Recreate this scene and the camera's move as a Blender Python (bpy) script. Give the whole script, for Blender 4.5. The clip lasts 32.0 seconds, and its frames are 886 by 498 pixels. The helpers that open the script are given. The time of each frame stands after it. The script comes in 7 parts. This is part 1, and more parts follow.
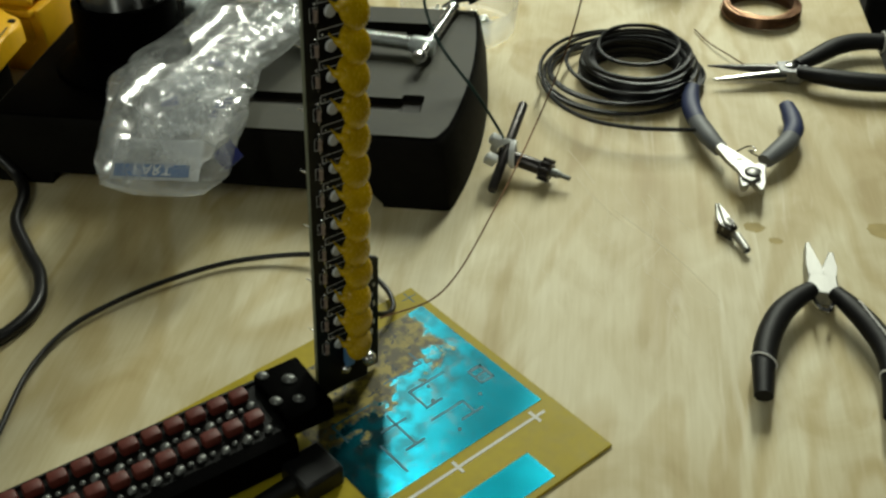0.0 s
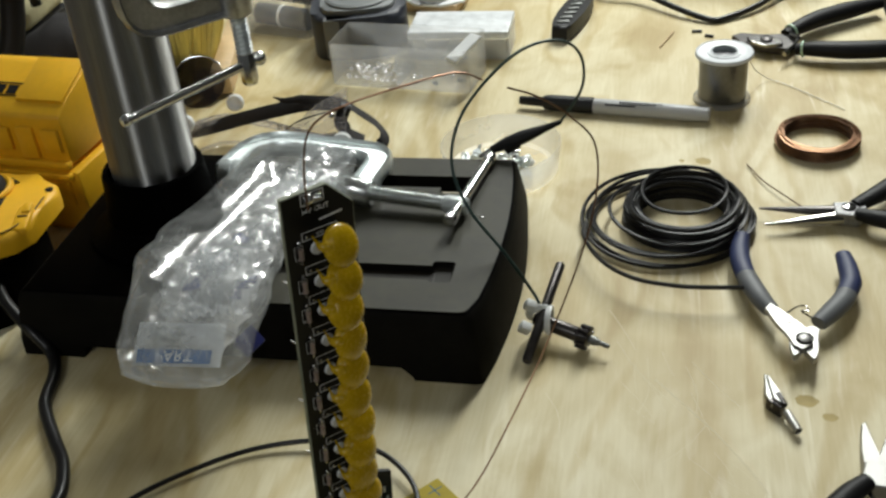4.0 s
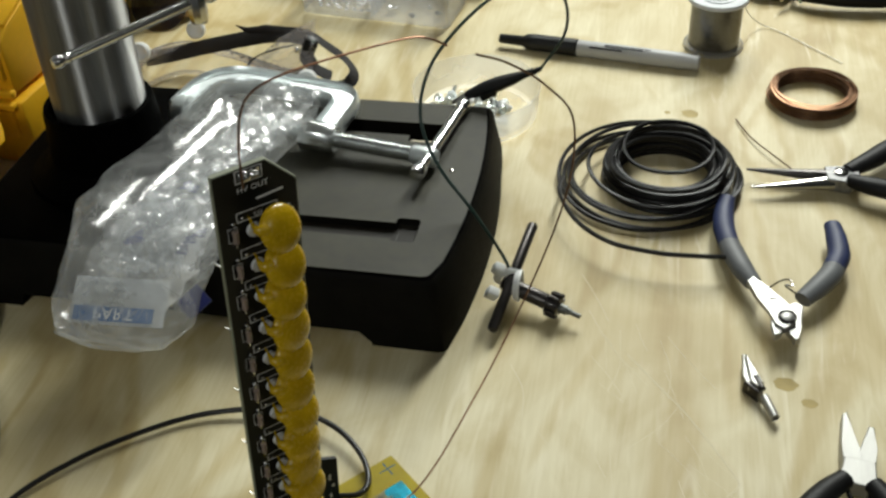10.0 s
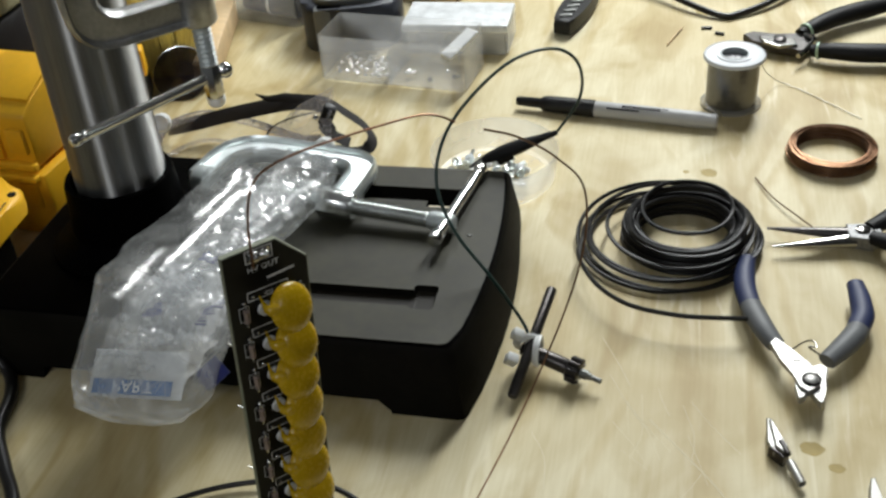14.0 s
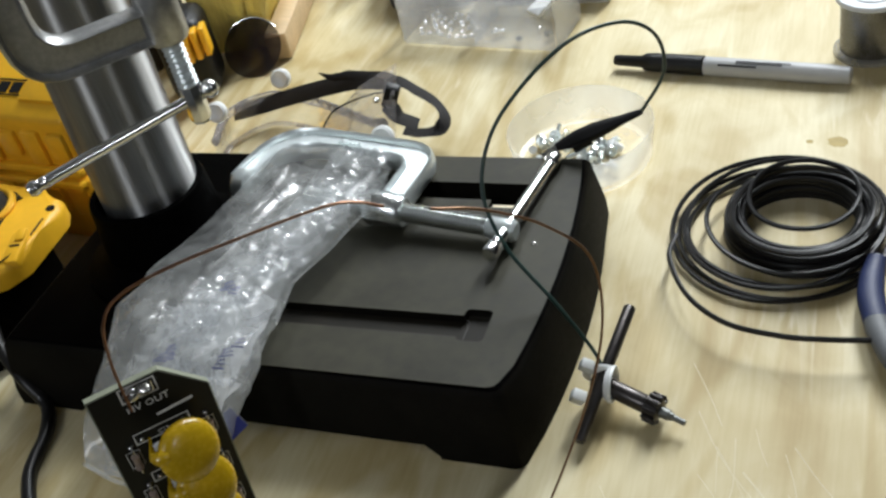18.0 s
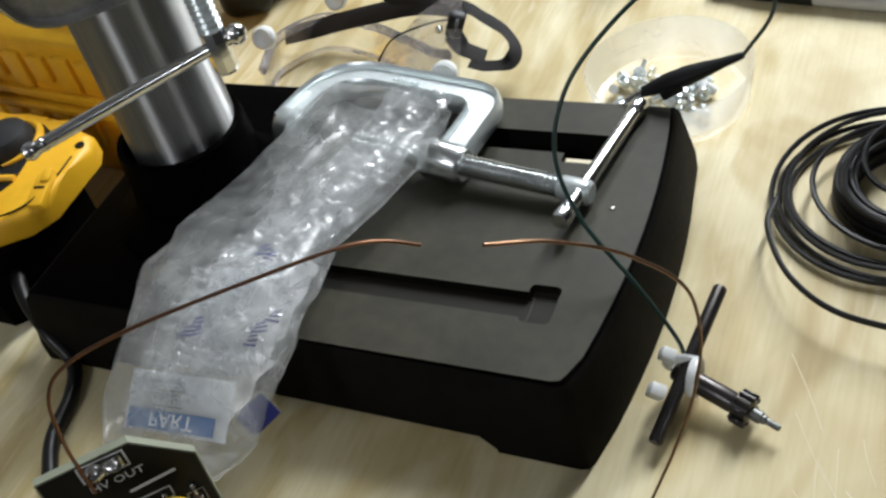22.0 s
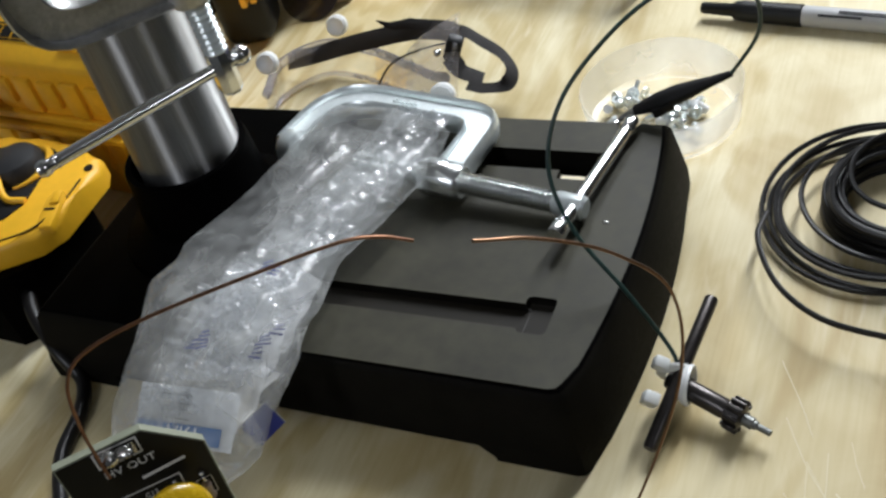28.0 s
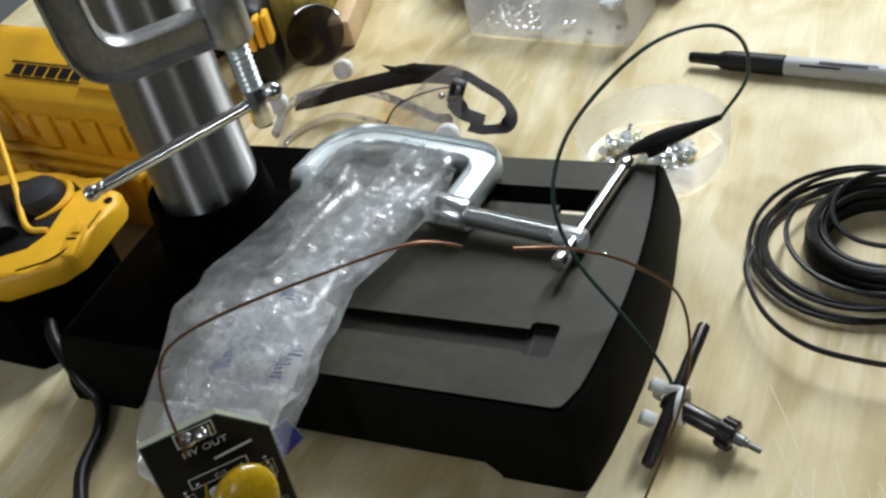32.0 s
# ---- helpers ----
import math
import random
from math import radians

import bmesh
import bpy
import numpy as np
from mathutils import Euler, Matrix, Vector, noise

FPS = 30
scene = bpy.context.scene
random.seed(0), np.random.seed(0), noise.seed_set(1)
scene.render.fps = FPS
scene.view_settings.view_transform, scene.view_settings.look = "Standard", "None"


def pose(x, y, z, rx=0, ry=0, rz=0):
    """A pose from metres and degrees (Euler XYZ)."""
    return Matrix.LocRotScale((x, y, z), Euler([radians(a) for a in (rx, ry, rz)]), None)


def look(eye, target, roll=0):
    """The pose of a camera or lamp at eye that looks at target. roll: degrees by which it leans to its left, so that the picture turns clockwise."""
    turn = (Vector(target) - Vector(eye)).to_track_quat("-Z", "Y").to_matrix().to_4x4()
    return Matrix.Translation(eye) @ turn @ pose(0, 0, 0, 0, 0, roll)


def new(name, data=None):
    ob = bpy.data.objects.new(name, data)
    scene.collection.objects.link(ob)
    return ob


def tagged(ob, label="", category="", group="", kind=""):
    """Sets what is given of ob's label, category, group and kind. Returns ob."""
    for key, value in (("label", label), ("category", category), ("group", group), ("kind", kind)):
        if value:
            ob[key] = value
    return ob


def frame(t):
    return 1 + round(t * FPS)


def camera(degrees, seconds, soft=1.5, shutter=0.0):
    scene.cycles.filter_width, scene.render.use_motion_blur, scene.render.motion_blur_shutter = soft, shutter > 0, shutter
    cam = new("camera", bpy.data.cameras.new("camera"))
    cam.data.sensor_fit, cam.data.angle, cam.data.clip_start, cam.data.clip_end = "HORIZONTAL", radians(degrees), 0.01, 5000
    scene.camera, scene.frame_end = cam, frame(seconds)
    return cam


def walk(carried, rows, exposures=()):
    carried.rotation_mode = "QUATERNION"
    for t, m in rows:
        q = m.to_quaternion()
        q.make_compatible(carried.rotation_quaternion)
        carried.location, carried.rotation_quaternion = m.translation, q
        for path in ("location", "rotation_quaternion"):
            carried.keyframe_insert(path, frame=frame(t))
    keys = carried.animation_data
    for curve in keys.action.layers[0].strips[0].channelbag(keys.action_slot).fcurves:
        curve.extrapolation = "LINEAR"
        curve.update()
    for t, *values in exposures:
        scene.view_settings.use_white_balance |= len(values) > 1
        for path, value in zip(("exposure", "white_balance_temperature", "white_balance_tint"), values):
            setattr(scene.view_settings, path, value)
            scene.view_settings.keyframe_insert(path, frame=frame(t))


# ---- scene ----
cam = camera(44.3, 32.0, soft=2.65)
PATH = [
    (0, (0.19825, -0.75096, 0.33558), (0.15214, -0.59912, 0.21385), -1.24),
    (0.5, (0.19692, -0.75720, 0.34586), (0.15182, -0.60224, 0.22773), -1.49),
    (1, (0.18979, -0.75132, 0.34420), (0.14969, -0.59382, 0.22765), -0.60),
    (1.5, (0.20661, -0.74185, 0.36061), (0.15951, -0.58402, 0.24717), -4.07),
    (2, (0.21188, -0.72506, 0.37124), (0.16096, -0.56607, 0.26111), -3.97),
    (2.5, (0.22459, -0.71802, 0.37657), (0.16521, -0.56066, 0.26834), -6.47),
    (3, (0.21796, -0.71008, 0.36869), (0.15676, -0.55275, 0.26146), -5.87),
    (3.5, (0.21343, -0.70544, 0.36907), (0.15093, -0.54947, 0.26060), -5.25),
    (5.5, (0.21644, -0.64658, 0.36565), (0.14871, -0.50373, 0.24315), -8.77),
    (6, (0.21646, -0.64949, 0.36339), (0.15093, -0.50482, 0.24183), -7.31),
    (6.5, (0.21680, -0.65272, 0.36130), (0.15368, -0.50728, 0.23939), -6.47),
    (7, (0.21952, -0.65144, 0.36220), (0.15701, -0.50680, 0.23903), -6.31),
    (7.5, (0.21501, -0.65288, 0.36121), (0.15467, -0.50705, 0.23836), -5.93),
    (8, (0.22064, -0.65424, 0.36078), (0.15904, -0.50911, 0.23774), -5.61),
    (8.5, (0.21299, -0.65056, 0.36135), (0.15515, -0.50670, 0.23502), -4.89),
    (9, (0.21154, -0.64888, 0.35427), (0.15458, -0.50436, 0.22830), -3.63),
    (9.5, (0.20934, -0.65056, 0.35819), (0.15214, -0.50649, 0.23181), -3.57),
    (10, (0.20630, -0.64899, 0.36380), (0.14863, -0.50363, 0.23912), -3.24),
    (10.5, (0.20922, -0.64731, 0.37038), (0.14762, -0.50005, 0.24989), -3.76),
    (11, (0.20825, -0.64669, 0.37166), (0.14543, -0.49663, 0.25532), -3.67),
    (11.5, (0.21282, -0.64495, 0.37251), (0.14912, -0.49513, 0.25633), -4.56),
    (12, (0.21261, -0.64515, 0.37297), (0.14913, -0.49552, 0.25643), -5.03),
    (12.5, (0.21875, -0.64680, 0.37196), (0.15355, -0.49701, 0.25657), -5.54),
    (13, (0.21893, -0.64380, 0.37271), (0.15351, -0.49452, 0.25680), -5.78),
    (13.5, (0.21493, -0.64370, 0.36922), (0.15051, -0.49355, 0.25387), -4.46),
    (14, (0.20955, -0.64311, 0.36798), (0.14551, -0.49372, 0.25144), -5.16),
    (14.5, (0.20804, -0.63618, 0.37070), (0.14118, -0.48860, 0.25345), -4.56),
    (16.5, (0.22447, -0.58153, 0.35940), (0.14322, -0.44236, 0.24095), -11.55),
    (17, (0.23270, -0.56665, 0.35657), (0.14415, -0.43278, 0.23723), -13.73),
    (17.5, (0.23206, -0.54947, 0.35475), (0.14101, -0.42054, 0.23192), -15.22),
    (18, (0.22726, -0.53908, 0.35266), (0.13587, -0.41218, 0.22799), -14.85),
    (18.5, (0.20882, -0.51685, 0.34334), (0.11792, -0.39424, 0.21410), -14.14),
    (19, (0.19875, -0.49348, 0.33033), (0.10502, -0.37713, 0.19738), -15.36),
    (19.5, (0.19683, -0.47897, 0.32707), (0.10165, -0.36845, 0.19022), -16.39),
    (20, (0.18302, -0.48200, 0.33434), (0.09221, -0.37169, 0.19440), -14.87),
    (20.5, (0.19475, -0.48430, 0.33647), (0.09801, -0.37641, 0.19862), -16.98),
    (21, (0.20055, -0.48367, 0.33603), (0.10110, -0.37623, 0.19977), -17.63),
    (21.5, (0.20231, -0.48546, 0.33483), (0.10213, -0.37702, 0.19990), -17.68),
    (22, (0.19847, -0.48506, 0.33439), (0.09941, -0.37633, 0.19888), -17.54),
    (22.5, (0.20303, -0.48284, 0.33457), (0.10148, -0.37548, 0.19979), -18.13),
    (23, (0.20064, -0.48667, 0.33272), (0.09992, -0.37760, 0.19870), -17.88),
    (23.5, (0.20359, -0.48632, 0.33304), (0.10211, -0.37757, 0.19935), -18.60),
    (24, (0.20410, -0.48591, 0.33146), (0.10310, -0.37693, 0.19758), -18.51),
    (24.5, (0.20268, -0.48565, 0.33227), (0.10394, -0.37642, 0.19692), -18.15),
    (25, (0.20103, -0.48790, 0.33544), (0.10333, -0.37867, 0.19934), -17.59),
    (25.5, (0.20128, -0.48959, 0.33887), (0.10366, -0.38002, 0.20298), -17.50),
    (26, (0.20269, -0.49119, 0.34006), (0.10525, -0.37972, 0.20560), -17.06),
    (26.5, (0.20298, -0.48967, 0.33842), (0.10418, -0.37758, 0.20548), -17.27),
    (28.5, (0.20846, -0.49560, 0.33799), (0.10761, -0.38367, 0.20645), -17.84),
    (29, (0.20576, -0.49457, 0.33770), (0.10549, -0.38249, 0.20586), -17.65),
    (29.5, (0.20439, -0.49530, 0.33776), (0.10448, -0.38274, 0.20604), -17.45),
    (30, (0.20157, -0.49435, 0.33843), (0.10306, -0.38074, 0.20656), -16.94),
    (30.5, (0.20569, -0.49976, 0.34236), (0.10527, -0.38339, 0.21439), -16.82),
    (31, (0.21357, -0.50751, 0.34636), (0.11163, -0.39070, 0.22001), -16.87),
    (31.5, (0.21726, -0.51602, 0.35080), (0.11625, -0.39774, 0.22508), -16.93),
    (32, (0.21169, -0.52184, 0.35262), (0.11270, -0.40208, 0.22669), -15.71),
]
walk(cam, [(t, look(eye, target, roll)) for t, eye, target, roll in PATH], [(0.0, -0.05, 6550, -4), (1.0, -0.02, 6400, 0), (2.0, 0.14, 6250, 4), (3.5, 0.13, 6150, 8), (6.0, 0.25, 6050, 7), (9.0, 0.26, 6220, 6), (13.0, 0.24, 6030, 10), (16.5, 0.40, 5850, 11), (19.0, 0.52, 5750, 11), (22.0, 0.57, 5780, 12), (26.0, 0.51, 5750, 14), (32.0, 0.44, 5700, 12)])

# ---- light ----
world = bpy.data.worlds.new("workshop_air")
world.use_nodes = True
scene.world = world
world.node_tree.nodes["Background"].inputs[0].default_value = (1.0, 0.93, 0.82, 1)
world.node_tree.nodes["Background"].inputs[1].default_value = 0.05


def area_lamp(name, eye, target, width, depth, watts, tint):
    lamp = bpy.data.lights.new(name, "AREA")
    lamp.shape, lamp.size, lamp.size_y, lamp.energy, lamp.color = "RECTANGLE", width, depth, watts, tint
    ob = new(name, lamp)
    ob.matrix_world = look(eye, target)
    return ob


area_lamp("ceiling_lamp", (0.12, 0.89, 0.97), (0.0, -0.15, 0.0), 0.16, 0.8, 19, (1.0, 0.985, 0.89))
area_lamp("ceiling_lamp", (-0.45, 0.95, 1.35), (0.0, -0.2, 0.0), 0.12, 0.9, 8, (1.0, 0.985, 0.90))
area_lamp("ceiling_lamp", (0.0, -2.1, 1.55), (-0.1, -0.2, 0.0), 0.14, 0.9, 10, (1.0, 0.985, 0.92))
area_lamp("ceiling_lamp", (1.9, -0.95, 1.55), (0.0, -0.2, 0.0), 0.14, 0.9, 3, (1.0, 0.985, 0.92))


# ---- mesh helpers ----
def P(x, y, z=0.0):
    """A place in metres from decimetres."""
    return Vector((x, y, z)) * 0.1


def mesh_of(bm, name, material, smooth):
    bmesh.ops.recalc_face_normals(bm, faces=bm.faces[:])
    me = bpy.data.meshes.new(name)
    bm.to_mesh(me)
    bm.free()
    if smooth:
        me.polygons.foreach_set("use_smooth", [True] * len(me.polygons))
        me.set_sharp_from_angle(angle=radians(38))
    me.materials.append(material)
    return me


def thing(name, at, label, category, group="", kind=""):
    ob = new(name)
    ob.empty_display_size = 0.01
    ob.location = at
    return tagged(ob, label, category, group, kind)


def part(name, bm, material, parent, label="", smooth=True, kind=""):
    root = parent
    while root.parent:
        root = root.parent
    bmesh.ops.translate(bm, verts=bm.verts[:], vec=-root.location)
    ob = new(name, mesh_of(bm, name, material, smooth))
    ob.parent = parent
    return tagged(ob, label, kind=kind)


def solid(name, bm, material, label, category, group="", kind="", smooth=True):
    lo = Vector([min(v.co[i] for v in bm.verts) for i in range(3)])
    hi = Vector([max(v.co[i] for v in bm.verts) for i in range(3)])
    at = Vector(((lo.x + hi.x) / 2, (lo.y + hi.y) / 2, lo.z))
    bmesh.ops.translate(bm, verts=bm.verts[:], vec=-at)
    ob = new(name, mesh_of(bm, name, material, smooth))
    ob.location = at
    return tagged(ob, label, category, group, kind)


def glide(points, n=40, closed=False):
    """A smooth line through points."""
    pts = [Vector(p) for p in points]
    if closed:
        pts = [pts[-1]] + pts + pts[:2]
    else:
        pts = [2 * pts[0] - pts[1]] + pts + [2 * pts[-1] - pts[-2]]
    m, out = len(pts) - 3, []
    for k in range(n if closed else n + 1):
        s = k * m / n
        i = min(int(s), m - 1)
        u = s - i
        a, b, c, d = pts[i:i + 4]
        out.append(0.5 * (2 * b + (c - a) * u + (2 * a - 5 * b + 4 * c - d) * u * u + (3 * b - a - 3 * c + d) * u ** 3))
    return out


def tube(bm, pts, r, seg=8, closed=False, flat=1.0, up=None):
    """A round (or flattened) bar along points; r is one radius or one for each point."""
    n = len(pts)
    rs = r if isinstance(r, (list, tuple)) else [r] * n
    side, rings = None, []
    for i, p in enumerate(pts):
        a = pts[(i + 1) % n] if (closed or i < n - 1) else p
        b = pts[i - 1] if (closed or i > 0) else p
        t = (a - b).normalized()
        if up is not None:
            side = t.cross(Vector(up)).normalized()
        elif side is None:
            side = t.orthogonal().normalized()
        else:
            side = (side - t * side.dot(t)).normalized()
        other = t.cross(side)
        rings.append([bm.verts.new(p + rs[i] * (math.cos(f) * side + flat * math.sin(f) * other)) for f in (2 * math.pi * k / seg for k in range(seg))])
    for i in range(n if closed else n - 1):
        a, b = rings[i], rings[(i + 1) % n]
        for k in range(seg):
            bm.faces.new((a[k], a[(k + 1) % seg], b[(k + 1) % seg], b[k]))
    if not closed:
        bm.faces.new(rings[0])
        bm.faces.new(rings[-1])
    return bm


def lathe(bm, profile, m, seg=32, close=True):
    """Turns (radius, height) pairs about m's z axis."""
    rings = []
    for r, z in profile:
        if r < 1e-6:
            rings.append([bm.verts.new(m @ Vector((0, 0, z)))])
        else:
            rings.append([bm.verts.new(m @ Vector((r * math.cos(2 * math.pi * k / seg), r * math.sin(2 * math.pi * k / seg), z))) for k in range(seg)])
    for a, b in zip(rings, rings[1:]):
        for k in range(seg):
            j = (k + 1) % seg
            if len(a) == 1 and len(b) > 1:
                bm.faces.new((a[0], b[k], b[j]))
            elif len(b) == 1 and len(a) > 1:
                bm.faces.new((a[k], a[j], b[0]))
            elif len(a) > 1:
                bm.faces.new((a[k], a[j], b[j], b[k]))
    if close:
        for ring in (rings[0], rings[-1]):
            if len(ring) > 1:
                bm.faces.new(ring)
    return bm


def block(bm, size, m, bevel=0.0, steps=2):
    made = bmesh.ops.create_cube(bm, size=1.0, matrix=m @ Matrix.Diagonal((*size, 1)))
    if bevel:
        edges = list({e for v in made["verts"] for e in v.link_edges})
        bmesh.ops.bevel(bm, geom=edges, offset=bevel, segments=steps, affect="EDGES", profile=0.5)
    return bm


def prism(bm, outline, z0, z1, m=Matrix(), bevel=0.0, taper=0.0, steps=2):
    """An outline (x, y) pulled up from z0 to z1; taper widens its foot."""
    cx = sum(p[0] for p in outline) / len(outline)
    cy = sum(p[1] for p in outline) / len(outline)
    low, high = [], []
    for x, y in outline:
        d = Vector((x - cx, y - cy)).normalized() * taper
        low.append(bm.verts.new(m @ Vector((x + d.x, y + d.y, z0))))
        high.append(bm.verts.new(m @ Vector((x, y, z1))))
    n = len(outline)
    top = bm.faces.new(high)
    bm.faces.new(low[::-1])
    for k in range(n):
        bm.faces.new((low[k], low[(k + 1) % n], high[(k + 1) % n], high[k]))
    if bevel:
        bmesh.ops.bevel(bm, geom=list(top.edges), offset=bevel, segments=steps, affect="EDGES", profile=0.5)
    return bm


def ball(bm, at, r, stretch=(1, 1, 1), seg=16):
    bmesh.ops.create_uvsphere(bm, u_segments=seg, v_segments=max(6, seg // 2), radius=r, matrix=Matrix.Translation(at) @ Matrix.Diagonal((*stretch, 1)))
    return bm


def cut(ob, cutter_bm):
    """Takes a shape away from a mesh object for good."""
    me = bpy.data.meshes.new("cutter")
    cutter_bm.to_mesh(me)
    cutter_bm.free()
    tool = bpy.data.objects.new("cutter", me)
    scene.collection.objects.link(tool)
    mod = ob.modifiers.new("cut", "BOOLEAN")
    mod.object, mod.operation, mod.solver = tool, "DIFFERENCE", "EXACT"
    bpy.context.view_layer.update()
    done = bpy.data.meshes.new_from_object(ob.evaluated_get(bpy.context.evaluated_depsgraph_get()))
    ob.modifiers.clear()
    ob.data = done
    bpy.data.objects.remove(tool)


def letters(text, size, m, depth=0.00005):
    """The built-in font's letters as a thin mesh; they start at m's origin and run along its x axis."""
    font = bpy.data.curves.new("letters", "FONT")
    font.body, font.size, font.extrude, font.resolution_u = text, size, depth, 2
    ob = bpy.data.objects.new("letters", font)
    scene.collection.objects.link(ob)
    bpy.context.view_layer.update()
    me = bpy.data.meshes.new_from_object(ob.evaluated_get(bpy.context.evaluated_depsgraph_get()))
    bpy.data.objects.remove(ob)
    me.transform(m)
    bm = bmesh.new()
    bm.from_mesh(me)
    return bm


def axes(at, x, y, z):
    """A frame from an origin and three directions."""
    m = Matrix((x, y, z)).transposed().to_4x4()
    m.translation = at
    return m


def along(a, b):
    """A frame at a whose z axis runs to b."""
    m = (b - a).to_track_quat("Z", "Y").to_matrix().to_4x4()
    m.translation = a
    return m


# ---- materials ----
def material(name, colour, rough=0.5, metal=0.0, vary=0.15, scale=60.0, bump=0.0, bump_scale=300.0, stretch=(1, 1, 1), alpha=1.0, transmission=0.0, coat=0.0, dark=None, per_object=0.0, spec=0.5):
    mat = bpy.data.materials.new(name)
    mat.use_nodes = True
    nt = mat.node_tree
    bs = nt.nodes["Principled BSDF"]
    co = nt.nodes.new("ShaderNodeTexCoord")
    mp = nt.nodes.new("ShaderNodeMapping")
    mp.inputs["Scale"].default_value = stretch
    nt.links.new(co.outputs["Object"], mp.inputs[0])
    big, fine = nt.nodes.new("ShaderNodeTexNoise"), nt.nodes.new("ShaderNodeTexNoise")
    big.inputs["Scale"].default_value, fine.inputs["Scale"].default_value = scale, scale * 7
    big.inputs["Detail"].default_value = fine.inputs["Detail"].default_value = 4
    for nd in (big, fine):
        nt.links.new(mp.outputs[0], nd.inputs["Vector"])
    mean = nt.nodes.new("ShaderNodeMath")
    mean.operation = "MULTIPLY_ADD"
    mean.inputs[1].default_value = 0.4
    nt.links.new(fine.outputs["Fac"], mean.inputs[0])
    low = nt.nodes.new("ShaderNodeMath")
    low.operation = "MULTIPLY"
    low.inputs[1].default_value = 0.6
    nt.links.new(big.outputs["Fac"], low.inputs[0])
    nt.links.new(low.outputs[0], mean.inputs[2])
    ramp = nt.nodes.new("ShaderNodeValToRGB")
    ramp.color_ramp.elements[0].position, ramp.color_ramp.elements[1].position = 0.35, 0.65
    c = Vector(colour)
    d = Vector(dark) if dark else c * (1 - vary)
    ramp.color_ramp.elements[0].color = (*d, 1)
    ramp.color_ramp.elements[1].color = (*[min(1.0, v * (1 + vary * 0.5)) for v in c], 1)
    nt.links.new(mean.outputs[0], ramp.inputs[0])
    nt.links.new(ramp.outputs[0], bs.inputs["Base Color"])
    rr = nt.nodes.new("ShaderNodeMapRange")
    rr.inputs["To Min"].default_value, rr.inputs["To Max"].default_value = max(0.02, rough * 0.8), min(1.0, rough * 1.25)
    nt.links.new(fine.outputs["Fac"], rr.inputs["Value"])
    nt.links.new(rr.outputs[0], bs.inputs["Roughness"])
    bs.inputs["Metallic"].default_value = metal
    bs.inputs["Alpha"].default_value = alpha
    bs.inputs["Transmission Weight"].default_value = transmission
    bs.inputs["Coat Weight"].default_value = coat
    bs.inputs["Specular IOR Level"].default_value = spec
    if bump:
        bn, nz = nt.nodes.new("ShaderNodeBump"), nt.nodes.new("ShaderNodeTexNoise")
        nz.inputs["Scale"].default_value, nz.inputs["Detail"].default_value = bump_scale, 5
        nt.links.new(mp.outputs[0], nz.inputs["Vector"])
        bn.inputs["Strength"].default_value, bn.inputs["Distance"].default_value = bump, 0.001
        nt.links.new(nz.outputs["Fac"], bn.inputs["Height"])
        nt.links.new(bn.outputs[0], bs.inputs["Normal"])
    return mat


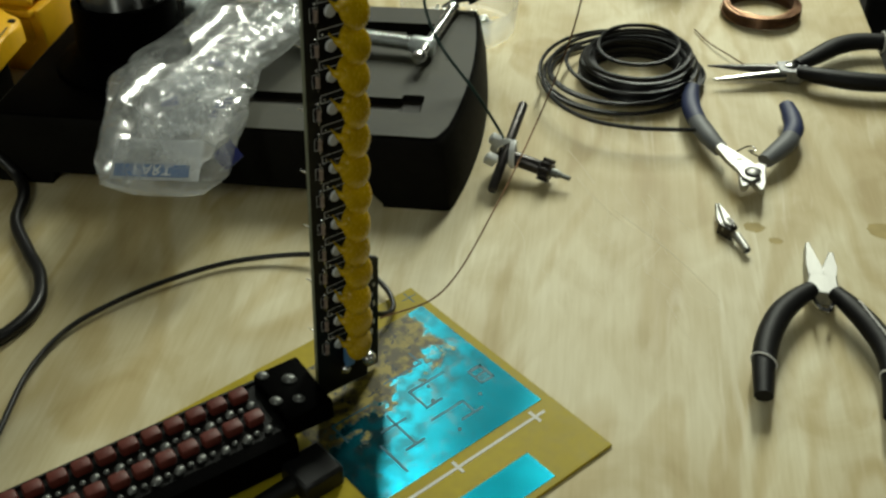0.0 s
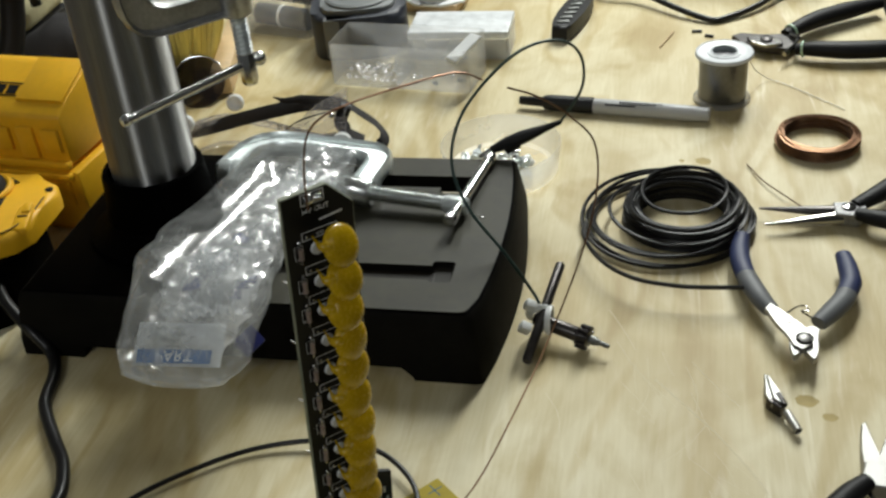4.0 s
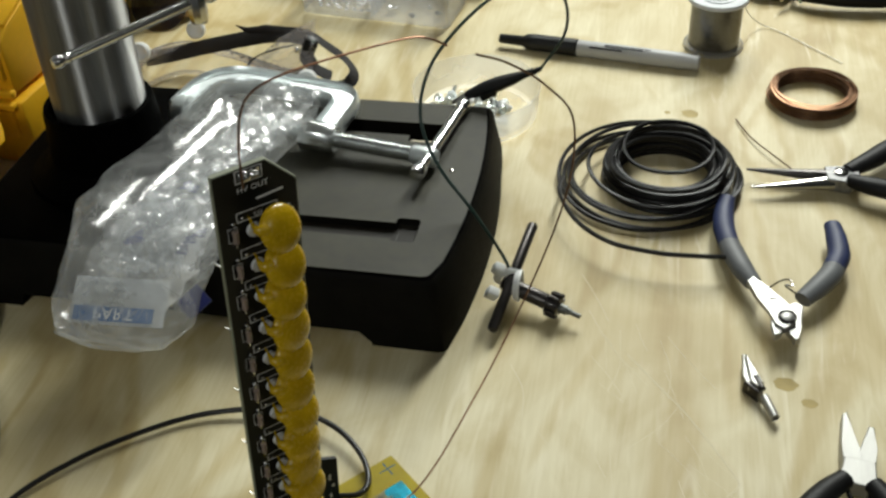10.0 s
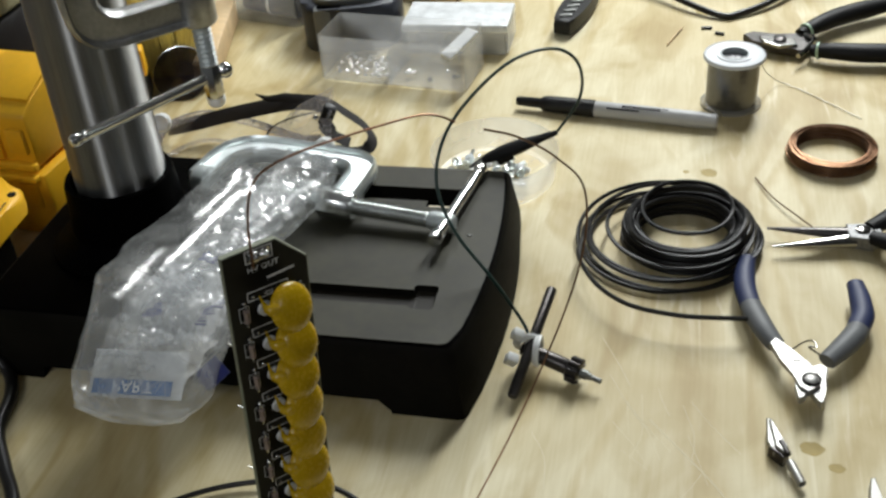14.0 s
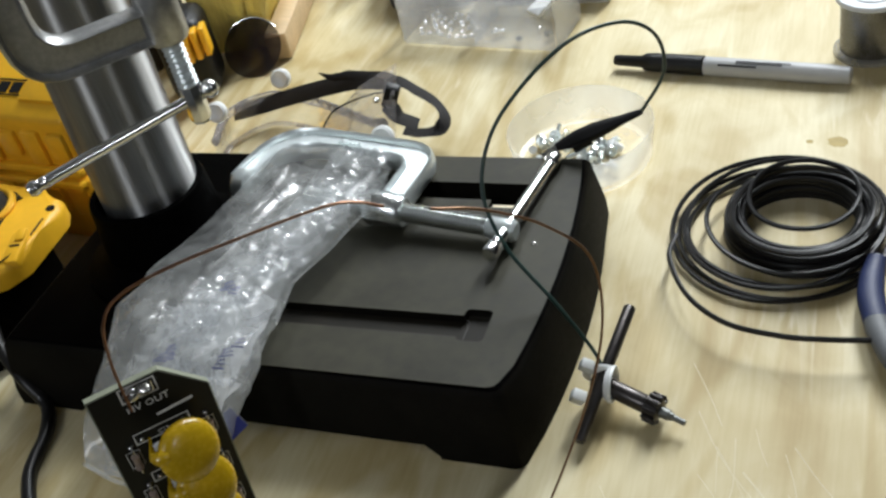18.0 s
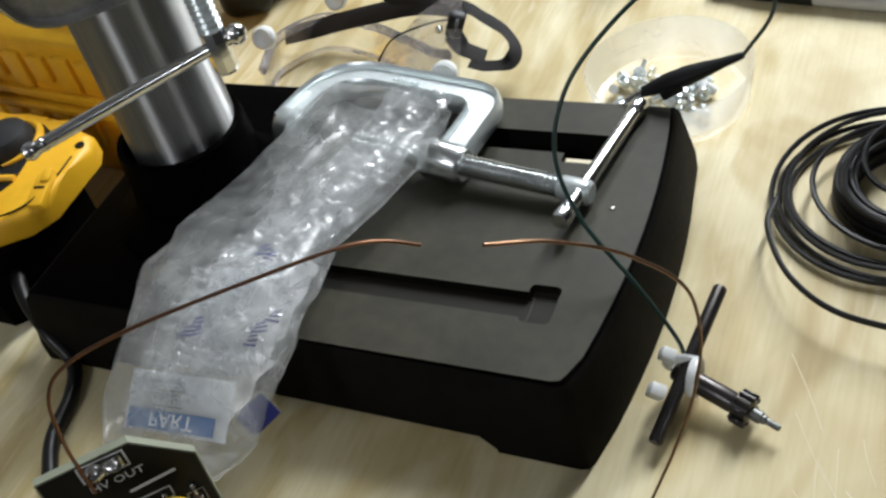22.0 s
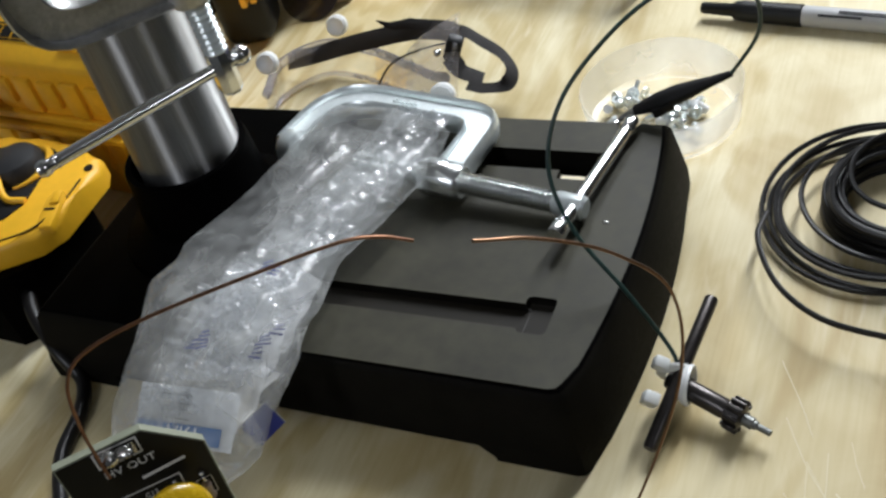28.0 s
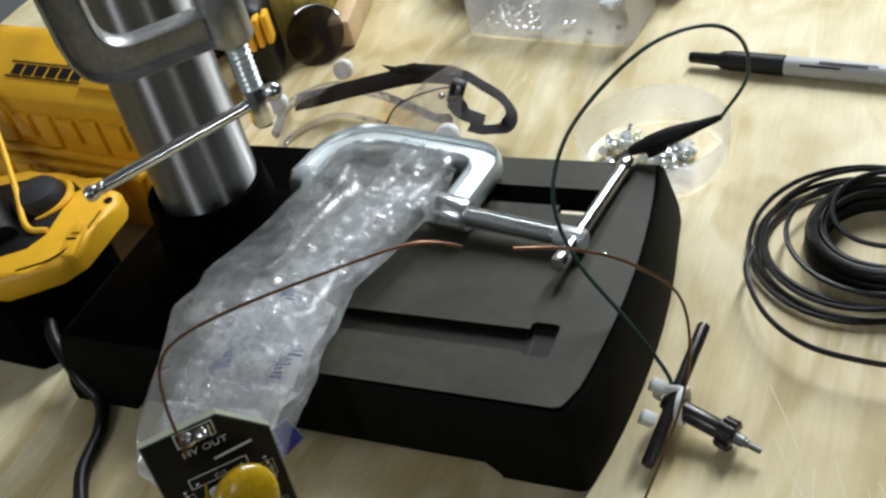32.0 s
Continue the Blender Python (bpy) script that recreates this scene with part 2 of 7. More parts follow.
def film(name, colour, haze, rough=0.12, wrinkle=0.0, wrinkle_scale=60.0, gloss=0.6, crumple=False):
    """Thin clear plastic: mostly see-through, with a milky share and a glossy skin."""
    mat = bpy.data.materials.new(name)
    mat.use_nodes = True
    nt = mat.node_tree
    nt.nodes.remove(nt.nodes["Principled BSDF"])
    out = nt.nodes["Material Output"]
    clear, milk, skin = nt.nodes.new("ShaderNodeBsdfTransparent"), nt.nodes.new("ShaderNodeBsdfDiffuse"), nt.nodes.new("ShaderNodeBsdfGlossy")
    milk.inputs["Color"].default_value = (*colour, 1)
    glow, cloud = nt.nodes.new("ShaderNodeBsdfTranslucent"), nt.nodes.new("ShaderNodeMixShader")
    glow.inputs["Color"].default_value = (*colour, 1)
    cloud.inputs[0].default_value = 0.55
    nt.links.new(milk.outputs[0], cloud.inputs[1])
    nt.links.new(glow.outputs[0], cloud.inputs[2])
    skin.inputs["Roughness"].default_value = rough
    body, top, fres = nt.nodes.new("ShaderNodeMixShader"), nt.nodes.new("ShaderNodeMixShader"), nt.nodes.new("ShaderNodeFresnel")
    fres.inputs["IOR"].default_value = 1.38
    nz, mr = nt.nodes.new("ShaderNodeTexNoise"), nt.nodes.new("ShaderNodeMapRange")
    co = nt.nodes.new("ShaderNodeTexCoord")
    nz.inputs["Scale"].default_value, nz.inputs["Detail"].default_value = wrinkle_scale, 6
    nt.links.new(co.outputs["Object"], nz.inputs["Vector"])
    mr.inputs["To Min"].default_value, mr.inputs["To Max"].default_value = haze * 0.75, haze * 1.25
    mr.inputs["From Min"].default_value, mr.inputs["From Max"].default_value = 0.3, 0.7
    nt.links.new(nz.outputs["Fac"], mr.inputs["Value"])
    nt.links.new(mr.outputs[0], body.inputs[0])
    nt.links.new(clear.outputs[0], body.inputs[1])
    nt.links.new(cloud.outputs[0], body.inputs[2])
    damp = nt.nodes.new("ShaderNodeMath")
    damp.operation = "MULTIPLY"
    damp.inputs[1].default_value = gloss
    nt.links.new(fres.outputs[0], damp.inputs[0])
    nt.links.new(damp.outputs[0], top.inputs[0])
    nt.links.new(body.outputs[0], top.inputs[1])
    nt.links.new(skin.outputs[0], top.inputs[2])
    nt.links.new(top.outputs[0], out.inputs["Surface"])
    if wrinkle:
        bn = nt.nodes.new("ShaderNodeBump")
        bn.inputs["Strength"].default_value, bn.inputs["Distance"].default_value = wrinkle, 0.004
        if crumple:
            drift = nt.nodes.new("ShaderNodeTexNoise")
            drift.inputs["Scale"].default_value, drift.inputs["Detail"].default_value = 55, 3
            nt.links.new(co.outputs["Object"], drift.inputs["Vector"])
            nt.links.new(drift.outputs["Fac"], mr.inputs["Value"])
            mr.inputs["To Min"].default_value, mr.inputs["To Max"].default_value = haze * 0.35, haze * 1.9
            # flat facets meeting in straight creases, at two sizes
            cells, small, warp, add = nt.nodes.new("ShaderNodeTexVoronoi"), nt.nodes.new("ShaderNodeTexVoronoi"), nt.nodes.new("ShaderNodeMix"), nt.nodes.new("ShaderNodeMath")
            mp = nt.nodes.new("ShaderNodeMapping")
            mp.inputs["Scale"].default_value = (1.8, 0.5, 1.2)
            mp.inputs["Rotation"].default_value = (0, 0, -0.2)
            warp.data_type = "RGBA"
            warp.inputs["Factor"].default_value = 0.012
            nt.links.new(co.outputs["Object"], mp.inputs[0])
            nt.links.new(mp.outputs[0], warp.inputs["A"])
            nt.links.new(nz.outputs["Color"], warp.inputs["B"])
            for nd, s in ((cells, wrinkle_scale), (small, wrinkle_scale * 2.7)):
                nd.feature = "DISTANCE_TO_EDGE"
                nd.inputs["Scale"].default_value = s
                nt.links.new(warp.outputs["Result"], nd.inputs["Vector"])
            add.operation = "MULTIPLY_ADD"
            add.inputs[1].default_value = 0.06
            nt.links.new(small.outputs["Distance"], add.inputs[0])
            nt.links.new(cells.outputs["Distance"], add.inputs[2])
            nt.links.new(add.outputs[0], bn.inputs["Height"])
            # creases are whitened where the film has been folded sharply
            fold, both = nt.nodes.new("ShaderNodeMapRange"), nt.nodes.new("ShaderNodeMath")
            fold.inputs["From Min"].default_value, fold.inputs["From Max"].default_value = 0.0, 0.03
            fold.inputs["To Min"].default_value, fold.inputs["To Max"].default_value = 0.14, 0.0
            nt.links.new(small.outputs["Distance"], fold.inputs["Value"])
            both.operation = "MULTIPLY_ADD"
            nt.links.new(fold.outputs[0], both.inputs[0])
            nt.links.new(nz.outputs["Fac"], both.inputs[1])
            nt.links.new(mr.outputs[0], both.inputs[2])
            nt.links.new(both.outputs[0], body.inputs[0])
        else:
            nt.links.new(nz.outputs["Fac"], bn.inputs["Height"])
        for nd in (milk, skin, fres):
            nt.links.new(bn.outputs[0], nd.inputs["Normal"])
    return mat


def plywood():
    """Rotary-cut birch: contour rings drawn out along the boards, fine pores, warm drifts and worn scuffs."""
    mat = bpy.data.materials.new("birch_plywood")
    mat.use_nodes = True
    nt = mat.node_tree
    bs = nt.nodes["Principled BSDF"]
    co = nt.nodes.new("ShaderNodeTexCoord")

    def stretched(scale, turn=0.0):
        mp = nt.nodes.new("ShaderNodeMapping")
        mp.inputs["Scale"].default_value, mp.inputs["Rotation"].default_value = scale, (0, 0, turn)
        nt.links.new(co.outputs["Object"], mp.inputs[0])
        return mp

    def cloud(source, scale, detail, bend=0.0):
        nd = nt.nodes.new("ShaderNodeTexNoise")
        nd.inputs["Scale"].default_value, nd.inputs["Detail"].default_value, nd.inputs["Distortion"].default_value = scale, detail, bend
        nt.links.new(source.outputs["Object"] if source is co else source.outputs[0], nd.inputs["Vector"])
        return nd

    def calc(op, a, b):
        nd = nt.nodes.new("ShaderNodeMath")
        nd.operation = op
        nt.links.new(a.outputs[0], nd.inputs[0])
        if isinstance(b, (int, float)):
            nd.inputs[1].default_value = b
        else:
            nt.links.new(b.outputs[0], nd.inputs[1])
        return nd

    def shade(value, p0, p1, c0, c1):
        r = nt.nodes.new("ShaderNodeValToRGB")
        r.color_ramp.elements[0].position, r.color_ramp.elements[1].position = p0, p1
        r.color_ramp.elements[0].color, r.color_ramp.elements[1].color = (*c0, 1), (*c1, 1)
        nt.links.new(value.outputs[0], r.inputs[0])
        return r

    def blend(kind, a, b, factor=1.0):
        m = nt.nodes.new("ShaderNodeMix")
        m.data_type, m.blend_type = "RGBA", kind
        if isinstance(factor, float):
            m.inputs["Factor"].default_value = factor
        else:
            nt.links.new(factor.outputs[0], m.inputs["Factor"])
        nt.links.new(a.outputs["Result"] if "Result" in a.outputs else a.outputs[0], m.inputs["A"])
        nt.links.new(b.outputs[0], m.inputs["B"])
        return m

    swell = cloud(stretched((1.0, 0.30, 1.0), 0.20), 8.5, 3.0, 1.3)
    rings = calc("SINE", calc("MULTIPLY", swell, 44.0), 0.0)
    rings = calc("MULTIPLY_ADD", rings, 0.5)
    rings.inputs[2].default_value = 0.5
    pores = cloud(stretched((1.0, 0.06, 1.0), 0.04), 480, 5.0, 0.3)
    drift = cloud(co, 4.5, 4.0)
    blot = cloud(stretched((1.0, 0.55, 1.0), 0.3), 24, 6.0, 1.6)
    base = shade(swell, 0.30, 0.70, (0.60, 0.53, 0.34), (0.78, 0.73, 0.53))
    col = blend("MULTIPLY", base, shade(rings, 0.0, 0.6, (0.845, 0.79, 0.665), (1, 1, 1)))
    col = blend("MULTIPLY", col, shade(pores, 0.34, 0.62, (0.935, 0.92, 0.875), (1, 1, 1)))
    col = blend("MULTIPLY", col, shade(drift, 0.36, 0.64, (0.82, 0.765, 0.63), (1, 1, 1)))
    col = blend("MULTIPLY", col, shade(blot, 0.35, 0.60, (0.84, 0.80, 0.69), (1, 1, 1)))
    scuff = shade(cloud(stretched((1.0, 0.12, 1.0), 0.22), 90, 3.0, 1.6), 0.56, 0.72, (0, 0, 0), (0.75, 0.75, 0.75))
    wear = shade(cloud(co, 9, 3.0), 0.44, 0.68, (0, 0, 0), (1, 1, 1))
    pale = nt.nodes.new("ShaderNodeRGB")
    pale.outputs[0].default_value = (0.74, 0.68, 0.50, 1)
    col = blend("MIX", col, pale, calc("MULTIPLY", scuff, wear))
    nt.links.new(col.outputs["Result"], bs.inputs["Base Color"])
    bs.inputs["Roughness"].default_value = 0.55
    bs.inputs["Specular IOR Level"].default_value = 0.35
    bn = nt.nodes.new("ShaderNodeBump")
    bn.inputs["Strength"].default_value, bn.inputs["Distance"].default_value = 0.15, 0.0005
    nt.links.new(pores.outputs["Fac"], bn.inputs["Height"])
    nt.links.new(bn.outputs[0], bs.inputs["Normal"])
    return mat


PLY = plywood()
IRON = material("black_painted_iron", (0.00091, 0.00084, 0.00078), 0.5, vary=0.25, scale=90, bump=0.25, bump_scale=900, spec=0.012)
IRON_SIDE = material("flank_black_iron", (0.0066, 0.0060, 0.0047), 0.6, vary=0.3, scale=60, bump=0.2, bump_scale=900, spec=0.04)
# Brown floor iron, set darker than the top face to hold the slot's shade.
IRON_SLOT = material("shaded_brown_slot_iron", (0.0130, 0.0105, 0.0064), 0.55, vary=0.3, scale=50, spec=0.22)
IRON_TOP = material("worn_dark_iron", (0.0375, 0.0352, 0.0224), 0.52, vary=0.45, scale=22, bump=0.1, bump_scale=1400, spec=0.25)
# Upright streaks in the tone stand in for smeared reflections.
COLUMN = material("turned_column_steel", (0.33, 0.328, 0.322), 0.40, 1.0, vary=0.25, scale=300, stretch=(1, 1, 0.006))
lay = COLUMN.node_tree.nodes.new("ShaderNodeTangent")
lay.direction_type, lay.axis = "RADIAL", "Z"
skin = COLUMN.node_tree.nodes["Principled BSDF"]
COLUMN.node_tree.links.new(lay.outputs[0], skin.inputs["Tangent"])
skin.inputs["Anisotropic"].default_value, skin.inputs["Anisotropic Rotation"].default_value = 1.0, 0.25
STEEL = material("brushed_steel", (0.40, 0.39, 0.37), 0.17, 1.0, vary=0.18, scale=120, stretch=(1, 1, 0.03))
ZINC = material("zinc_plate", (0.74, 0.79, 0.79), 0.35, 0.8, vary=0.10, scale=60)
ZINC_SCREW = material("bright_zinc_thread", (0.84, 0.87, 0.86), 0.24, 1.0, vary=0.10, scale=90)
CHROME = material("polished_steel", (0.74, 0.74, 0.72), 0.19, 1.0, vary=0.1, scale=100)
CAST = material("cast_grey_metal", (0.45, 0.45, 0.44), 0.38, 0.85, vary=0.30, scale=70, bump=0.16, bump_scale=800)
DARK_STEEL = material("blackened_steel", (0.045, 0.040, 0.038), 0.30, 0.7, vary=0.3, scale=200)
YELLOW = material("yellow_plastic", (0.82, 0.445, 0.008), 0.42, vary=0.10, scale=30, bump=0.12, bump_scale=1500)
BLACK = material("black_plastic", (0.006, 0.006, 0.006), 0.42, vary=0.2, scale=80, bump=0.12, bump_scale=1200, spec=0.3)
RUBBER = material("black_rubber", (0.006, 0.0057, 0.0057), 0.5, vary=0.25, scale=120, bump=0.12, bump_scale=800, spec=0.2)
CABLE = material("black_cable_sheath", (0.0055, 0.0048, 0.0046), 0.36, vary=0.3, scale=120, spec=0.38)
GREEN_LEAD = material("dark_green_wire_sheath", (0.008, 0.035, 0.030), 0.38, vary=0.2, scale=200)
COPPER = material("bare_copper", (0.24, 0.125, 0.075), 0.34, 1.0, vary=0.25, scale=250)
ENAMEL = material("enamelled_copper", (0.21, 0.115, 0.062), 0.34, 0.9, vary=0.3, scale=250)
SOLDERMASK = material("black_solder_mask", (0.006, 0.006, 0.0055), 0.36, vary=0.2, scale=150, spec=0.16)
FIBRE = material("pale_fibreglass_edge", (0.23, 0.245, 0.175), 0.6, vary=0.12, scale=200)
SILK = material("white_silkscreen", (0.75, 0.74, 0.70), 0.7, vary=0.1, scale=300)
CAP = material("yellow_cap_lacquer", (0.53, 0.335, 0.003), 0.26, vary=0.22, scale=120, coat=0.15, bump=0.05, bump_scale=500)
SOLDER = material("solder_tin", (0.70, 0.69, 0.66), 0.25, 1.0, vary=0.15, scale=300)
RESISTOR = material("pinkish_diode_glass", (0.30, 0.23, 0.19), 0.3, vary=0.35, scale=500)
DULL_TIN = material("dull_tin", (0.16, 0.165, 0.155), 0.42, 0.6, vary=0.4, scale=300)
RED = material("red_capacitor_lacquer", (0.115, 0.021, 0.013), 0.5, vary=0.2, scale=200)
BLUE_PART = material("pale_blue_lacquer", (0.10, 0.24, 0.45), 0.35, vary=0.1, scale=200)
LAMINATE = material("amber_pcb_laminate", (0.40, 0.31, 0.015), 0.45, vary=0.15, scale=30, spec=0.15)
CYAN = material("cyan_resist_film", (0.003, 0.112, 0.155), 0.22, 0.94, vary=0.16, scale=14)


def worn_resist():
    """Cyan resist, eaten away to amber laminate along one ragged side, with rusty and dark specks near the border; the
    dark teal there also holds the upright board's shade and reflection.
    """
    mat = CYAN.copy()
    mat.name = "worn_cyan_resist"
    nt = mat.node_tree
    bs = nt.nodes["Principled BSDF"]
    co = nt.nodes.new("ShaderNodeTexCoord")

    def calc(op, *args):
        nd = nt.nodes.new("ShaderNodeMath")
        nd.operation = op
        for k, a in enumerate(args):
            if isinstance(a, (int, float)):
                nd.inputs[k].default_value = a
            else:
                nt.links.new(a, nd.inputs[k])
        return nd.outputs[0]

    def across(way):
        nd = nt.nodes.new("ShaderNodeVectorMath")
        nd.operation = "DOT_PRODUCT"
        nd.inputs[1].default_value = way
        nt.links.new(co.outputs["Object"], nd.inputs[0])
        return nd.outputs["Value"]

    def cloud(scale, detail):
        nd = nt.nodes.new("ShaderNodeTexNoise")
        nd.inputs["Scale"].default_value, nd.inputs["Detail"].default_value = scale, detail
        nt.links.new(co.outputs["Object"], nd.inputs["Vector"])
        return nd.outputs["Fac"]

    def step(value, lo, hi):
        nd = nt.nodes.new("ShaderNodeMapRange")
        nd.inputs["From Min"].default_value, nd.inputs["From Max"].default_value = lo, hi
        nt.links.new(value, nd.inputs["Value"])
        return nd.outputs["Result"]

    def mix(factor, a, b):
        nd = nt.nodes.new("ShaderNodeMix")
        nd.data_type = "RGBA"
        nt.links.new(factor, nd.inputs["Factor"])
        for slot_name, v in (("A", a), ("B", b)):
            if isinstance(v, tuple):
                nd.inputs[slot_name].default_value = (*v, 1)
            else:
                nt.links.new(v, nd.inputs[slot_name])
        return nd.outputs["Result"]

    x = calc("ADD", across((0.827, -0.562, 0)), 0.060)
    y = calc("ADD", across((-0.562, -0.827, 0)), 0.070)
    border = calc("ADD", calc("MULTIPLY", y, 0.30), 0.036)
    ragged = calc("ADD", calc("MULTIPLY", calc("SUBTRACT", cloud(75, 4), 0.5), 0.050), calc("MULTIPLY", calc("SUBTRACT", cloud(420, 3), 0.5), 0.014))
    inside = calc("ADD", calc("SUBTRACT", border, x), ragged)
    gone = calc("MULTIPLY", step(inside, -0.001, 0.003), step(calc("ADD", y, calc("MULTIPLY", ragged, 0.5)), 0.012, 0.016))
    near = step(inside, -0.052, -0.004)
    amber = mix(step(cloud(190, 5), 0.44, 0.62), (0.060, 0.046, 0.007), (0.27, 0.21, 0.022))
    amber = mix(step(cloud(330, 2), 0.60, 0.66), amber, (0.012, 0.014, 0.012))
    old = bs.inputs["Base Color"].links[0].from_socket
    rust = calc("MULTIPLY", step(cloud(260, 3), 0.56, 0.64), near)
    skin_col = mix(calc("MULTIPLY", rust, 0.35), old, (0.16, 0.085, 0.045))
    # Dark specks, with the board's shade and dark reflection put into the teal.
    skin_col = mix(calc("MULTIPLY", calc("MULTIPLY", step(cloud(150, 4), 0.40, 0.60), near), 0.9), skin_col, (0.004, 0.035, 0.045))
    nt.links.new(mix(gone, skin_col, amber), bs.inputs["Base Color"])
    nt.links.new(calc("MULTIPLY", calc("SUBTRACT", 1.0, gone), 0.9), bs.inputs["Metallic"])
    rough = calc("ADD", calc("ADD", calc("MULTIPLY", gone, 0.30), calc("MULTIPLY", near, 0.06)), 0.19)
    nt.links.new(rough, bs.inputs["Roughness"])
    return mat


WORN_CYAN = worn_resist()
INK = material("dark_trace_ink", (0.01, 0.09, 0.13), 0.5, vary=0.2, scale=200)
BLUE_GRIP = material("navy_handle_grip", (0.014, 0.023, 0.082), 0.55, vary=0.2, scale=100, bump=0.1, bump_scale=900)
GREY_GRIP = material("grey_handle_grip", (0.11, 0.115, 0.12), 0.55, vary=0.15, scale=100)
WHITE_PLASTIC = material("white_nylon", (0.74, 0.75, 0.74), 0.4, vary=0.08, scale=100)
PAPER = material("white_paper_label", (0.78, 0.80, 0.82), 0.6, vary=0.06, scale=60)
LABEL_BLUE = material("light_blue_print", (0.035, 0.125, 0.33), 0.55, vary=0.08, scale=60)
DEEP_BLUE = material("deep_blue_print", (0.006, 0.012, 0.13), 0.5, vary=0.1, scale=60)
GREY_PLASTIC = material("grey_plastic", (0.17, 0.18, 0.18), 0.5, vary=0.12, scale=60, bump=0.1, bump_scale=900)
NAVY = material("navy_plastic", (0.016, 0.019, 0.030), 0.5, vary=0.15, scale=60, bump=0.1, bump_scale=700)
BRISTLE = material("straw_bristles", (0.92, 0.78, 0.26), 0.65, vary=0.25, scale=140, stretch=(1, 1, 0.08))
PINE = material("raw_pine", (0.60, 0.44, 0.25), 0.6, vary=0.2, scale=60, stretch=(0.15, 1, 1))
WEB = material("black_webbing", (0.012, 0.0095, 0.009), 0.8, vary=0.3, scale=400, bump=0.4, bump_scale=1500)
ORANGE = material("orange_plastic", (0.80, 0.22, 0.02), 0.45, vary=0.1, scale=60)
FOAM = material("straw_foam", (0.33, 0.30, 0.17), 0.9, vary=0.2, scale=90, bump=0.5, bump_scale=600)
PLASTER = material("grey_wall_paint", (0.17, 0.175, 0.18), 0.8, vary=0.06, scale=8, bump=0.1, bump_scale=300)
FLOOR = material("grey_floor_carpet", (0.115, 0.11, 0.10), 0.95, vary=0.35, scale=45, bump=0.5, bump_scale=700)
CEILING = material("grey_ceiling_board", (0.22, 0.22, 0.22), 0.9, vary=0.05, scale=10)
SCRATCH = material("pale_scratch", (0.67, 0.605, 0.435), 0.85, vary=0.1, scale=200, spec=0.1)
STAIN = material("brown_stain", (0.40, 0.31, 0.12), 0.6, vary=0.15, scale=120, spec=0.2)
INNER = film("milky_inner_film", (0.88, 0.91, 0.94), 0.26, 0.16, 0.10, 50, 0.3)
BAG = film("crinkled_clear_bag", (0.89, 0.90, 0.88), 0.19, 0.145, 0.020, 26, 0.37, True)
RIM = film("clear_goggle_rim", (0.84, 0.80, 0.84), 0.27, 0.08, 0.4, 90, 1.0)
JAW = material("ground_jaw_steel", (0.33, 0.325, 0.31), 0.42, 0.8, vary=0.15, scale=90, stretch=(1, 0.2, 1))
CLEAR = film("clear_goggle_plastic", (0.80, 0.80, 0.82), 0.10, 0.06, 0.1, 30)
BIN = film("clear_polystyrene", (0.93, 0.94, 0.95), 0.15, 0.20, 0.05, 30, 0.6)
FROST = film("frosted_polypropylene", (0.93, 0.94, 0.94), 0.24, 0.30, 0.1, 30)
DISH = film("frosted_dish_plastic", (0.93, 0.93, 0.91), 0.26, 0.45, 0.05, 30, 0.12)

# ---- the room and the bench ----
TURN = 8.3
BENCH = pose(0.0591, -0.2935, 0.0, 0, 0, TURN)


def on_bench(u, v, z=0.0):
    """A place from decimetres along the bench's own sides, from the drill base's front corner."""
    return BENCH @ P(u, v, z)


def setting(name, bm, material, label, smooth=False):
    return solid(name, bm, material, label, name.split("_")[0], kind="structure", smooth=smooth)


bm = block(bmesh.new(), (0.861, 1.02, 0.018), Matrix.Translation((-0.1695, 0.21, -0.009)), 0.0008, 1)
bench = new("workbench_top", mesh_of(bm, "workbench_top", PLY, False))
bench.matrix_world = BENCH
tagged(bench, "birch plywood workbench top with scratches and small stains", "workbench", kind="structure")
bm = bmesh.new()
for u, v in ((-5.6, -2.6), (2.2, -2.6), (-5.6, 6.8), (2.2, 6.8)):
    block(bm, (0.07, 0.07, 0.75), BENCH @ Matrix.Translation(P(u, v, -3.95)), 0.002, 1)
solid("workbench_legs", bm, PINE, "raw pine legs under the workbench", "workbench", kind="structure", smooth=False)
setting("floor", block(bmesh.new(), (5.2, 5.6, 0.02), Matrix.Translation((1.75, 0.2, -0.78))), FLOOR, "grey carpeted workshop floor")
setting("ceiling", block(bmesh.new(), (5.2, 5.6, 0.02), Matrix.Translation((1.75, 0.2, 1.75))), CEILING, "grey workshop ceiling")
setting("wall_left", block(bmesh.new(), (0.02, 5.6, 2.5), Matrix.Translation((-0.86, 0.2, 0.48))), PLASTER, "plain grey workshop wall")
setting("wall_right", block(bmesh.new(), (0.02, 5.6, 2.5), Matrix.Translation((4.36, 0.2, 0.48))), PLASTER, "plain grey workshop wall")
setting("wall_back", block(bmesh.new(), (5.2, 0.02, 2.5), Matrix.Translation((1.75, 3.0, 0.48))), PLASTER, "plain grey workshop wall")
setting("wall_front", block(bmesh.new(), (5.2, 0.02, 2.5), Matrix.Translation((1.75, -2.6, 0.48))), PLASTER, "plain grey workshop wall")


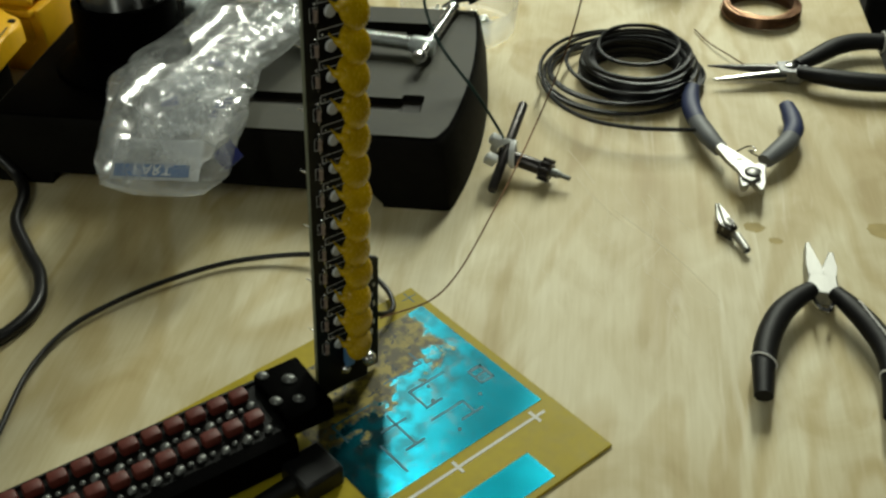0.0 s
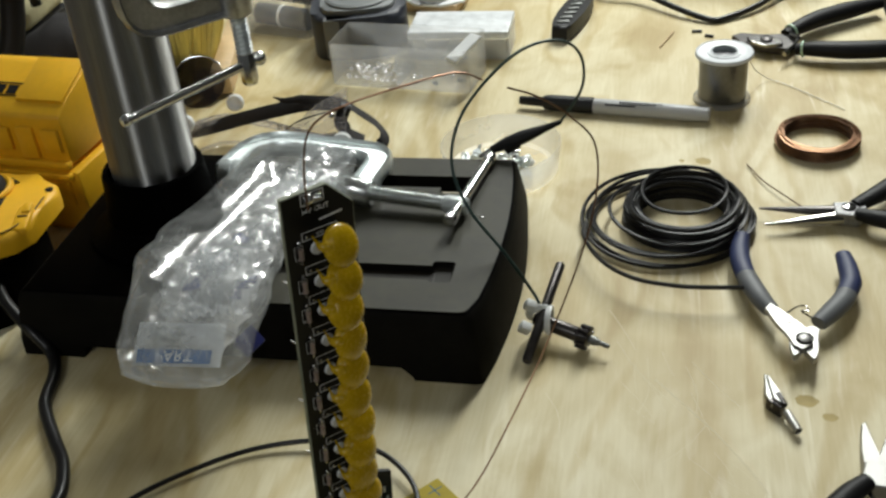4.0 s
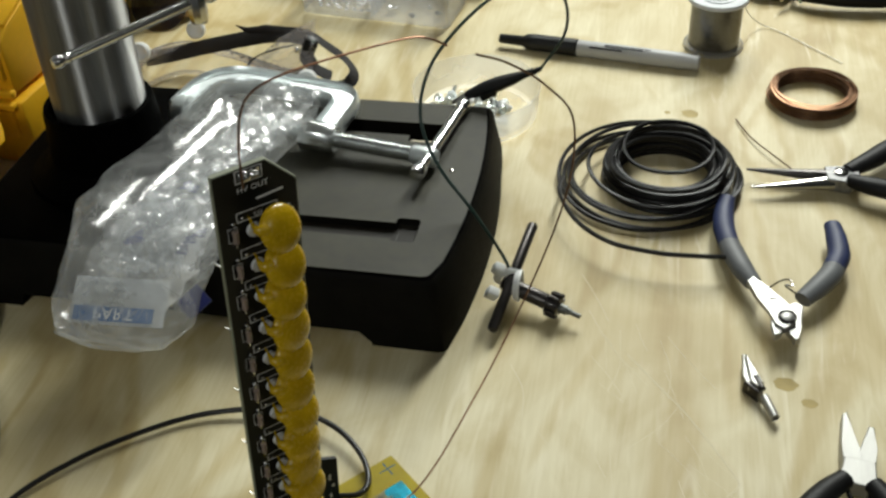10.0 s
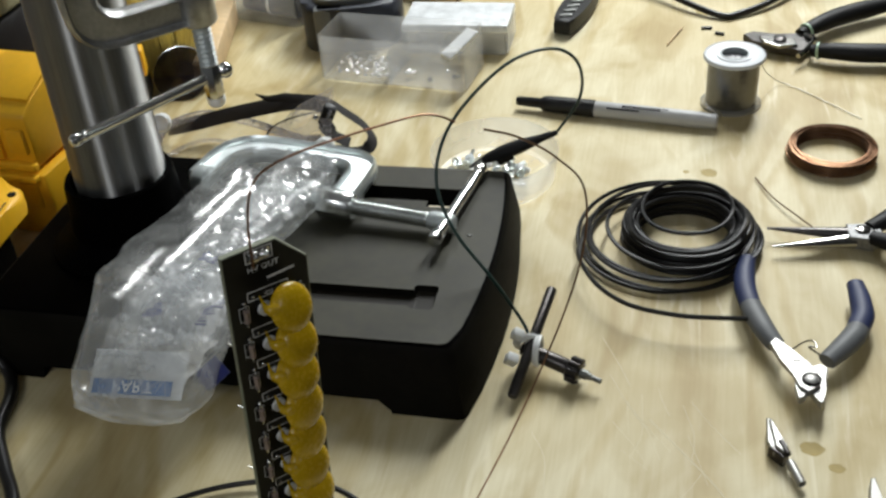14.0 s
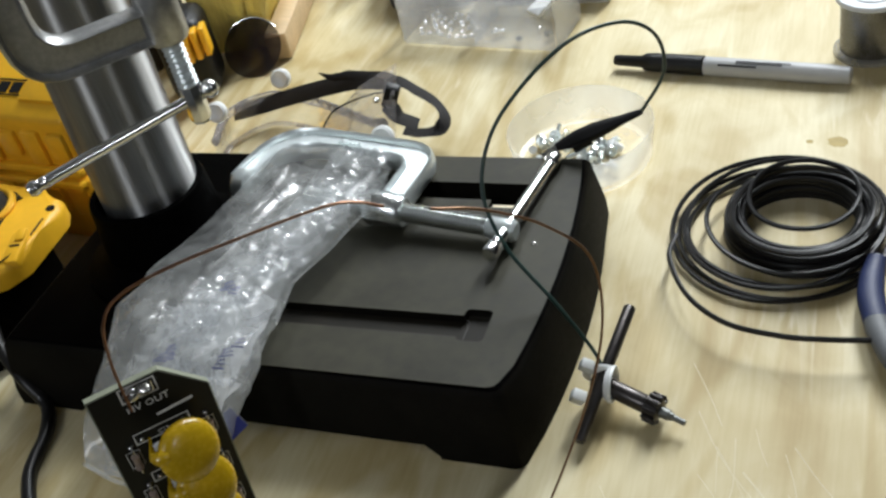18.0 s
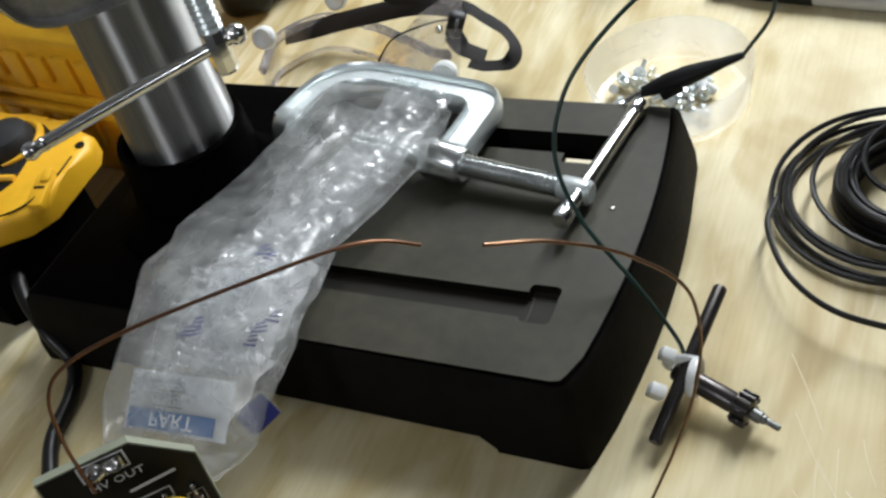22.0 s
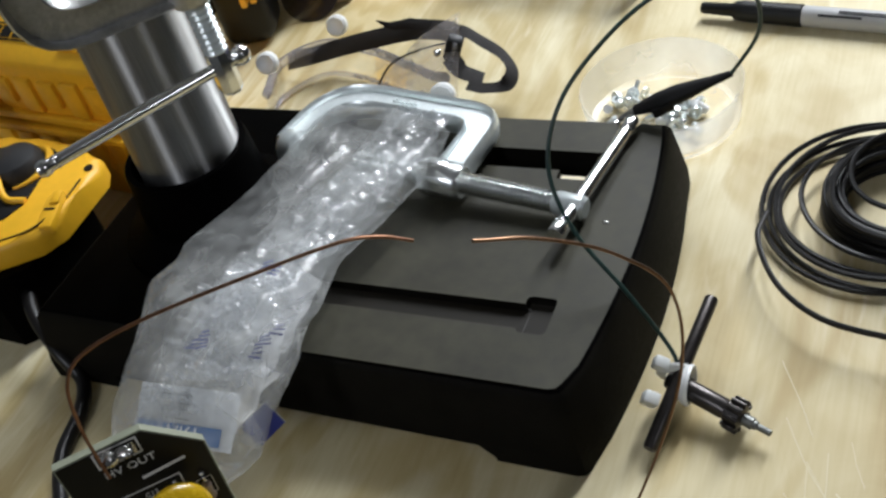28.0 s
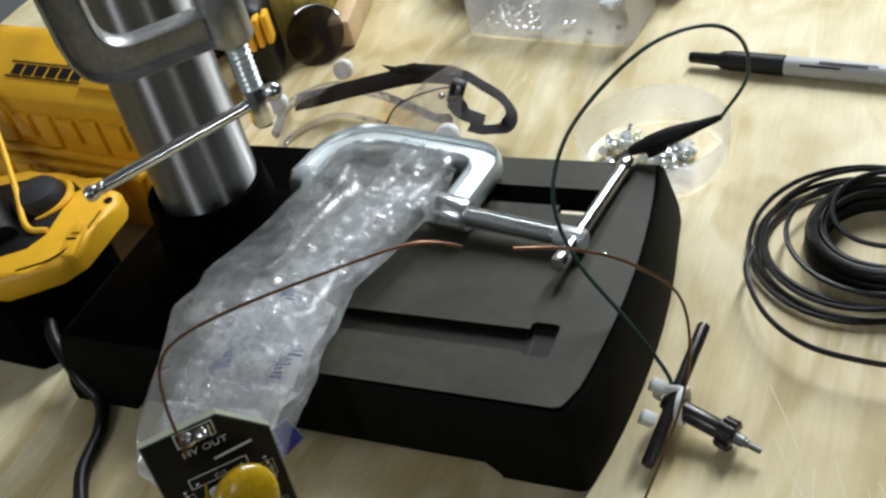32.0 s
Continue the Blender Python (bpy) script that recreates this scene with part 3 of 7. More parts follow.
# ---- drill press: base, collar, column ----
def base_outline(grow):
    """The drill base's plan in bench decimetres: straight front and back, bowed right end."""
    pts = [(-2.46 - grow, 0.02 - grow), (-0.055 + grow, -grow), (-0.024 + grow, 0.010 - grow), (-0.009 + grow, 0.036 - grow)]
    for k in range(1, 12):
        f = k / 12
        pts.append((0.075 * math.sin(math.pi * f) ** 0.8 + grow, 1.52 * f))
    pts += [(0.0 + grow, 1.52 + grow), (-2.46 - grow, 1.5 + grow)]
    return [(x * 0.1, y * 0.1) for x, y in pts]


press = thing("drill_press", on_bench(-1.25, 0.75), "drill press with a black iron base and a steel column", "drill press")
bm = bmesh.new()
rings = []
for z, g in ((0.0, 0.075), (0.10, 0.072), (0.36, 0.03), (0.392, 0.012), (0.40, 0.0)):
    rings.append([bm.verts.new(BENCH @ Vector((x, y, z * 0.1))) for x, y in base_outline(g)])
n = len(rings[0])
for a, b in zip(rings, rings[1:]):
    for k in range(n):
        bm.faces.new((a[k], a[(k + 1) % n], b[(k + 1) % n], b[k]))
bm.faces.new(rings[0][::-1])
bm.faces.new(rings[-1])
base = part("base", bm, IRON, press, "cast iron base, black sides, shade on its left top in the colour")


def slot(bm, u0, u1, v0, v1, z0, z1, corner=0.0):
    """A cutting block along the base's sides, its v given at both ends."""
    block(bm, ((u1 - u0) * 0.1, (v1 - v0) * 0.1, (z1 - z0) * 0.1), BENCH @ Matrix.Translation(P((u0 + u1) / 2, (v0 + v1) / 2, (z0 + z1) / 2)), corner)


for args in ((-1.75, -0.25, 0.262, 0.388, 0.360, 0.6), (-0.265, -0.142, 0.243, 0.430, 0.360, 0.6, 0.0020), (-1.75, -0.195, 1.175, 1.305, -0.2, 0.6), (-0.37, -0.190, 1.12, 1.19, 0.37, 0.6), (-2.3, -0.30, 0.12, 1.4, -0.2, 0.12)):
    one = bmesh.new()
    slot(one, *args)
    cut(base, one)
# the low gap under the front edge, with a sloped end
one = bmesh.new()
ends = [[one.verts.new(on_bench(u, v, z)) for u, z in ((-2.2, -0.1), (-0.285, -0.1), (-0.305, 0.02), (-0.365, 0.08), (-2.15, 0.08))] for v in (-0.3, 0.2)]
for k in range(5):
    one.faces.new((ends[0][k], ends[0][(k + 1) % 5], ends[1][(k + 1) % 5], ends[1][k]))
one.faces.new(ends[0])
one.faces.new(ends[1])
bmesh.ops.recalc_face_normals(one, faces=one.faces[:])
cut(base, one)
# front and right flanks and the slot floors take greyer iron than the painted casting
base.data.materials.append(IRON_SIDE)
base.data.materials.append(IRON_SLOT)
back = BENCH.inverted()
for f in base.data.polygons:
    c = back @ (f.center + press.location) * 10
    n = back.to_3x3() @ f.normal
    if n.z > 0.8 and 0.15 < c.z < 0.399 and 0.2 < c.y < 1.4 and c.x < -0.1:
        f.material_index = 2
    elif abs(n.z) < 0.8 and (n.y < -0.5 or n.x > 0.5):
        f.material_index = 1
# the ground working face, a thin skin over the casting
# Ends at u -1.5; farther left the casting's black stands in for shade.
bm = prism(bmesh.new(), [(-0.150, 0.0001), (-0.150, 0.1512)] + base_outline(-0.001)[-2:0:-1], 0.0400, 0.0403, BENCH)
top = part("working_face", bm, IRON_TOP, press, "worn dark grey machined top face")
for args in ((-1.75, -0.25, 0.262, 0.388, 0.2, 0.6), (-0.265, -0.142, 0.243, 0.430, 0.2, 0.6, 0.0020), (-1.75, -0.195, 1.175, 1.305, -0.2, 0.6), (-0.37, -0.190, 1.12, 1.19, 0.2, 0.6)):
    one = bmesh.new()
    slot(one, *args)
    cut(top, one)
# Added cream patch, standing in for lit bench wood at the slot's end.
scrap = block(bmesh.new(), (0.0125, 0.0052, 0.0004), BENCH @ Matrix.Translation(P(-0.302, 1.148, 0.3722)), 0.0001)
solid("lit_wood_patch", scrap, material("lit_wood_cream", (0.72, 0.64, 0.46), 0.7), "added cream patch for lit bench wood in the iron slot's end", "tape scrap")
COL = Vector((-0.1390, -0.2520, 0.0))
bm = lathe(bmesh.new(), [(0.044, 0.039), (0.043, 0.043), (0.036, 0.046), (0.0305, 0.052), (0.0285, 0.0780), (0.0278, 0.0800), (0.0250, 0.0800), (0.0241, 0.077), (0.0241, 0.039)], Matrix.Translation(COL), 48, close=False)
part("collar", bm, IRON, press, "black column collar")
for k in range(3):
    bm = bmesh.new()
    a = radians(40 + 120 * k)
    lathe(bm, [(0.0045, 0.040), (0.0045, 0.0465), (0.004, 0.0475), (0, 0.0475)], Matrix.Translation(COL + Vector((0.0415 * math.cos(a), 0.0415 * math.sin(a), 0))), 6)
    part("collar_bolt", bm, IRON, press, "dark collar bolt", smooth=False)
bm = lathe(bmesh.new(), [(0.0238, 0.045), (0.0238, 0.62)], along(COL, COL + Vector((-0.012, 0.035, 1.0))), 64)
part("column", bm, COLUMN, press, "brushed steel column, reflection streaks in its tone")
bm = bmesh.new()
ball(bm, P(0.388, -2.083, 0.405), 0.0009, (1.6, 1, 0.6))
solid("metal_chip", bm, SOLDER, "tiny bright metal chip on the drill base", "metal chip")

# ---- cast C-clamp hanging beside the column ----
clamp = thing("hanging_c_clamp", P(-0.37, -2.98, 1.6), "grey cast C-clamp with a steel screw hanging by the column", "clamp")
sd = Vector((-0.60, -0.80, 0)).normalized()
sn = Vector((0.80, -0.60, 0)).normalized()
CL = axes(P(-0.365, -2.965, 0), sd, Vector((0, 0, 1)), sd.cross(Vector((0, 0, 1))))


def c_frame(bm, pts, half, thick, m, bevel):
    """A frame of constant width along a bent line in m's xy plane."""
    left, right = [], []
    for i, p in enumerate(pts):
        a, b = pts[max(0, i - 1)], pts[min(len(pts) - 1, i + 1)]
        t = (Vector(b) - Vector(a)).normalized()
        h = half[i] if isinstance(half, (list, tuple)) else half
        left.append((p[0] - t.y * h, p[1] + t.x * h))
        right.append((p[0] + t.y * h, p[1] - t.x * h))
    prism(bm, left + right[::-1], -thick / 2, thick / 2, m, bevel)


def bend(corners, r, steps=5):
    """A line through corners, each rounded off by r, or by its own of several."""
    out = [corners[0]]
    radii = r if isinstance(r, (list, tuple)) else [r] * (len(corners) - 2)
    for a, b, c, r in zip(corners, corners[1:], corners[2:], radii):
        a, b, c = Vector(a), Vector(b), Vector(c)
        p, q = b + (a - b).normalized() * r, b + (c - b).normalized() * r
        for k in range(steps + 1):
            f = k / steps
            out.append(tuple((1 - f) ** 2 * p + 2 * f * (1 - f) * b + f * f * q))
    return out + [corners[-1]]


line = bend([(-0.004, 0.2005), (0.045, 0.2005), (0.045, 0.330), (-0.006, 0.330)], 0.016)
bm = bmesh.new()
c_frame(bm, line, 0.0068, 0.0030, CL, 0.0)
part("frame", bm, CAST, clamp, "cast grey frame with raised ribs")
bm = bmesh.new()
inner = [(x - 0.0, y) for x, y in bend([(0.004, 0.2005 - 0.0055), (0.0505, 0.2005 - 0.0055), (0.0505, 0.3355), (0.004, 0.3355)], 0.018)]
outer = [(x, y) for x, y in bend([(0.004, 0.2005 + 0.0055), (0.0395, 0.2005 + 0.0055), (0.0395, 0.3245), (0.004, 0.3245)], 0.011)]
for rib in (inner, outer):
    tube(bm, [CL @ Vector((x, y, 0)) for x, y in rib], 0.0014, 8, flat=3.4, up=tuple(CL.to_3x3() @ Vector((0, 0, 1))))
part("rib", bm, CAST, clamp, "raised rims along the frame")
bm = lathe(bmesh.new(), [(0.0066, 0.1930), (0.0074, 0.1942), (0.0074, 0.2105), (0.0066, 0.213)], axes(CL.translation, Vector((1, 0, 0)), Vector((0, 1, 0)), Vector((0, 0, 1))), 24)
part("screw_boss", bm, CAST, clamp)


def thread(bm, a, b, r, pitch=0.0016, depth=0.00045, seg=16):
    """A ridged screw from a to b."""
    m, length = along(a, b), (b - a).length
    prof, k = [(r - depth, 0)], 0
    while (k + 1) * pitch < length:
        prof += [(r, (k + 0.5) * pitch), (r - depth, (k + 1) * pitch)]
        k += 1
    lathe(bm, prof + [(r - depth, length)], m, seg)


base_z = Vector((CL.translation.x, CL.translation.y, 0))
bm = bmesh.new()
thread(bm, base_z + Vector((0, 0, 0.174)), base_z + Vector((0, 0, 0.262)), 0.0040, 0.0021, 0.0009, 20)
part("screw", bm, ZINC, clamp, "threaded steel screw", smooth=False)
bm = lathe(bmesh.new(), [(0.0034, 0.1595), (0.0040, 0.161), (0.0040, 0.174), (0.0034, 0.175)], Matrix.Translation(base_z), 8)
part("screw_head", bm, CHROME, clamp)
HA, HB = P(-0.657, -3.525, 1.662), P(-0.335, -2.905, 1.692)
bm = bmesh.new()
tube(bm, [HA, HB], 0.0021, 14)
part("handle_bar", bm, CHROME, clamp, "polished sliding handle bar")
for end, way in ((HA, HA - HB), (HB, HB - HA)):
    w = way.normalized()
    bm = bmesh.new()
    if end is HA:
        lathe(bm, [(0.0021, -0.005), (0.0024, -0.0042), (0.0018, -0.0030), (0.0026, -0.0012), (0.0028, 0.0004), (0.0020, 0.0020), (0, 0.0024)], along(end, end + w), 16)
    else:
        ball(bm, end, 0.0034)
    part("handle_knob", bm, CHROME, clamp)

# ---- zinc C-clamp lying on the base ----
zc = thing("zinc_c_clamp", P(-0.8, -1.9, 0.40), "bright zinc-plated C-clamp lying on the drill base", "clamp")
zx = Vector((0.995, 0.02, -0.045)).normalized()
zy = (Vector((0, 1, 0)) - zx * zx.y).normalized()
ZM = axes(P(0, 0, 0), zx, zy, zx.cross(zy))
ZM.translation = P(-0.40, -2.105, 0.500)
flat_line = bend([(-0.079, 0.000), (-0.077, 0.0415), (0.006, 0.0415), (0.006, -0.001)], (0.026, 0.013), 9)
bm = bmesh.new()
c_frame(bm, flat_line, 0.0066, 0.0042, ZM, 0.0)
part("frame", bm, ZINC, zc, "zinc-plated frame with raised rims")
bm = bmesh.new()
for off in (-0.0060, 0.0060):
    rim = bend([(-0.079 - off, 0.001), (-0.077 - off, 0.0415 + off), (0.006 + off, 0.0415 + off), (0.006 + off, 0.004)], (0.026 + off * 0.8, 0.013 + off * 0.7), 9)
    tube(bm, [ZM @ Vector((x, y, 0)) for x, y in rim], 0.0018, 8, flat=3.0, up=tuple(ZM.to_3x3() @ Vector((0, 0, 1))))
part("rib", bm, ZINC, zc)
bm = bmesh.new()
for k in range(6):
    block(bm, (0.0014, 0.0026, 0.0006), ZM @ Matrix.Translation((-0.044 + 0.0024 * k, 0.0415, 0.0032)))
part("embossed_mark", bm, ZINC, zc, smooth=False)
way = ZM.to_3x3() @ Vector((1, 0, 0))
hub = ZM @ Vector((0.004, 0, 0))
bm = lathe(bmesh.new(), [(0.0072, -0.010), (0.0085, -0.0085), (0.0085, 0.0085), (0.0070, 0.0105)], along(hub, hub + way), 8)
part("screw_boss", bm, ZINC_SCREW, zc)
bm = bmesh.new()
thread(bm, hub - way * 0.045, hub + way * 0.055, 0.0049, 0.0021, 0.0010, 24)
part("screw", bm, ZINC_SCREW, zc, "threaded zinc-plated screw", smooth=False)
bm = lathe(bmesh.new(), [(0.0042, 0.0), (0.0052, 0.002), (0.0052, 0.013), (0.004, 0.0145)], along(hub + way * 0.053, hub + way * 0.08), 18)
part("screw_head", bm, ZINC, zc)
TB, TT = P(0.273, -2.275, 0.492), P(0.262, -1.505, 0.446)
bm = bmesh.new()
tube(bm, [TB, TT], 0.0030, 16)
part("handle_bar", bm, CHROME, zc, "polished sliding handle bar")
for end in (TB, TT):
    w = (end - (TB + TT) / 2).normalized()
    bm = lathe(bmesh.new(), [(0.0031, -0.006), (0.0038, -0.005), (0.0040, 0.0), (0.0034, 0.002), (0, 0.0026)], along(end, end + w), 16)
    part("handle_knob", bm, CHROME, zc)
bm = lathe(bmesh.new(), [(0.0075, 0), (0.0085, 0.002), (0.0085, 0.008), (0.005, 0.011)], along(ZM @ Vector((-0.0815, 0, 0)), ZM @ Vector((-0.05, 0, 0))), 20)
part("anvil", bm, ZINC, zc)

# ---- high-voltage multiplier board ----
O = P(0.512, -4.528, 0.055)
UP = Vector((0.092, 0.056, 1.94)).normalized()
WD = Vector((0.577, 0.816, 0))
WD = (WD - UP * WD.dot(UP)).normalized()
NN = WD.cross(UP)


def on_board(w, u, n=0.0):
    return O + (WD * w + UP * u + NN * n) * 0.1


BOARD = axes(O, WD, UP, NN)


def at_board(w, u, n=0.0):
    """A frame on the board's face, x across, y up, z out."""
    return axes(on_board(w, u, n), WD, UP, NN)


hv = thing("voltage_multiplier_board", on_board(0.12, 0), "black circuit board standing upright with yellow disc capacitors", "circuit board")
shape = [(0, 0), (0.0255, 0), (0.0255, 0.1855), (0.0165, 0.1950), (0, 0.1945)]
part("substrate", prism(bmesh.new(), shape, -0.0016, 0.0, BOARD), FIBRE, hv, "pale fibreglass board edge", smooth=False)
inset = [(0.0003, 0.0003), (0.0252, 0.0003), (0.0252, 0.1853), (0.0163, 0.1946), (0.0003, 0.1941)]
part("solder_mask", prism(bmesh.new(), inset, 0.0, 0.00012, BOARD), SOLDERMASK, hv, "black solder mask", smooth=False)
part("solder_mask", prism(bmesh.new(), inset, -0.00172, -0.0016, BOARD), SOLDERMASK, hv, "black solder mask", smooth=False)


def silk_box(bm, w0, w1, u0, u1, pen=0.00035):
    for a, b, c, d in ((w0, w1, u0, u0), (w0, w1, u1, u1), (w0, w0, u0, u1), (w1, w1, u0, u1)):
        block(bm, (abs(b - a) * 0.1 + pen, abs(d - c) * 0.1 + pen, 0.00006), at_board((a + b) / 2, (c + d) / 2, 0.0017))


bm = bmesh.new()
silk_box(bm, 0.070, 0.150, 1.900, 1.940)
block(bm, (0.0085, 0.0007, 0.00006), at_board(0.168, 1.836, 0.0017) @ pose(0, 0, 0, 0, 0, 4))
part("silkscreen", bm, SILK, hv, smooth=False)
part("lettering", letters("HV OUT", 0.0026, at_board(0.070, 1.868, 0.0016)), SILK, hv, "white letters HV OUT", smooth=False)
bm = bmesh.new()
block(bm, (0.0066, 0.0030, 0.0003), at_board(0.110, 1.920, 0.0025))
ball(bm, on_board(0.094, 1.920, 0.004), 0.0020, (1, 1, 0.9))
ball(bm, on_board(0.122, 1.921, 0.003), 0.0016, (1.5, 1, 0.7))
part("solder_pad", bm, SOLDER, hv, "shiny soldered output pad")
for k in range(13):
    u = 1.757 - 0.1228 * k + random.uniform(-0.006, 0.006)
    tilt = random.uniform(-6, 6)
    wc = 0.156 + 0.005 * math.sin(k * 2.3)
    m = at_board(wc, u, 0.074) @ pose(0, 0, 0, -24 + random.uniform(-7, 7), 16 + tilt, 0)
    R = 0.0074 + random.uniform(-0.0002, 0.0003)
    prof = [(0, -0.0022), (R * 0.6, -0.0020), (R * 0.85, -0.0014), (R * 0.97, -0.0006), (R, 0.0), (R * 0.97, 0.0007), (R * 0.85, 0.0016), (R * 0.6, 0.0022), (R * 0.2, 0.0024), (0, 0.0024)]
    bm = lathe(bmesh.new(), prof, m, 28, close=False)
    tail = [m @ Vector((-R * 0.62, R * 0.30, 0.0)), m @ Vector((-R * 0.95, R * 0.45, -0.0008)), on_board(wc - 0.066, u + 0.030, 0.016)]
    tube(bm, glide(tail, 6), [0.0022, 0.0023, 0.0019, 0.0013, 0.0008, 0.0004, 0.0003], 10)
    part("capacitor", bm, CAP, hv, "yellow disc capacitor")
    bm = bmesh.new()
    ball(bm, on_board(0.074, u + 0.028, 0.006), 0.0006, (1, 1, 0.8), 8)
    ball(bm, on_board(0.172, u + 0.030, 0.006), 0.0006, (1, 1, 0.8), 8)
    part("solder_joint", bm, SOLDER, hv)
    bm = lathe(bmesh.new(), [(0, 0.0), (0.0023, 0.0), (0.0022, 0.0010), (0, 0.0012)], at_board(0.103, u - 0.020 + random.uniform(-0.006, 0.006), 0.0017) @ pose(0, 0, 0.0006, 0, 6, 0), 16)
    part("white_disc", bm, WHITE_PLASTIC, hv, "white ceramic disc beneath a capacitor")
    bm = bmesh.new()
    silk_box(bm, 0.060, 0.187, u + 0.013, u + 0.043, 0.00026)
    part("silkscreen", bm, SILK, hv, smooth=False)
    for w in (0.045, 0.222):
        d0 = u - 0.024
        bm = bmesh.new()
        tube(bm, [on_board(w, d0 + 0.022, 0.013), on_board(w, d0 + 0.019, 0.013), on_board(w, d0 + 0.010, 0.013), on_board(w, d0 - 0.010, 0.013), on_board(w, d0 - 0.019, 0.013), on_board(w, d0 - 0.022, 0.013)], [0.0005, 0.0010, 0.0008, 0.0008, 0.0010, 0.0005], 10)
        part("diode", bm, RESISTOR, hv, "small pinkish diode")
        bm = bmesh.new()
        tube(bm, [on_board(w, d0 + 0.042, 0.003), on_board(w, d0 + 0.038, 0.013), on_board(w, d0 - 0.038, 0.013), on_board(w, d0 - 0.042, 0.003)], 0.00028, 6)
        ball(bm, on_board(w, d0 + 0.042, 0.004), 0.0007, (1, 1, 0.7), 8)
        part("diode_lead", bm, SOLDER, hv)
        bm = bmesh.new()
        silk_box(bm, w - 0.016, w + 0.014, d0 - 0.024, d0 + 0.024, 0.00015)
        part("silkscreen", bm, SILK, hv, smooth=False)
for k in range(6):
    u = 1.62 - 0.25 * k + random.uniform(-0.02, 0.02)
    a, b = on_board(0.012, u, -0.016), on_board(-0.004, u + 0.008, -0.046)
    part("lead_stub", tube(bmesh.new(), [a, a.lerp(b, 0.5), b], [0.0006, 0.0003, 0.0002], 6), SOLDER, hv, "clipped component lead behind the board")
part("lettering", letters("C12", 0.0016, at_board(0.112, 1.779, 0.0018)), SILK, hv, "white letters C12", smooth=False)
bm = block(bmesh.new(), (0.0042, 0.0105, 0.004), at_board(0.140, 0.20, 0.03), 0.0012)
part("film_resistor", bm, BLUE_PART, hv, "pale blue component")
bm = bmesh.new()
ball(bm, on_board(0.225, 0.145, 0.045), 0.0034, (1, 1, 0.9))
ball(bm, on_board(0.120, 0.130, 0.03), 0.0024, (1, 1, 0.9))
part("solder_blob", bm, SOLDER, hv, "large shiny solder blobs")
part("connector_plate", prism(bmesh.new(), [(0.021, 0.0), (0.0335, 0.0), (0.0335, 0.058), (0.026, 0.062), (0.021, 0.062)], -0.0050, -0.0034, BOARD), BLACK, hv, "small black board behind the main board", smooth=False)
bm = bmesh.new()
for k in range(7):
    block(bm, (0.0011, 0.0030 - 0.0007 * (k % 3), 0.00006), at_board(0.300 + (0.012 if k % 2 else 0), 0.20 + 0.05 * k, -0.0335))
part("lettering", bm, SILK, hv, "white unreadable print", smooth=False)

# bare copper output wire and its partner
a2, b2 = Vector((0.667, -4.42)), Vector((1.089, -3.916))
dd = (b2 - a2).normalized()
pts = [P(a2.x + dd.x * s, a2.y + dd.y * s, z) for s, z in ((0.0, 1.94), (0.003, 2.0), (0.012, 2.09), (0.035, 2.18), (0.085, 2.228), (0.20, 2.246), (0.40, 2.243), (0.54, 2.234), (0.605, 2.212), (0.657, 2.175))]
bm = tube(bmesh.new(), glide(pts, 60), 0.00034, 8)
solid("copper_output_wire", bm, COPPER, "bent bare copper wire soldered to the board's top", "wire")
pts = [P(*p) for p in ((1.146, -3.832, 2.111), (1.21, -3.72, 2.03), (1.296, -3.602, 1.900), (1.372, -3.538, 1.743), (1.351, -3.530, 1.437), (1.245, -3.631, 1.054), (1.113, -3.886, 0.711), (0.968, -4.179, 0.467), (0.737, -4.337, 0.394))]
bm = tube(bmesh.new(), glide(pts, 80), 0.00037, 8)
solid("copper_return_wire", bm, ENAMEL, "thin bent copper wire with its tip facing the other", "wire")

# ---- second board lying down, with red parts ----
E1, E2 = Vector((0.827, -0.562, 0)), Vector((-0.562, -0.827, 0))
RO = P(0.475, -4.66, 0.22) - E1 * 0.013
RX, RY = (E1 * 0.995 + E2 * 0.1), (E1 * 0.1 - E2 * 0.995)
RB = axes(RO, RX, RY, Vector((0, 0, 1)))
red = thing("driver_board", RO + E2 * 0.05 - Vector((0, 0, 0.022)), "dark circuit board lying flat with rows of red components", "circuit board")
part("substrate", prism(bmesh.new(), [(0, -0.16), (0.030, -0.16), (0.030, 0.006), (0, 0.006)], -0.002, 0.0, RB, 0.0), SOLDERMASK, red, smooth=False)
part("edge_strip", prism(bmesh.new(), [(-0.0012, -0.16), (0, -0.16), (0, 0.006), (-0.0012, 0.006)], -0.008, 0.0012, RB), BLACK, red, smooth=False)
part("side_rail", prism(bmesh.new(), [(0.030, -0.16), (0.0365, -0.16), (0.0365, -0.010), (0.030, -0.010)], -0.014, 0.0006, RB), IRON, red, "black side rail", smooth=False)
for k in range(15):
    for col in range(2):
        c = RB @ Vector((0.0055 + 0.0145 * col, -0.020 - 0.0092 * k, 0.0028))
        bm = block(bmesh.new(), (0.0058, 0.0074, 0.0048), axes(c, RX, RY, Vector((0, 0, 1))), 0.0014)
        part("capacitor", bm, RED, red, "red boxy capacitor")
        bm = bmesh.new()
        ball(bm, RB @ Vector((0.0122 + 0.0145 * col + random.uniform(-0.001, 0.001), -0.0175 - 0.0092 * k, 0.0014)), 0.0017 + random.uniform(-0.0004, 0.0003), (1, 1.3, 0.6), 10)
        ball(bm, RB @ Vector((0.0118 + 0.0145 * col, -0.0222 - 0.0092 * k, 0.0012)), 0.0012, (1, 1, 0.7), 8)
        part("solder_joint", bm, DULL_TIN, red, "dull solder joint")
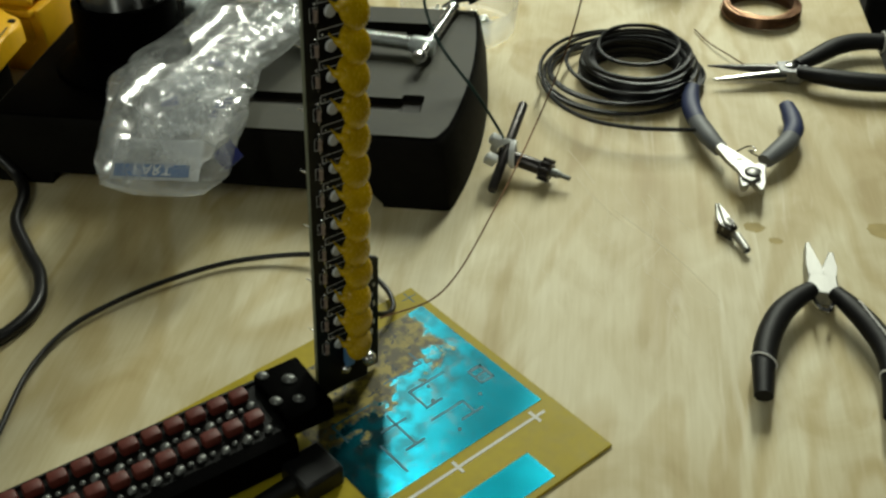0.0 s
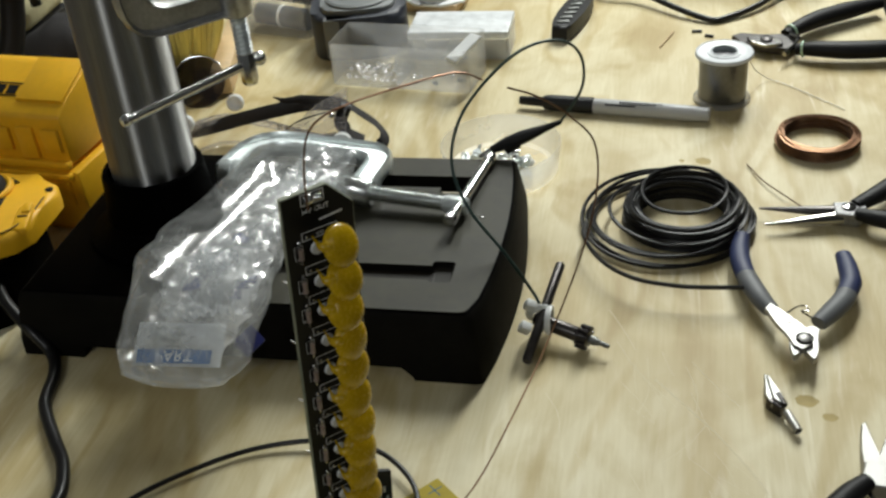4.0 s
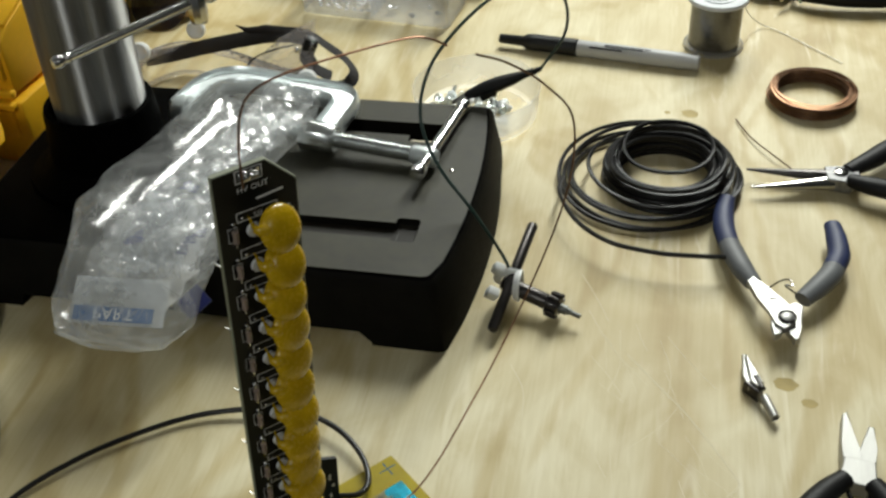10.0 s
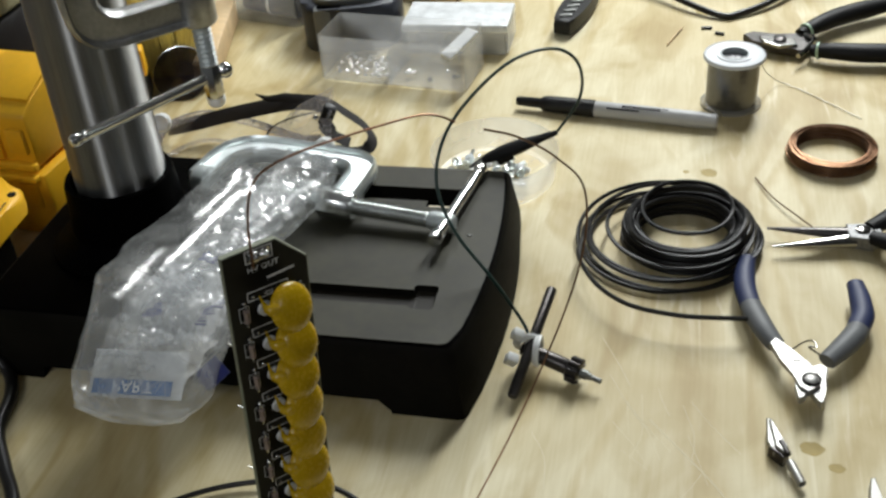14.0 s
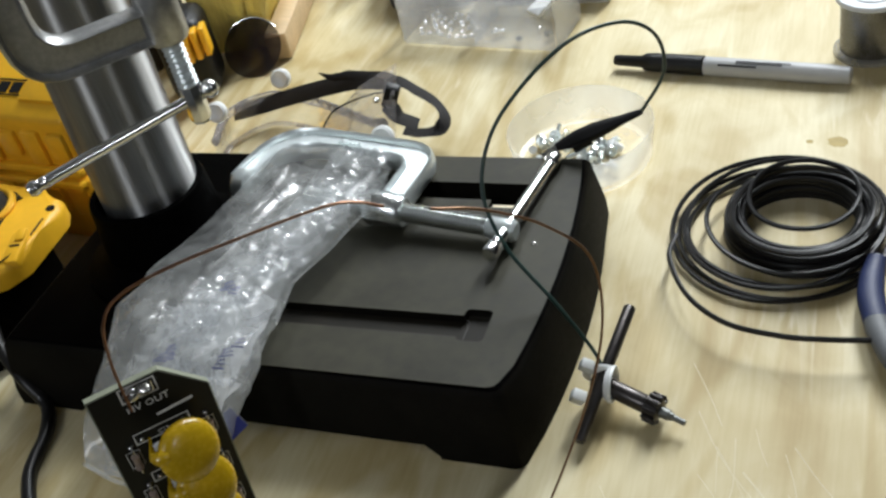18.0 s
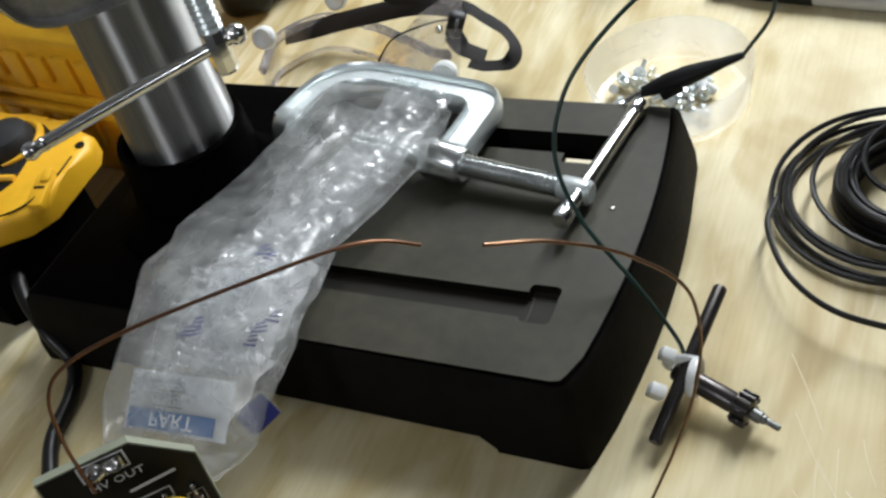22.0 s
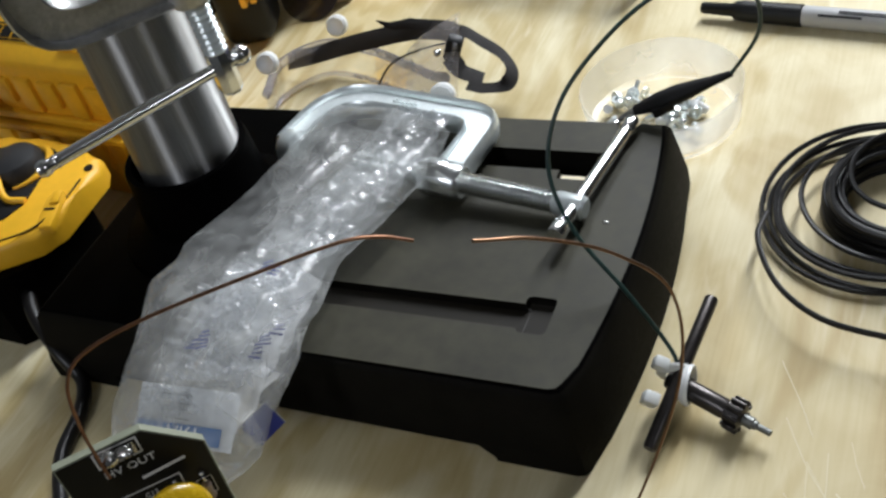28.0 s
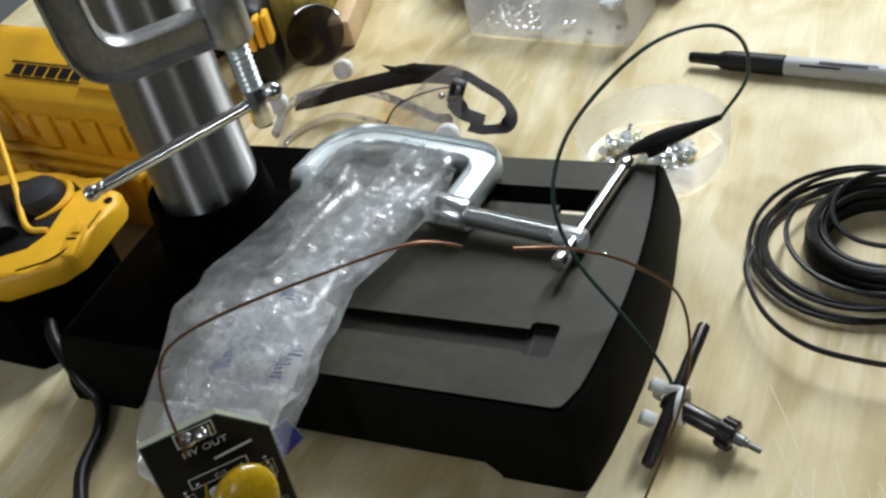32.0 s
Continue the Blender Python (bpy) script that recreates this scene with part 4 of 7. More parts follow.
part("corner_block", block(bmesh.new(), (0.031, 0.020, 0.010), axes(RB @ Vector((0.0165, -0.001, 0.0012)), RX, RY, Vector((0, 0, 1))), 0.001), IRON, red, "black connector block")
bm = bmesh.new()
for x, y, r in ((0.004, -0.008, 0.003), (0.012, 0.000, 0.0035), (0.024, -0.002, 0.0028), (0.020, -0.010, 0.003)):
    ball(bm, RB @ Vector((x, y, 0.0065)), r * 0.8, (1.2, 0.9, 0.6), 10)
part("solder_blob", bm, DULL_TIN, red, "dull solder blobs")
for x, y in ((0.003, -0.15), (0.027, -0.15), (0.003, -0.02), (0.027, -0.02)):
    part("standoff", lathe(bmesh.new(), [(0.0022, 0.0), (0.0022, 0.0205)], Matrix.Translation(RB @ Vector((x, y, -0.0220))), 12), BLACK, red, "black stand-off post")

# ---- amber board with cyan resist ----
YO = P(0.651, -3.676, 0.0)
amber = thing("amber_circuit_board", YO + (E1 * 0.06 + E2 * 0.07), "amber bare circuit board with cyan film lying on the bench", "circuit board")


def on_amber(bm, x0, x1, y0, y1, z0, z1, bevel=0.0):
    c = YO + (E1 * (x0 + x1) / 2 + E2 * (y0 + y1) / 2) * 0.1 + Vector((0, 0, (z0 + z1) / 2))
    return block(bm, ((x1 - x0) * 0.1, (y1 - y0) * 0.1, z1 - z0), axes(c, E1, -E2, Vector((0, 0, 1))), bevel, 1)


part("laminate", on_amber(bmesh.new(), 0, 1.325, 0, 1.55, 0, 0.0016, 0.0002), LAMINATE, amber, smooth=False)
part("resist_film", on_amber(bmesh.new(), 0.144, 0.955, 0.045, 0.93, 0.0016, 0.0018), WORN_CYAN, amber, "glossy cyan resist film, worn away along one side", smooth=False)
part("resist_patch", on_amber(bmesh.new(), 1.135, 1.295, 0.295, 0.72, 0.0016, 0.0018), CYAN, amber, "small cyan film patch", smooth=False)
bm = on_amber(bmesh.new(), 1.005, 1.018, 0.08, 1.0, 0.0016, 0.00175)
for y in (0.134, 0.557, 0.93):
    on_amber(bm, 0.975, 1.045, y - 0.007, y + 0.007, 0.0016, 0.0018)
part("white_scale_line", bm, SILK, amber, "thin white registration line with crosses", smooth=False)
plug = thing("black_plug", YO + (E1 * 0.070 + E2 * 0.104), "small black plug lying on the amber circuit board", "plug")
part("shell", on_amber(bmesh.new(), 0.60, 0.79, 0.945, 1.13, 0.0016, 0.0120, 0.0015), BLACK, plug)
part("strain_relief", tube(bmesh.new(), [YO + E1 * 0.0695 + E2 * 0.112 + Vector((0, 0, 0.0065)), YO + E1 * 0.068 + E2 * 0.135 + Vector((0, 0, 0.006))], [0.0042, 0.0026], 12), BLACK, plug)
for x0, x1, y0, y1 in ((0.62, 0.635, 0.10, 0.16), (0.62, 0.72, 0.10, 0.112), (0.71, 0.72, 0.10, 0.17), (0.665, 0.675, 0.11, 0.17), (0.62, 0.72, 0.165, 0.175), (0.55, 0.56, 0.26, 0.45), (0.55, 0.68, 0.44, 0.45), (0.67, 0.68, 0.36, 0.45), (0.74, 0.75, 0.30, 0.48), (0.74, 0.83, 0.30, 0.31), (0.82, 0.83, 0.26, 0.38), (0.44, 0.45, 0.30, 0.50), (0.36, 0.45, 0.29, 0.30), (0.60, 0.80, 0.60, 0.61), (0.80, 0.81, 0.56, 0.66), (0.66, 0.67, 0.55, 0.68), (0.72, 0.90, 0.72, 0.73), (0.50, 0.51, 0.62, 0.82), (0.50, 0.62, 0.81, 0.82)):
    part("trace_line", on_amber(bmesh.new(), x0, x1, y0, y1, 0.0018, 0.00186), INK, amber, "dark printed trace line", smooth=False)
bm = bmesh.new()
for x, y in ((0.76, 0.22), (0.66, 0.40), (0.58, 0.36), (0.86, 0.42)):
    lathe(bm, [(0.0009, 0.0018), (0.0009, 0.00187)], Matrix.Translation(YO + (E1 * x + E2 * y) * 0.1), 10)
part("drill_mark", bm, INK, amber, "dark drill marks", smooth=False)
bm = bmesh.new()
for x, y in ((0.055, 0.055),):
    on_amber(bm, x - 0.04, x + 0.04, y - 0.003, y + 0.003, 0.0016, 0.00168)
    on_amber(bm, x - 0.003, x + 0.003, y - 0.04, y + 0.04, 0.0016, 0.00169)
part("cross_mark", bm, INK, amber, "dark corner cross mark", smooth=False)

# ---- clear bag with printed packets inside ----
bag = thing("clear_plastic_bag", P(-0.8, -3.0, 0.40), "crinkled clear plastic bag drawn over the clamp with packets inside", "plastic bag")
# stations along the bag: y, left x, right x, underside z, crown z
STATIONS = ((-3.80, -0.84, -0.45, 0.43, 0.46), (-3.76, -0.90, -0.38, 0.40, 0.49), (-3.68, -0.95, -0.32, 0.36, 0.55), (-3.55, -1.01, -0.28, 0.34, 0.64), (-3.34, -1.09, -0.33, 0.37, 0.71), (-3.14, -1.15, -0.36, 0.425, 0.74), (-2.92, -1.18, -0.44, 0.425, 0.73), (-2.72, -1.17, -0.505, 0.43, 0.69), (-2.46, -1.15, -0.455, 0.43, 0.68), (-2.20, -1.13, -0.42, 0.43, 0.69), (-1.97, -1.11, -0.42, 0.43, 0.66), (-1.84, -1.12, -0.46, 0.46, 0.62))


def station(f):
    k = f * (len(STATIONS) - 1)
    i = min(int(k), len(STATIONS) - 2)
    w = k - i
    return [a + (b - a) * w for a, b in zip(STATIONS[i], STATIONS[i + 1])]


bm = bmesh.new()
rows, NS, NC = [], 170, 150


def crease(v, way, wave, off):
    """A sharp zigzag across one direction: flat facets that meet in straight folds."""
    f = v.dot(way) / wave + off
    return 4 * abs(f - math.floor(f) - 0.5) - 1


# folds that run along the bag, and short ones at all angles where it is crushed
LONG = ((Vector((1.0, 0.06, 0.0)).normalized(), 0.0560, 0.10), (Vector((1.0, -0.09, 0.10)).normalized(), 0.0330, 0.55), (Vector((0.97, 0.17, 0.10)).normalized(), 0.0780, 0.30))
CRUSH = ((Vector((0.45, 0.88, 0.10)).normalized(), 0.0290, 0.20), (Vector((-0.62, 0.76, 0.15)).normalized(), 0.0200, 0.70), (Vector((0.10, 0.99, -0.10)).normalized(), 0.0400, 0.45), (Vector((0.70, 0.70, 0.0)).normalized(), 0.0170, 0.15), (Vector((-0.80, 0.55, 0.1)).normalized(), 0.0230, 0.35))

for i in range(NS + 1):
    y, x0, x1, z0, z1 = station(i / NS)
    row = []
    gather = max(0.0, min(1.0, (y + 2.60) / 0.5))
    lower = max(0.0, min(1.0, (-2.80 - y) / 0.35))
    throat = max(0.0, min(1.0, (y + 2.25) / 0.2))
    for k in range(NC):
        a = 2 * math.pi * k / NC
        c, s = math.cos(a), math.sin(a)
        cx = math.copysign(abs(c) ** 0.85, c)
        sz = math.copysign(abs(s) ** 1.2, s)
        p = P((x0 + x1) / 2 + cx * (x1 - x0) / 2, y, (z0 + z1) / 2 + sz * (z1 - z0) / 2)
        q = Vector((p.x * 26, p.y * 10, p.z * 26))
        w = p + 0.0070 * Vector((noise.noise(q), noise.noise(q + Vector((7, 0, 0))), 0))
        along_folds = sum(crease(w, d, wave, o) * wave for d, wave, o in LONG) / 0.167
        short_folds = sum(crease(w, d, wave, o) * wave for d, wave, o in CRUSH) / 0.129
        patch = 0.5 + 0.5 * noise.noise(p * 33 + Vector((2, 5, 1)))
        amp = 0.0014 * noise.noise(p * 24 + Vector((3, 7, 1)))
        amp += (0.0034 + 0.0012 * gather - 0.0006 * lower) * along_folds * (0.55 + 0.9 * patch)
        amp += (0.0003 + 0.0066 * lower * patch + 0.0026 * throat * patch) * short_folds
        amp *= 1.0 if s > -0.2 else 0.3
        p = p + Vector((cx * 0.7, 0, sz)).normalized() * amp
        p.y += 0.003 * noise.noise(p * 40) * (1.4 if i in (0, NS) else 0.5)
        p.z = max(p.z, 0.0408 if y > -3.0 else 0.004)
        row.append(bm.verts.new(p))
    rows.append(row)
for a, b in zip(rows, rows[1:]):
    for k in range(NC):
        bm.faces.new((a[k], a[(k + 1) % NC], b[(k + 1) % NC], b[k]))
bm.faces.new(rows[0])
part("film", bm, BAG, bag, "clear crinkled film")
bm = tube(bmesh.new(), glide([P(-0.86, -3.80, 0.445), P(-0.66, -3.825, 0.44), P(-0.43, -3.795, 0.445)], 20), 0.0009, 6)
part("seam", bm, BAG, bag, "welded bottom seam")

packet = thing("printed_packet", P(-0.78, -3.30, 0.45), "white printed packet with a light blue band inside the bag", "packet")
PF = axes(P(-0.905, -3.685, 0.385), Vector((0.98, 0.2, 0.0)).normalized(), Vector((-0.1, 0.84, 0.53)).normalized(), Vector((0, 0, 1)))
PF = axes(PF.translation, PF.col[0].to_3d(), (PF.col[1].to_3d() - PF.col[0].to_3d() * PF.col[1].to_3d().dot(PF.col[0].to_3d())).normalized(), PF.col[0].to_3d().cross(PF.col[1].to_3d()).normalized())


def sheet(bm, x0, x1, y0, y1, z, m, wave=0.0009, n=14):
    """A slightly buckled sheet in m's xy plane."""
    grid = [[bm.verts.new(m @ Vector((x0 + (x1 - x0) * i / n, y0 + (y1 - y0) * j / n, z + wave * noise.noise(Vector((i * 0.35, j * 0.35, 2.0)))))) for i in range(n + 1)] for j in range(n + 1)]
    for j in range(n):
        for i in range(n):
            bm.faces.new((grid[j][i], grid[j][i + 1], grid[j + 1][i + 1], grid[j + 1][i]))
    return bm


bm = sheet(bmesh.new(), 0.001, 0.046, 0.0003, 0.0225, 0.0, PF, 0.0007)
bmesh.ops.solidify(bm, geom=bm.faces[:], thickness=0.0006)
part("paper", bm, PAPER, packet, "white paper label")
part("band", sheet(bmesh.new(), 0.003, 0.041, 0.0015, 0.0085, 0.0010, PF, 0.0), LABEL_BLUE, packet, "light blue printed band")
part("lettering", letters("PART", 0.0078, PF @ Matrix.Translation((0.0125, 0.0078, 0.0013)) @ Matrix.Diagonal((1.05, -1, 1, 1))), PAPER, packet, "white letters PART, upside down", smooth=False)
part("lettering", letters("Stock", 0.0050, PF @ Matrix.Translation((0.0100, 0.0150, 0.0014)) @ Matrix.Diagonal((1.2, -1, 1, 1))), GREY_PLASTIC, packet, "grey letters Stock, upside down", smooth=False)
bm = bmesh.new()
for x0, x1, y in ((0.008, 0.026, 0.0160), (0.008, 0.026, 0.0102), (0.010, 0.024, 0.0192)):
    block(bm, (x1 - x0, 0.0004, 0.0001), PF @ Matrix.Translation(((x0 + x1) / 2, y, 0.0013)))
part("print_bar", bm, GREY_PLASTIC, packet, "grey unreadable print", smooth=False)
sidebag = thing("blue_marked_packet", P(-0.45, -3.3, 0.42), "white packet with a deep blue square inside the bag", "packet")
SF = axes(P(-0.320, -3.555, 0.405), Vector((0.35, 0.90, 0.2)).normalized(), Vector((-0.6, 0.1, 0.8)).normalized(), Vector((0, 0, 1)))
sx = SF.col[0].to_3d()
sy = (SF.col[1].to_3d() - sx * SF.col[1].to_3d().dot(sx)).normalized()
SF = axes(SF.translation + sx.cross(sy) * 0.0016, sx, sy, sx.cross(sy))
bm = sheet(bmesh.new(), 0.0010, 0.0140, 0.0026, 0.0136, 0, SF, 0.0003)
bmesh.ops.solidify(bm, geom=bm.faces[:], thickness=0.0005)
part("paper", bm, FROST, sidebag)
part("blue_square", sheet(bmesh.new(), 0.0022, 0.0135, 0.0030, 0.0132, 0.0012, SF, 0.0), DEEP_BLUE, sidebag, "deep blue printed square")
bm = bmesh.new()
for k in range(3):
    block(bm, (0.0010, 0.0034 - 0.001 * (k % 2), 0.0001), SF @ Matrix.Translation((0.0016, 0.0055 + 0.0025 * k, 0.0012)))
part("print_bar", bm, DEEP_BLUE, sidebag, "blue unreadable print", smooth=False)
inner = thing("folded_inner_bag", P(-0.75, -2.8, 0.45), "folded milky inner bag with faint blue print", "plastic bag")
for k in range(5):
    m = pose(-0.079 + 0.004 * k, -0.292 + 0.022 * k, 0.050 + 0.0016 * k, random.uniform(-9, 9), random.uniform(-12, 12), random.uniform(-25, 25))
    bm = sheet(bmesh.new(), -0.019, 0.017, -0.024, 0.024, 0.0, m, 0.004, 22)
    part("fold", bm, INNER, inner)
for k in range(4):
    m = pose(-0.074 + 0.006 * (k % 2), -0.338 + 0.012 * k, 0.044 + 0.004 * k, random.uniform(-4, 10), random.uniform(-10, 10), random.uniform(-20, 20))
    bm, n = bmesh.new(), 34
    grid = [[bm.verts.new(m @ Vector((-0.020 + 0.036 * i / n, -0.016 + 0.032 * j / n, 0.0055 * (1 - 2.2 * abs(noise.noise(Vector((i * 0.16, j * 0.16, 4.0 + k))))) + 0.002 * (1 - 2.2 * abs(noise.noise(Vector((i * 0.42, j * 0.42, 9.0 + k)))))))) for i in range(n + 1)] for j in range(n + 1)]
    for j in range(n):
        for i in range(n):
            bm.faces.new((grid[j][i], grid[j][i + 1], grid[j + 1][i + 1], grid[j + 1][i]))
    part("fold", bm, INNER, inner, "crumpled milky fold")
CRISP = film("crisp_white_packet_film", (0.92, 0.93, 0.95), 0.85, 0.10, 0.1, 60, 0.8)
for k, (x, y, z, wide, deep, turn) in enumerate(((-0.068, -0.338, 0.0420, 0.048, 0.030, -4), (-0.0685, -0.318, 0.0480, 0.040, 0.030, 14), (-0.072, -0.300, 0.0500, 0.040, 0.034, 8))):
    m, bm, n = pose(x, y, z, 8, 4 * (k % 3) - 4, turn), bmesh.new(), 40
    grid = []
    for j in range(n + 1):
        line = []
        for i in range(n + 1):
            v = Vector((wide * (i / n - 0.5), deep * (j / n - 0.5), 0.013 * k))
            v += 0.004 * Vector((noise.noise(v * 60), noise.noise(v * 60 + Vector((4, 0, 0))), 0))
            lift = sum(crease(v, d, wave * 0.6, o + 0.3 * k) * wave for d, wave, o in CRUSH) / 0.129
            line.append(bm.verts.new(m @ Vector((v.x, v.y, 0.0034 * lift))))
        grid.append(line)
    for j in range(n):
        for i in range(n):
            bm.faces.new((grid[j][i], grid[j][i + 1], grid[j + 1][i + 1], grid[j + 1][i]))
    part("crushed_sheet", bm, CRISP, inner, "crushed white packet film")
bm = bmesh.new()
for x, y, z, wd in ((-0.700, -3.360, 0.66, 0.0052), (-0.685, -3.315, 0.665, 0.0045), (-0.660, -3.345, 0.665, 0.0030), (-0.490, -3.215, 0.60, 0.0058), (-0.470, -3.150, 0.60, 0.0050), (-0.500, -3.265, 0.58, 0.0046), (-0.640, -2.940, 0.69, 0.0060), (-0.600, -2.950, 0.685, 0.0040)):
    tilt = random.uniform(5, 40)
    for j in range(3):
        m = Matrix.Translation(P(x, y, z - 0.004)) @ pose(0, 0, 0, random.uniform(-12, 12), 8, tilt + 12 * j)
        block(bm, (wd * (1.1 - 0.2 * j), 0.0010, 0.0001), m @ Matrix.Translation((0.0006 * j, 0.0018 * (j - 1), 0.0002 * j)))
part("print_bar", bm, DEEP_BLUE, inner, "faint blue unreadable print", smooth=False)

# ---- chuck key bound with cable ties ----
key = thing("chuck_key", P(0.95, -2.6, 0.0), "black drill chuck key with white cable ties round it", "chuck key")
K0, K1 = P(0.87, -2.215, 0.245), P(0.845, -2.84, 0.060)
bm = bmesh.new()
w = (K1 - K0).normalized()
tube(bm, [K0, K0 + w * 0.0008, K1 - w * 0.001, K1], [0.0022, 0.0027, 0.0027, 0.0022], 16)
part("cross_bar", bm, DARK_STEEL, key, "blackened cross bar")
KB, KT = P(0.85, -2.555, 0.110), P(1.228, -2.632, 0.066)
bw = (KT - KB).normalized()
bm = lathe(bmesh.new(), [(0.0036, -0.004), (0.0040, -0.002), (0.0040, 0.020), (0.0034, 0.0215)], along(KB, KT), 20)
part("shank", bm, DARK_STEEL, key, "blackened shank")
bm = bmesh.new()
gm = along(KB + bw * 0.0215, KT)
lathe(bm, [(0.0040, -0.0006), (0.0052, 0.0), (0.0050, 0.0055), (0.0034, 0.0062)], gm, 20)
pinion = part("pinion", bm, DARK_STEEL, key, "toothed pinion")
for k in range(10):
    a = 2 * math.pi * k / 10
    part("tooth", block(bmesh.new(), (0.0022, 0.0016, 0.0062), gm @ pose(0, 0, 0, 0, 0, math.degrees(a)) @ Matrix.Translation((0.0055, 0, 0.003)), 0.0004, 1), DARK_STEEL, pinion)
bm = lathe(bmesh.new(), [(0.0024, 0.0275), (0.0024, 0.0315), (0.0018, 0.0318), (0.0018, 0.033), (0.0013, 0.0335), (0.0013, 0.0385), (0.0008, 0.0388)], along(KB, KT), 14)
part("pilot_pin", bm, DULL_TIN, key, "dull pilot pin")
for k, (a, ax, rr) in enumerate(((KB + bw * 0.0042 + Vector((0, 0, 0.0022)), (bw + Vector((0, 0.3, 0.1))).normalized(), 0.0066), (KB + Vector((-0.002, 0.003, 0.002)), (w + Vector((0.45, 0, 0))).normalized(), 0.0055))):
    m = along(a, a + ax)
    pts = [m @ Vector((rr * math.cos(f), rr * math.sin(f), 0.0)) for f in (2 * math.pi * j / 28 for j in range(28))]
    bm = tube(bmesh.new(), pts, 0.0021, 8, closed=True, flat=0.5)
    part("cable_tie", bm, WHITE_PLASTIC, key, "white nylon cable tie")
for c, s in ((P(0.789, -2.552, 0.20), 0.0056), (P(0.800, -2.692, 0.16), 0.0060)):
    bm = block(bmesh.new(), (s, s * 0.85, s), Matrix.Translation(c) @ pose(0, 0, 0, 20, 30, 15), 0.0009)
    part("tie_head", bm, WHITE_PLASTIC, key, "white cable-tie head")

# ---- green test lead and its black clip ----
pts = [P(*p) for p in ((0.641, -1.289, 0.604), (0.791, -1.348, 0.874), (0.815, -1.449, 1.120), (0.740, -1.599, 1.276), (0.595, -1.793, 1.308), (0.457, -1.993, 1.226), (0.344, -2.180, 1.070), (0.332, -2.324, 0.873), (0.441, -2.407, 0.660), (0.640, -2.444, 0.425), (0.80, -2.475, 0.20), (0.845, -2.53, 0.13))]
lead = thing("test_lead", P(0.641, -1.289, 0.45), "dark green test lead with a black clip on the handle", "test lead")
part("wire", tube(bmesh.new(), glide(pts, 90), 0.00085, 10), GREEN_LEAD, lead, "dark green insulated wire")
BA, BE = P(0.245, -1.425, 0.455), P(0.648, -1.286, 0.612)
side = (BE - BA).normalized()
line = [BA + side * (BE - BA).length * f for f in (0, 0.12, 0.25, 0.45, 0.62, 0.78, 0.9, 1.0)]
part("boot", tube(bmesh.new(), line, [0.0026, 0.0038, 0.0048, 0.0050, 0.0040, 0.0027, 0.0022, 0.0016], 14, flat=0.8, up=(0, 0, 1)), RUBBER, lead, "black rubber clip boot")
bm = block(bmesh.new(), (0.010, 0.0045, 0.0035), along(BA + side * 0.014 + Vector((0.001, -0.004, -0.002)), BE) @ pose(0, 0, 0, 0, 90, 0), 0.001)
part("clip_lever", bm, RUBBER, lead)
bm = tube(bmesh.new(), [BA + side * 0.001, BA - side * 0.008 + Vector((0, -0.001, -0.001))], [0.0022, 0.001], 8, flat=0.6)
part("jaw", bm, STEEL, lead, "steel clip jaw")

# ---- coil of black cable ----
coil = thing("cable_coil", P(1.4, -1.4, 0), "loose coil of black insulated cable lying on the bench", "cable")


def ring(cx, cy, rx, ry, z, lean=0.0, phase=0.0, wob=0.012, turn=TURN):
    out = []
    for k in range(48):
        a = 2 * math.pi * k / 48
        x, y = rx * math.cos(a), ry * math.sin(a)
        wz = lean * math.sin(a + phase) + 0.004 * math.sin(3 * a + phase)
        c, s = math.cos(radians(turn)), math.sin(radians(turn))
        rr = 1 + wob * math.sin(2 * a + phase * 3)
        out.append(P(cx + (c * x - s * y) * rr, cy + (s * x + c * y) * rr, max(z + wz, 0.018)))
    return out


loops = []
# wide outer turns: left, right, front, back
for k, (l, r, f, b, z) in enumerate(((0.79, 1.79, -1.83, -0.80, 0.05), (0.82, 1.80, -1.80, -0.84, 0.020), (0.84, 1.77, -1.79, -0.82, 0.075), (0.87, 1.81, -1.76, -0.88, 0.045), (0.95, 1.76, -1.72, -0.90, 0.10))):
    loops.append(ring((l + r) / 2, (f + b) / 2, (r - l) / 2, (b - f) / 2, z, 0.022, 0.9 * k))
for k in range(24):
    layer = k // 4
    loops.append(ring(1.385 + random.uniform(-0.012, 0.012), -1.295 + random.uniform(-0.012, 0.012), 0.340 - 0.024 * (k % 4) + random.uniform(-0.008, 0.008), 0.330 - 0.024 * (k % 4) + random.uniform(-0.008, 0.008), 0.014 + 0.024 * layer, 0.005, random.uniform(0, 6), 0.006))
for cx, cy, r, z, ln, ph in ((1.39, -1.265, 0.243, 0.215, 0.02, 0.4), (1.405, -1.365, 0.312, 0.205, 0.022, 1.2), (1.40, -1.33, 0.325, 0.175, 0.02, 2.0)):
    loops.append(ring(cx, cy, r, r, z, ln, ph))
for pts in loops:
    part("loop", tube(bmesh.new(), pts, 0.00125, 7, closed=True), CABLE, coil)
tail = [P(*p) for p in ((0.86, -1.55, 0.10), (0.885, -1.735, 0.12), (1.037, -1.965, 0.125), (1.245, -2.095, 0.125), (1.485, -2.115, 0.125), (1.66, -2.09, 0.125), (1.83, -2.045, 0.12))]
part("tail", tube(bmesh.new(), glide(tail, 40), 0.00125, 8), CABLE, coil, "loose end of the cable")

# ---- copper ring ----
cop = thing("copper_wire_ring", P(2.10, -0.14, 0), "wound ring of brown enamelled copper wire", "wire")
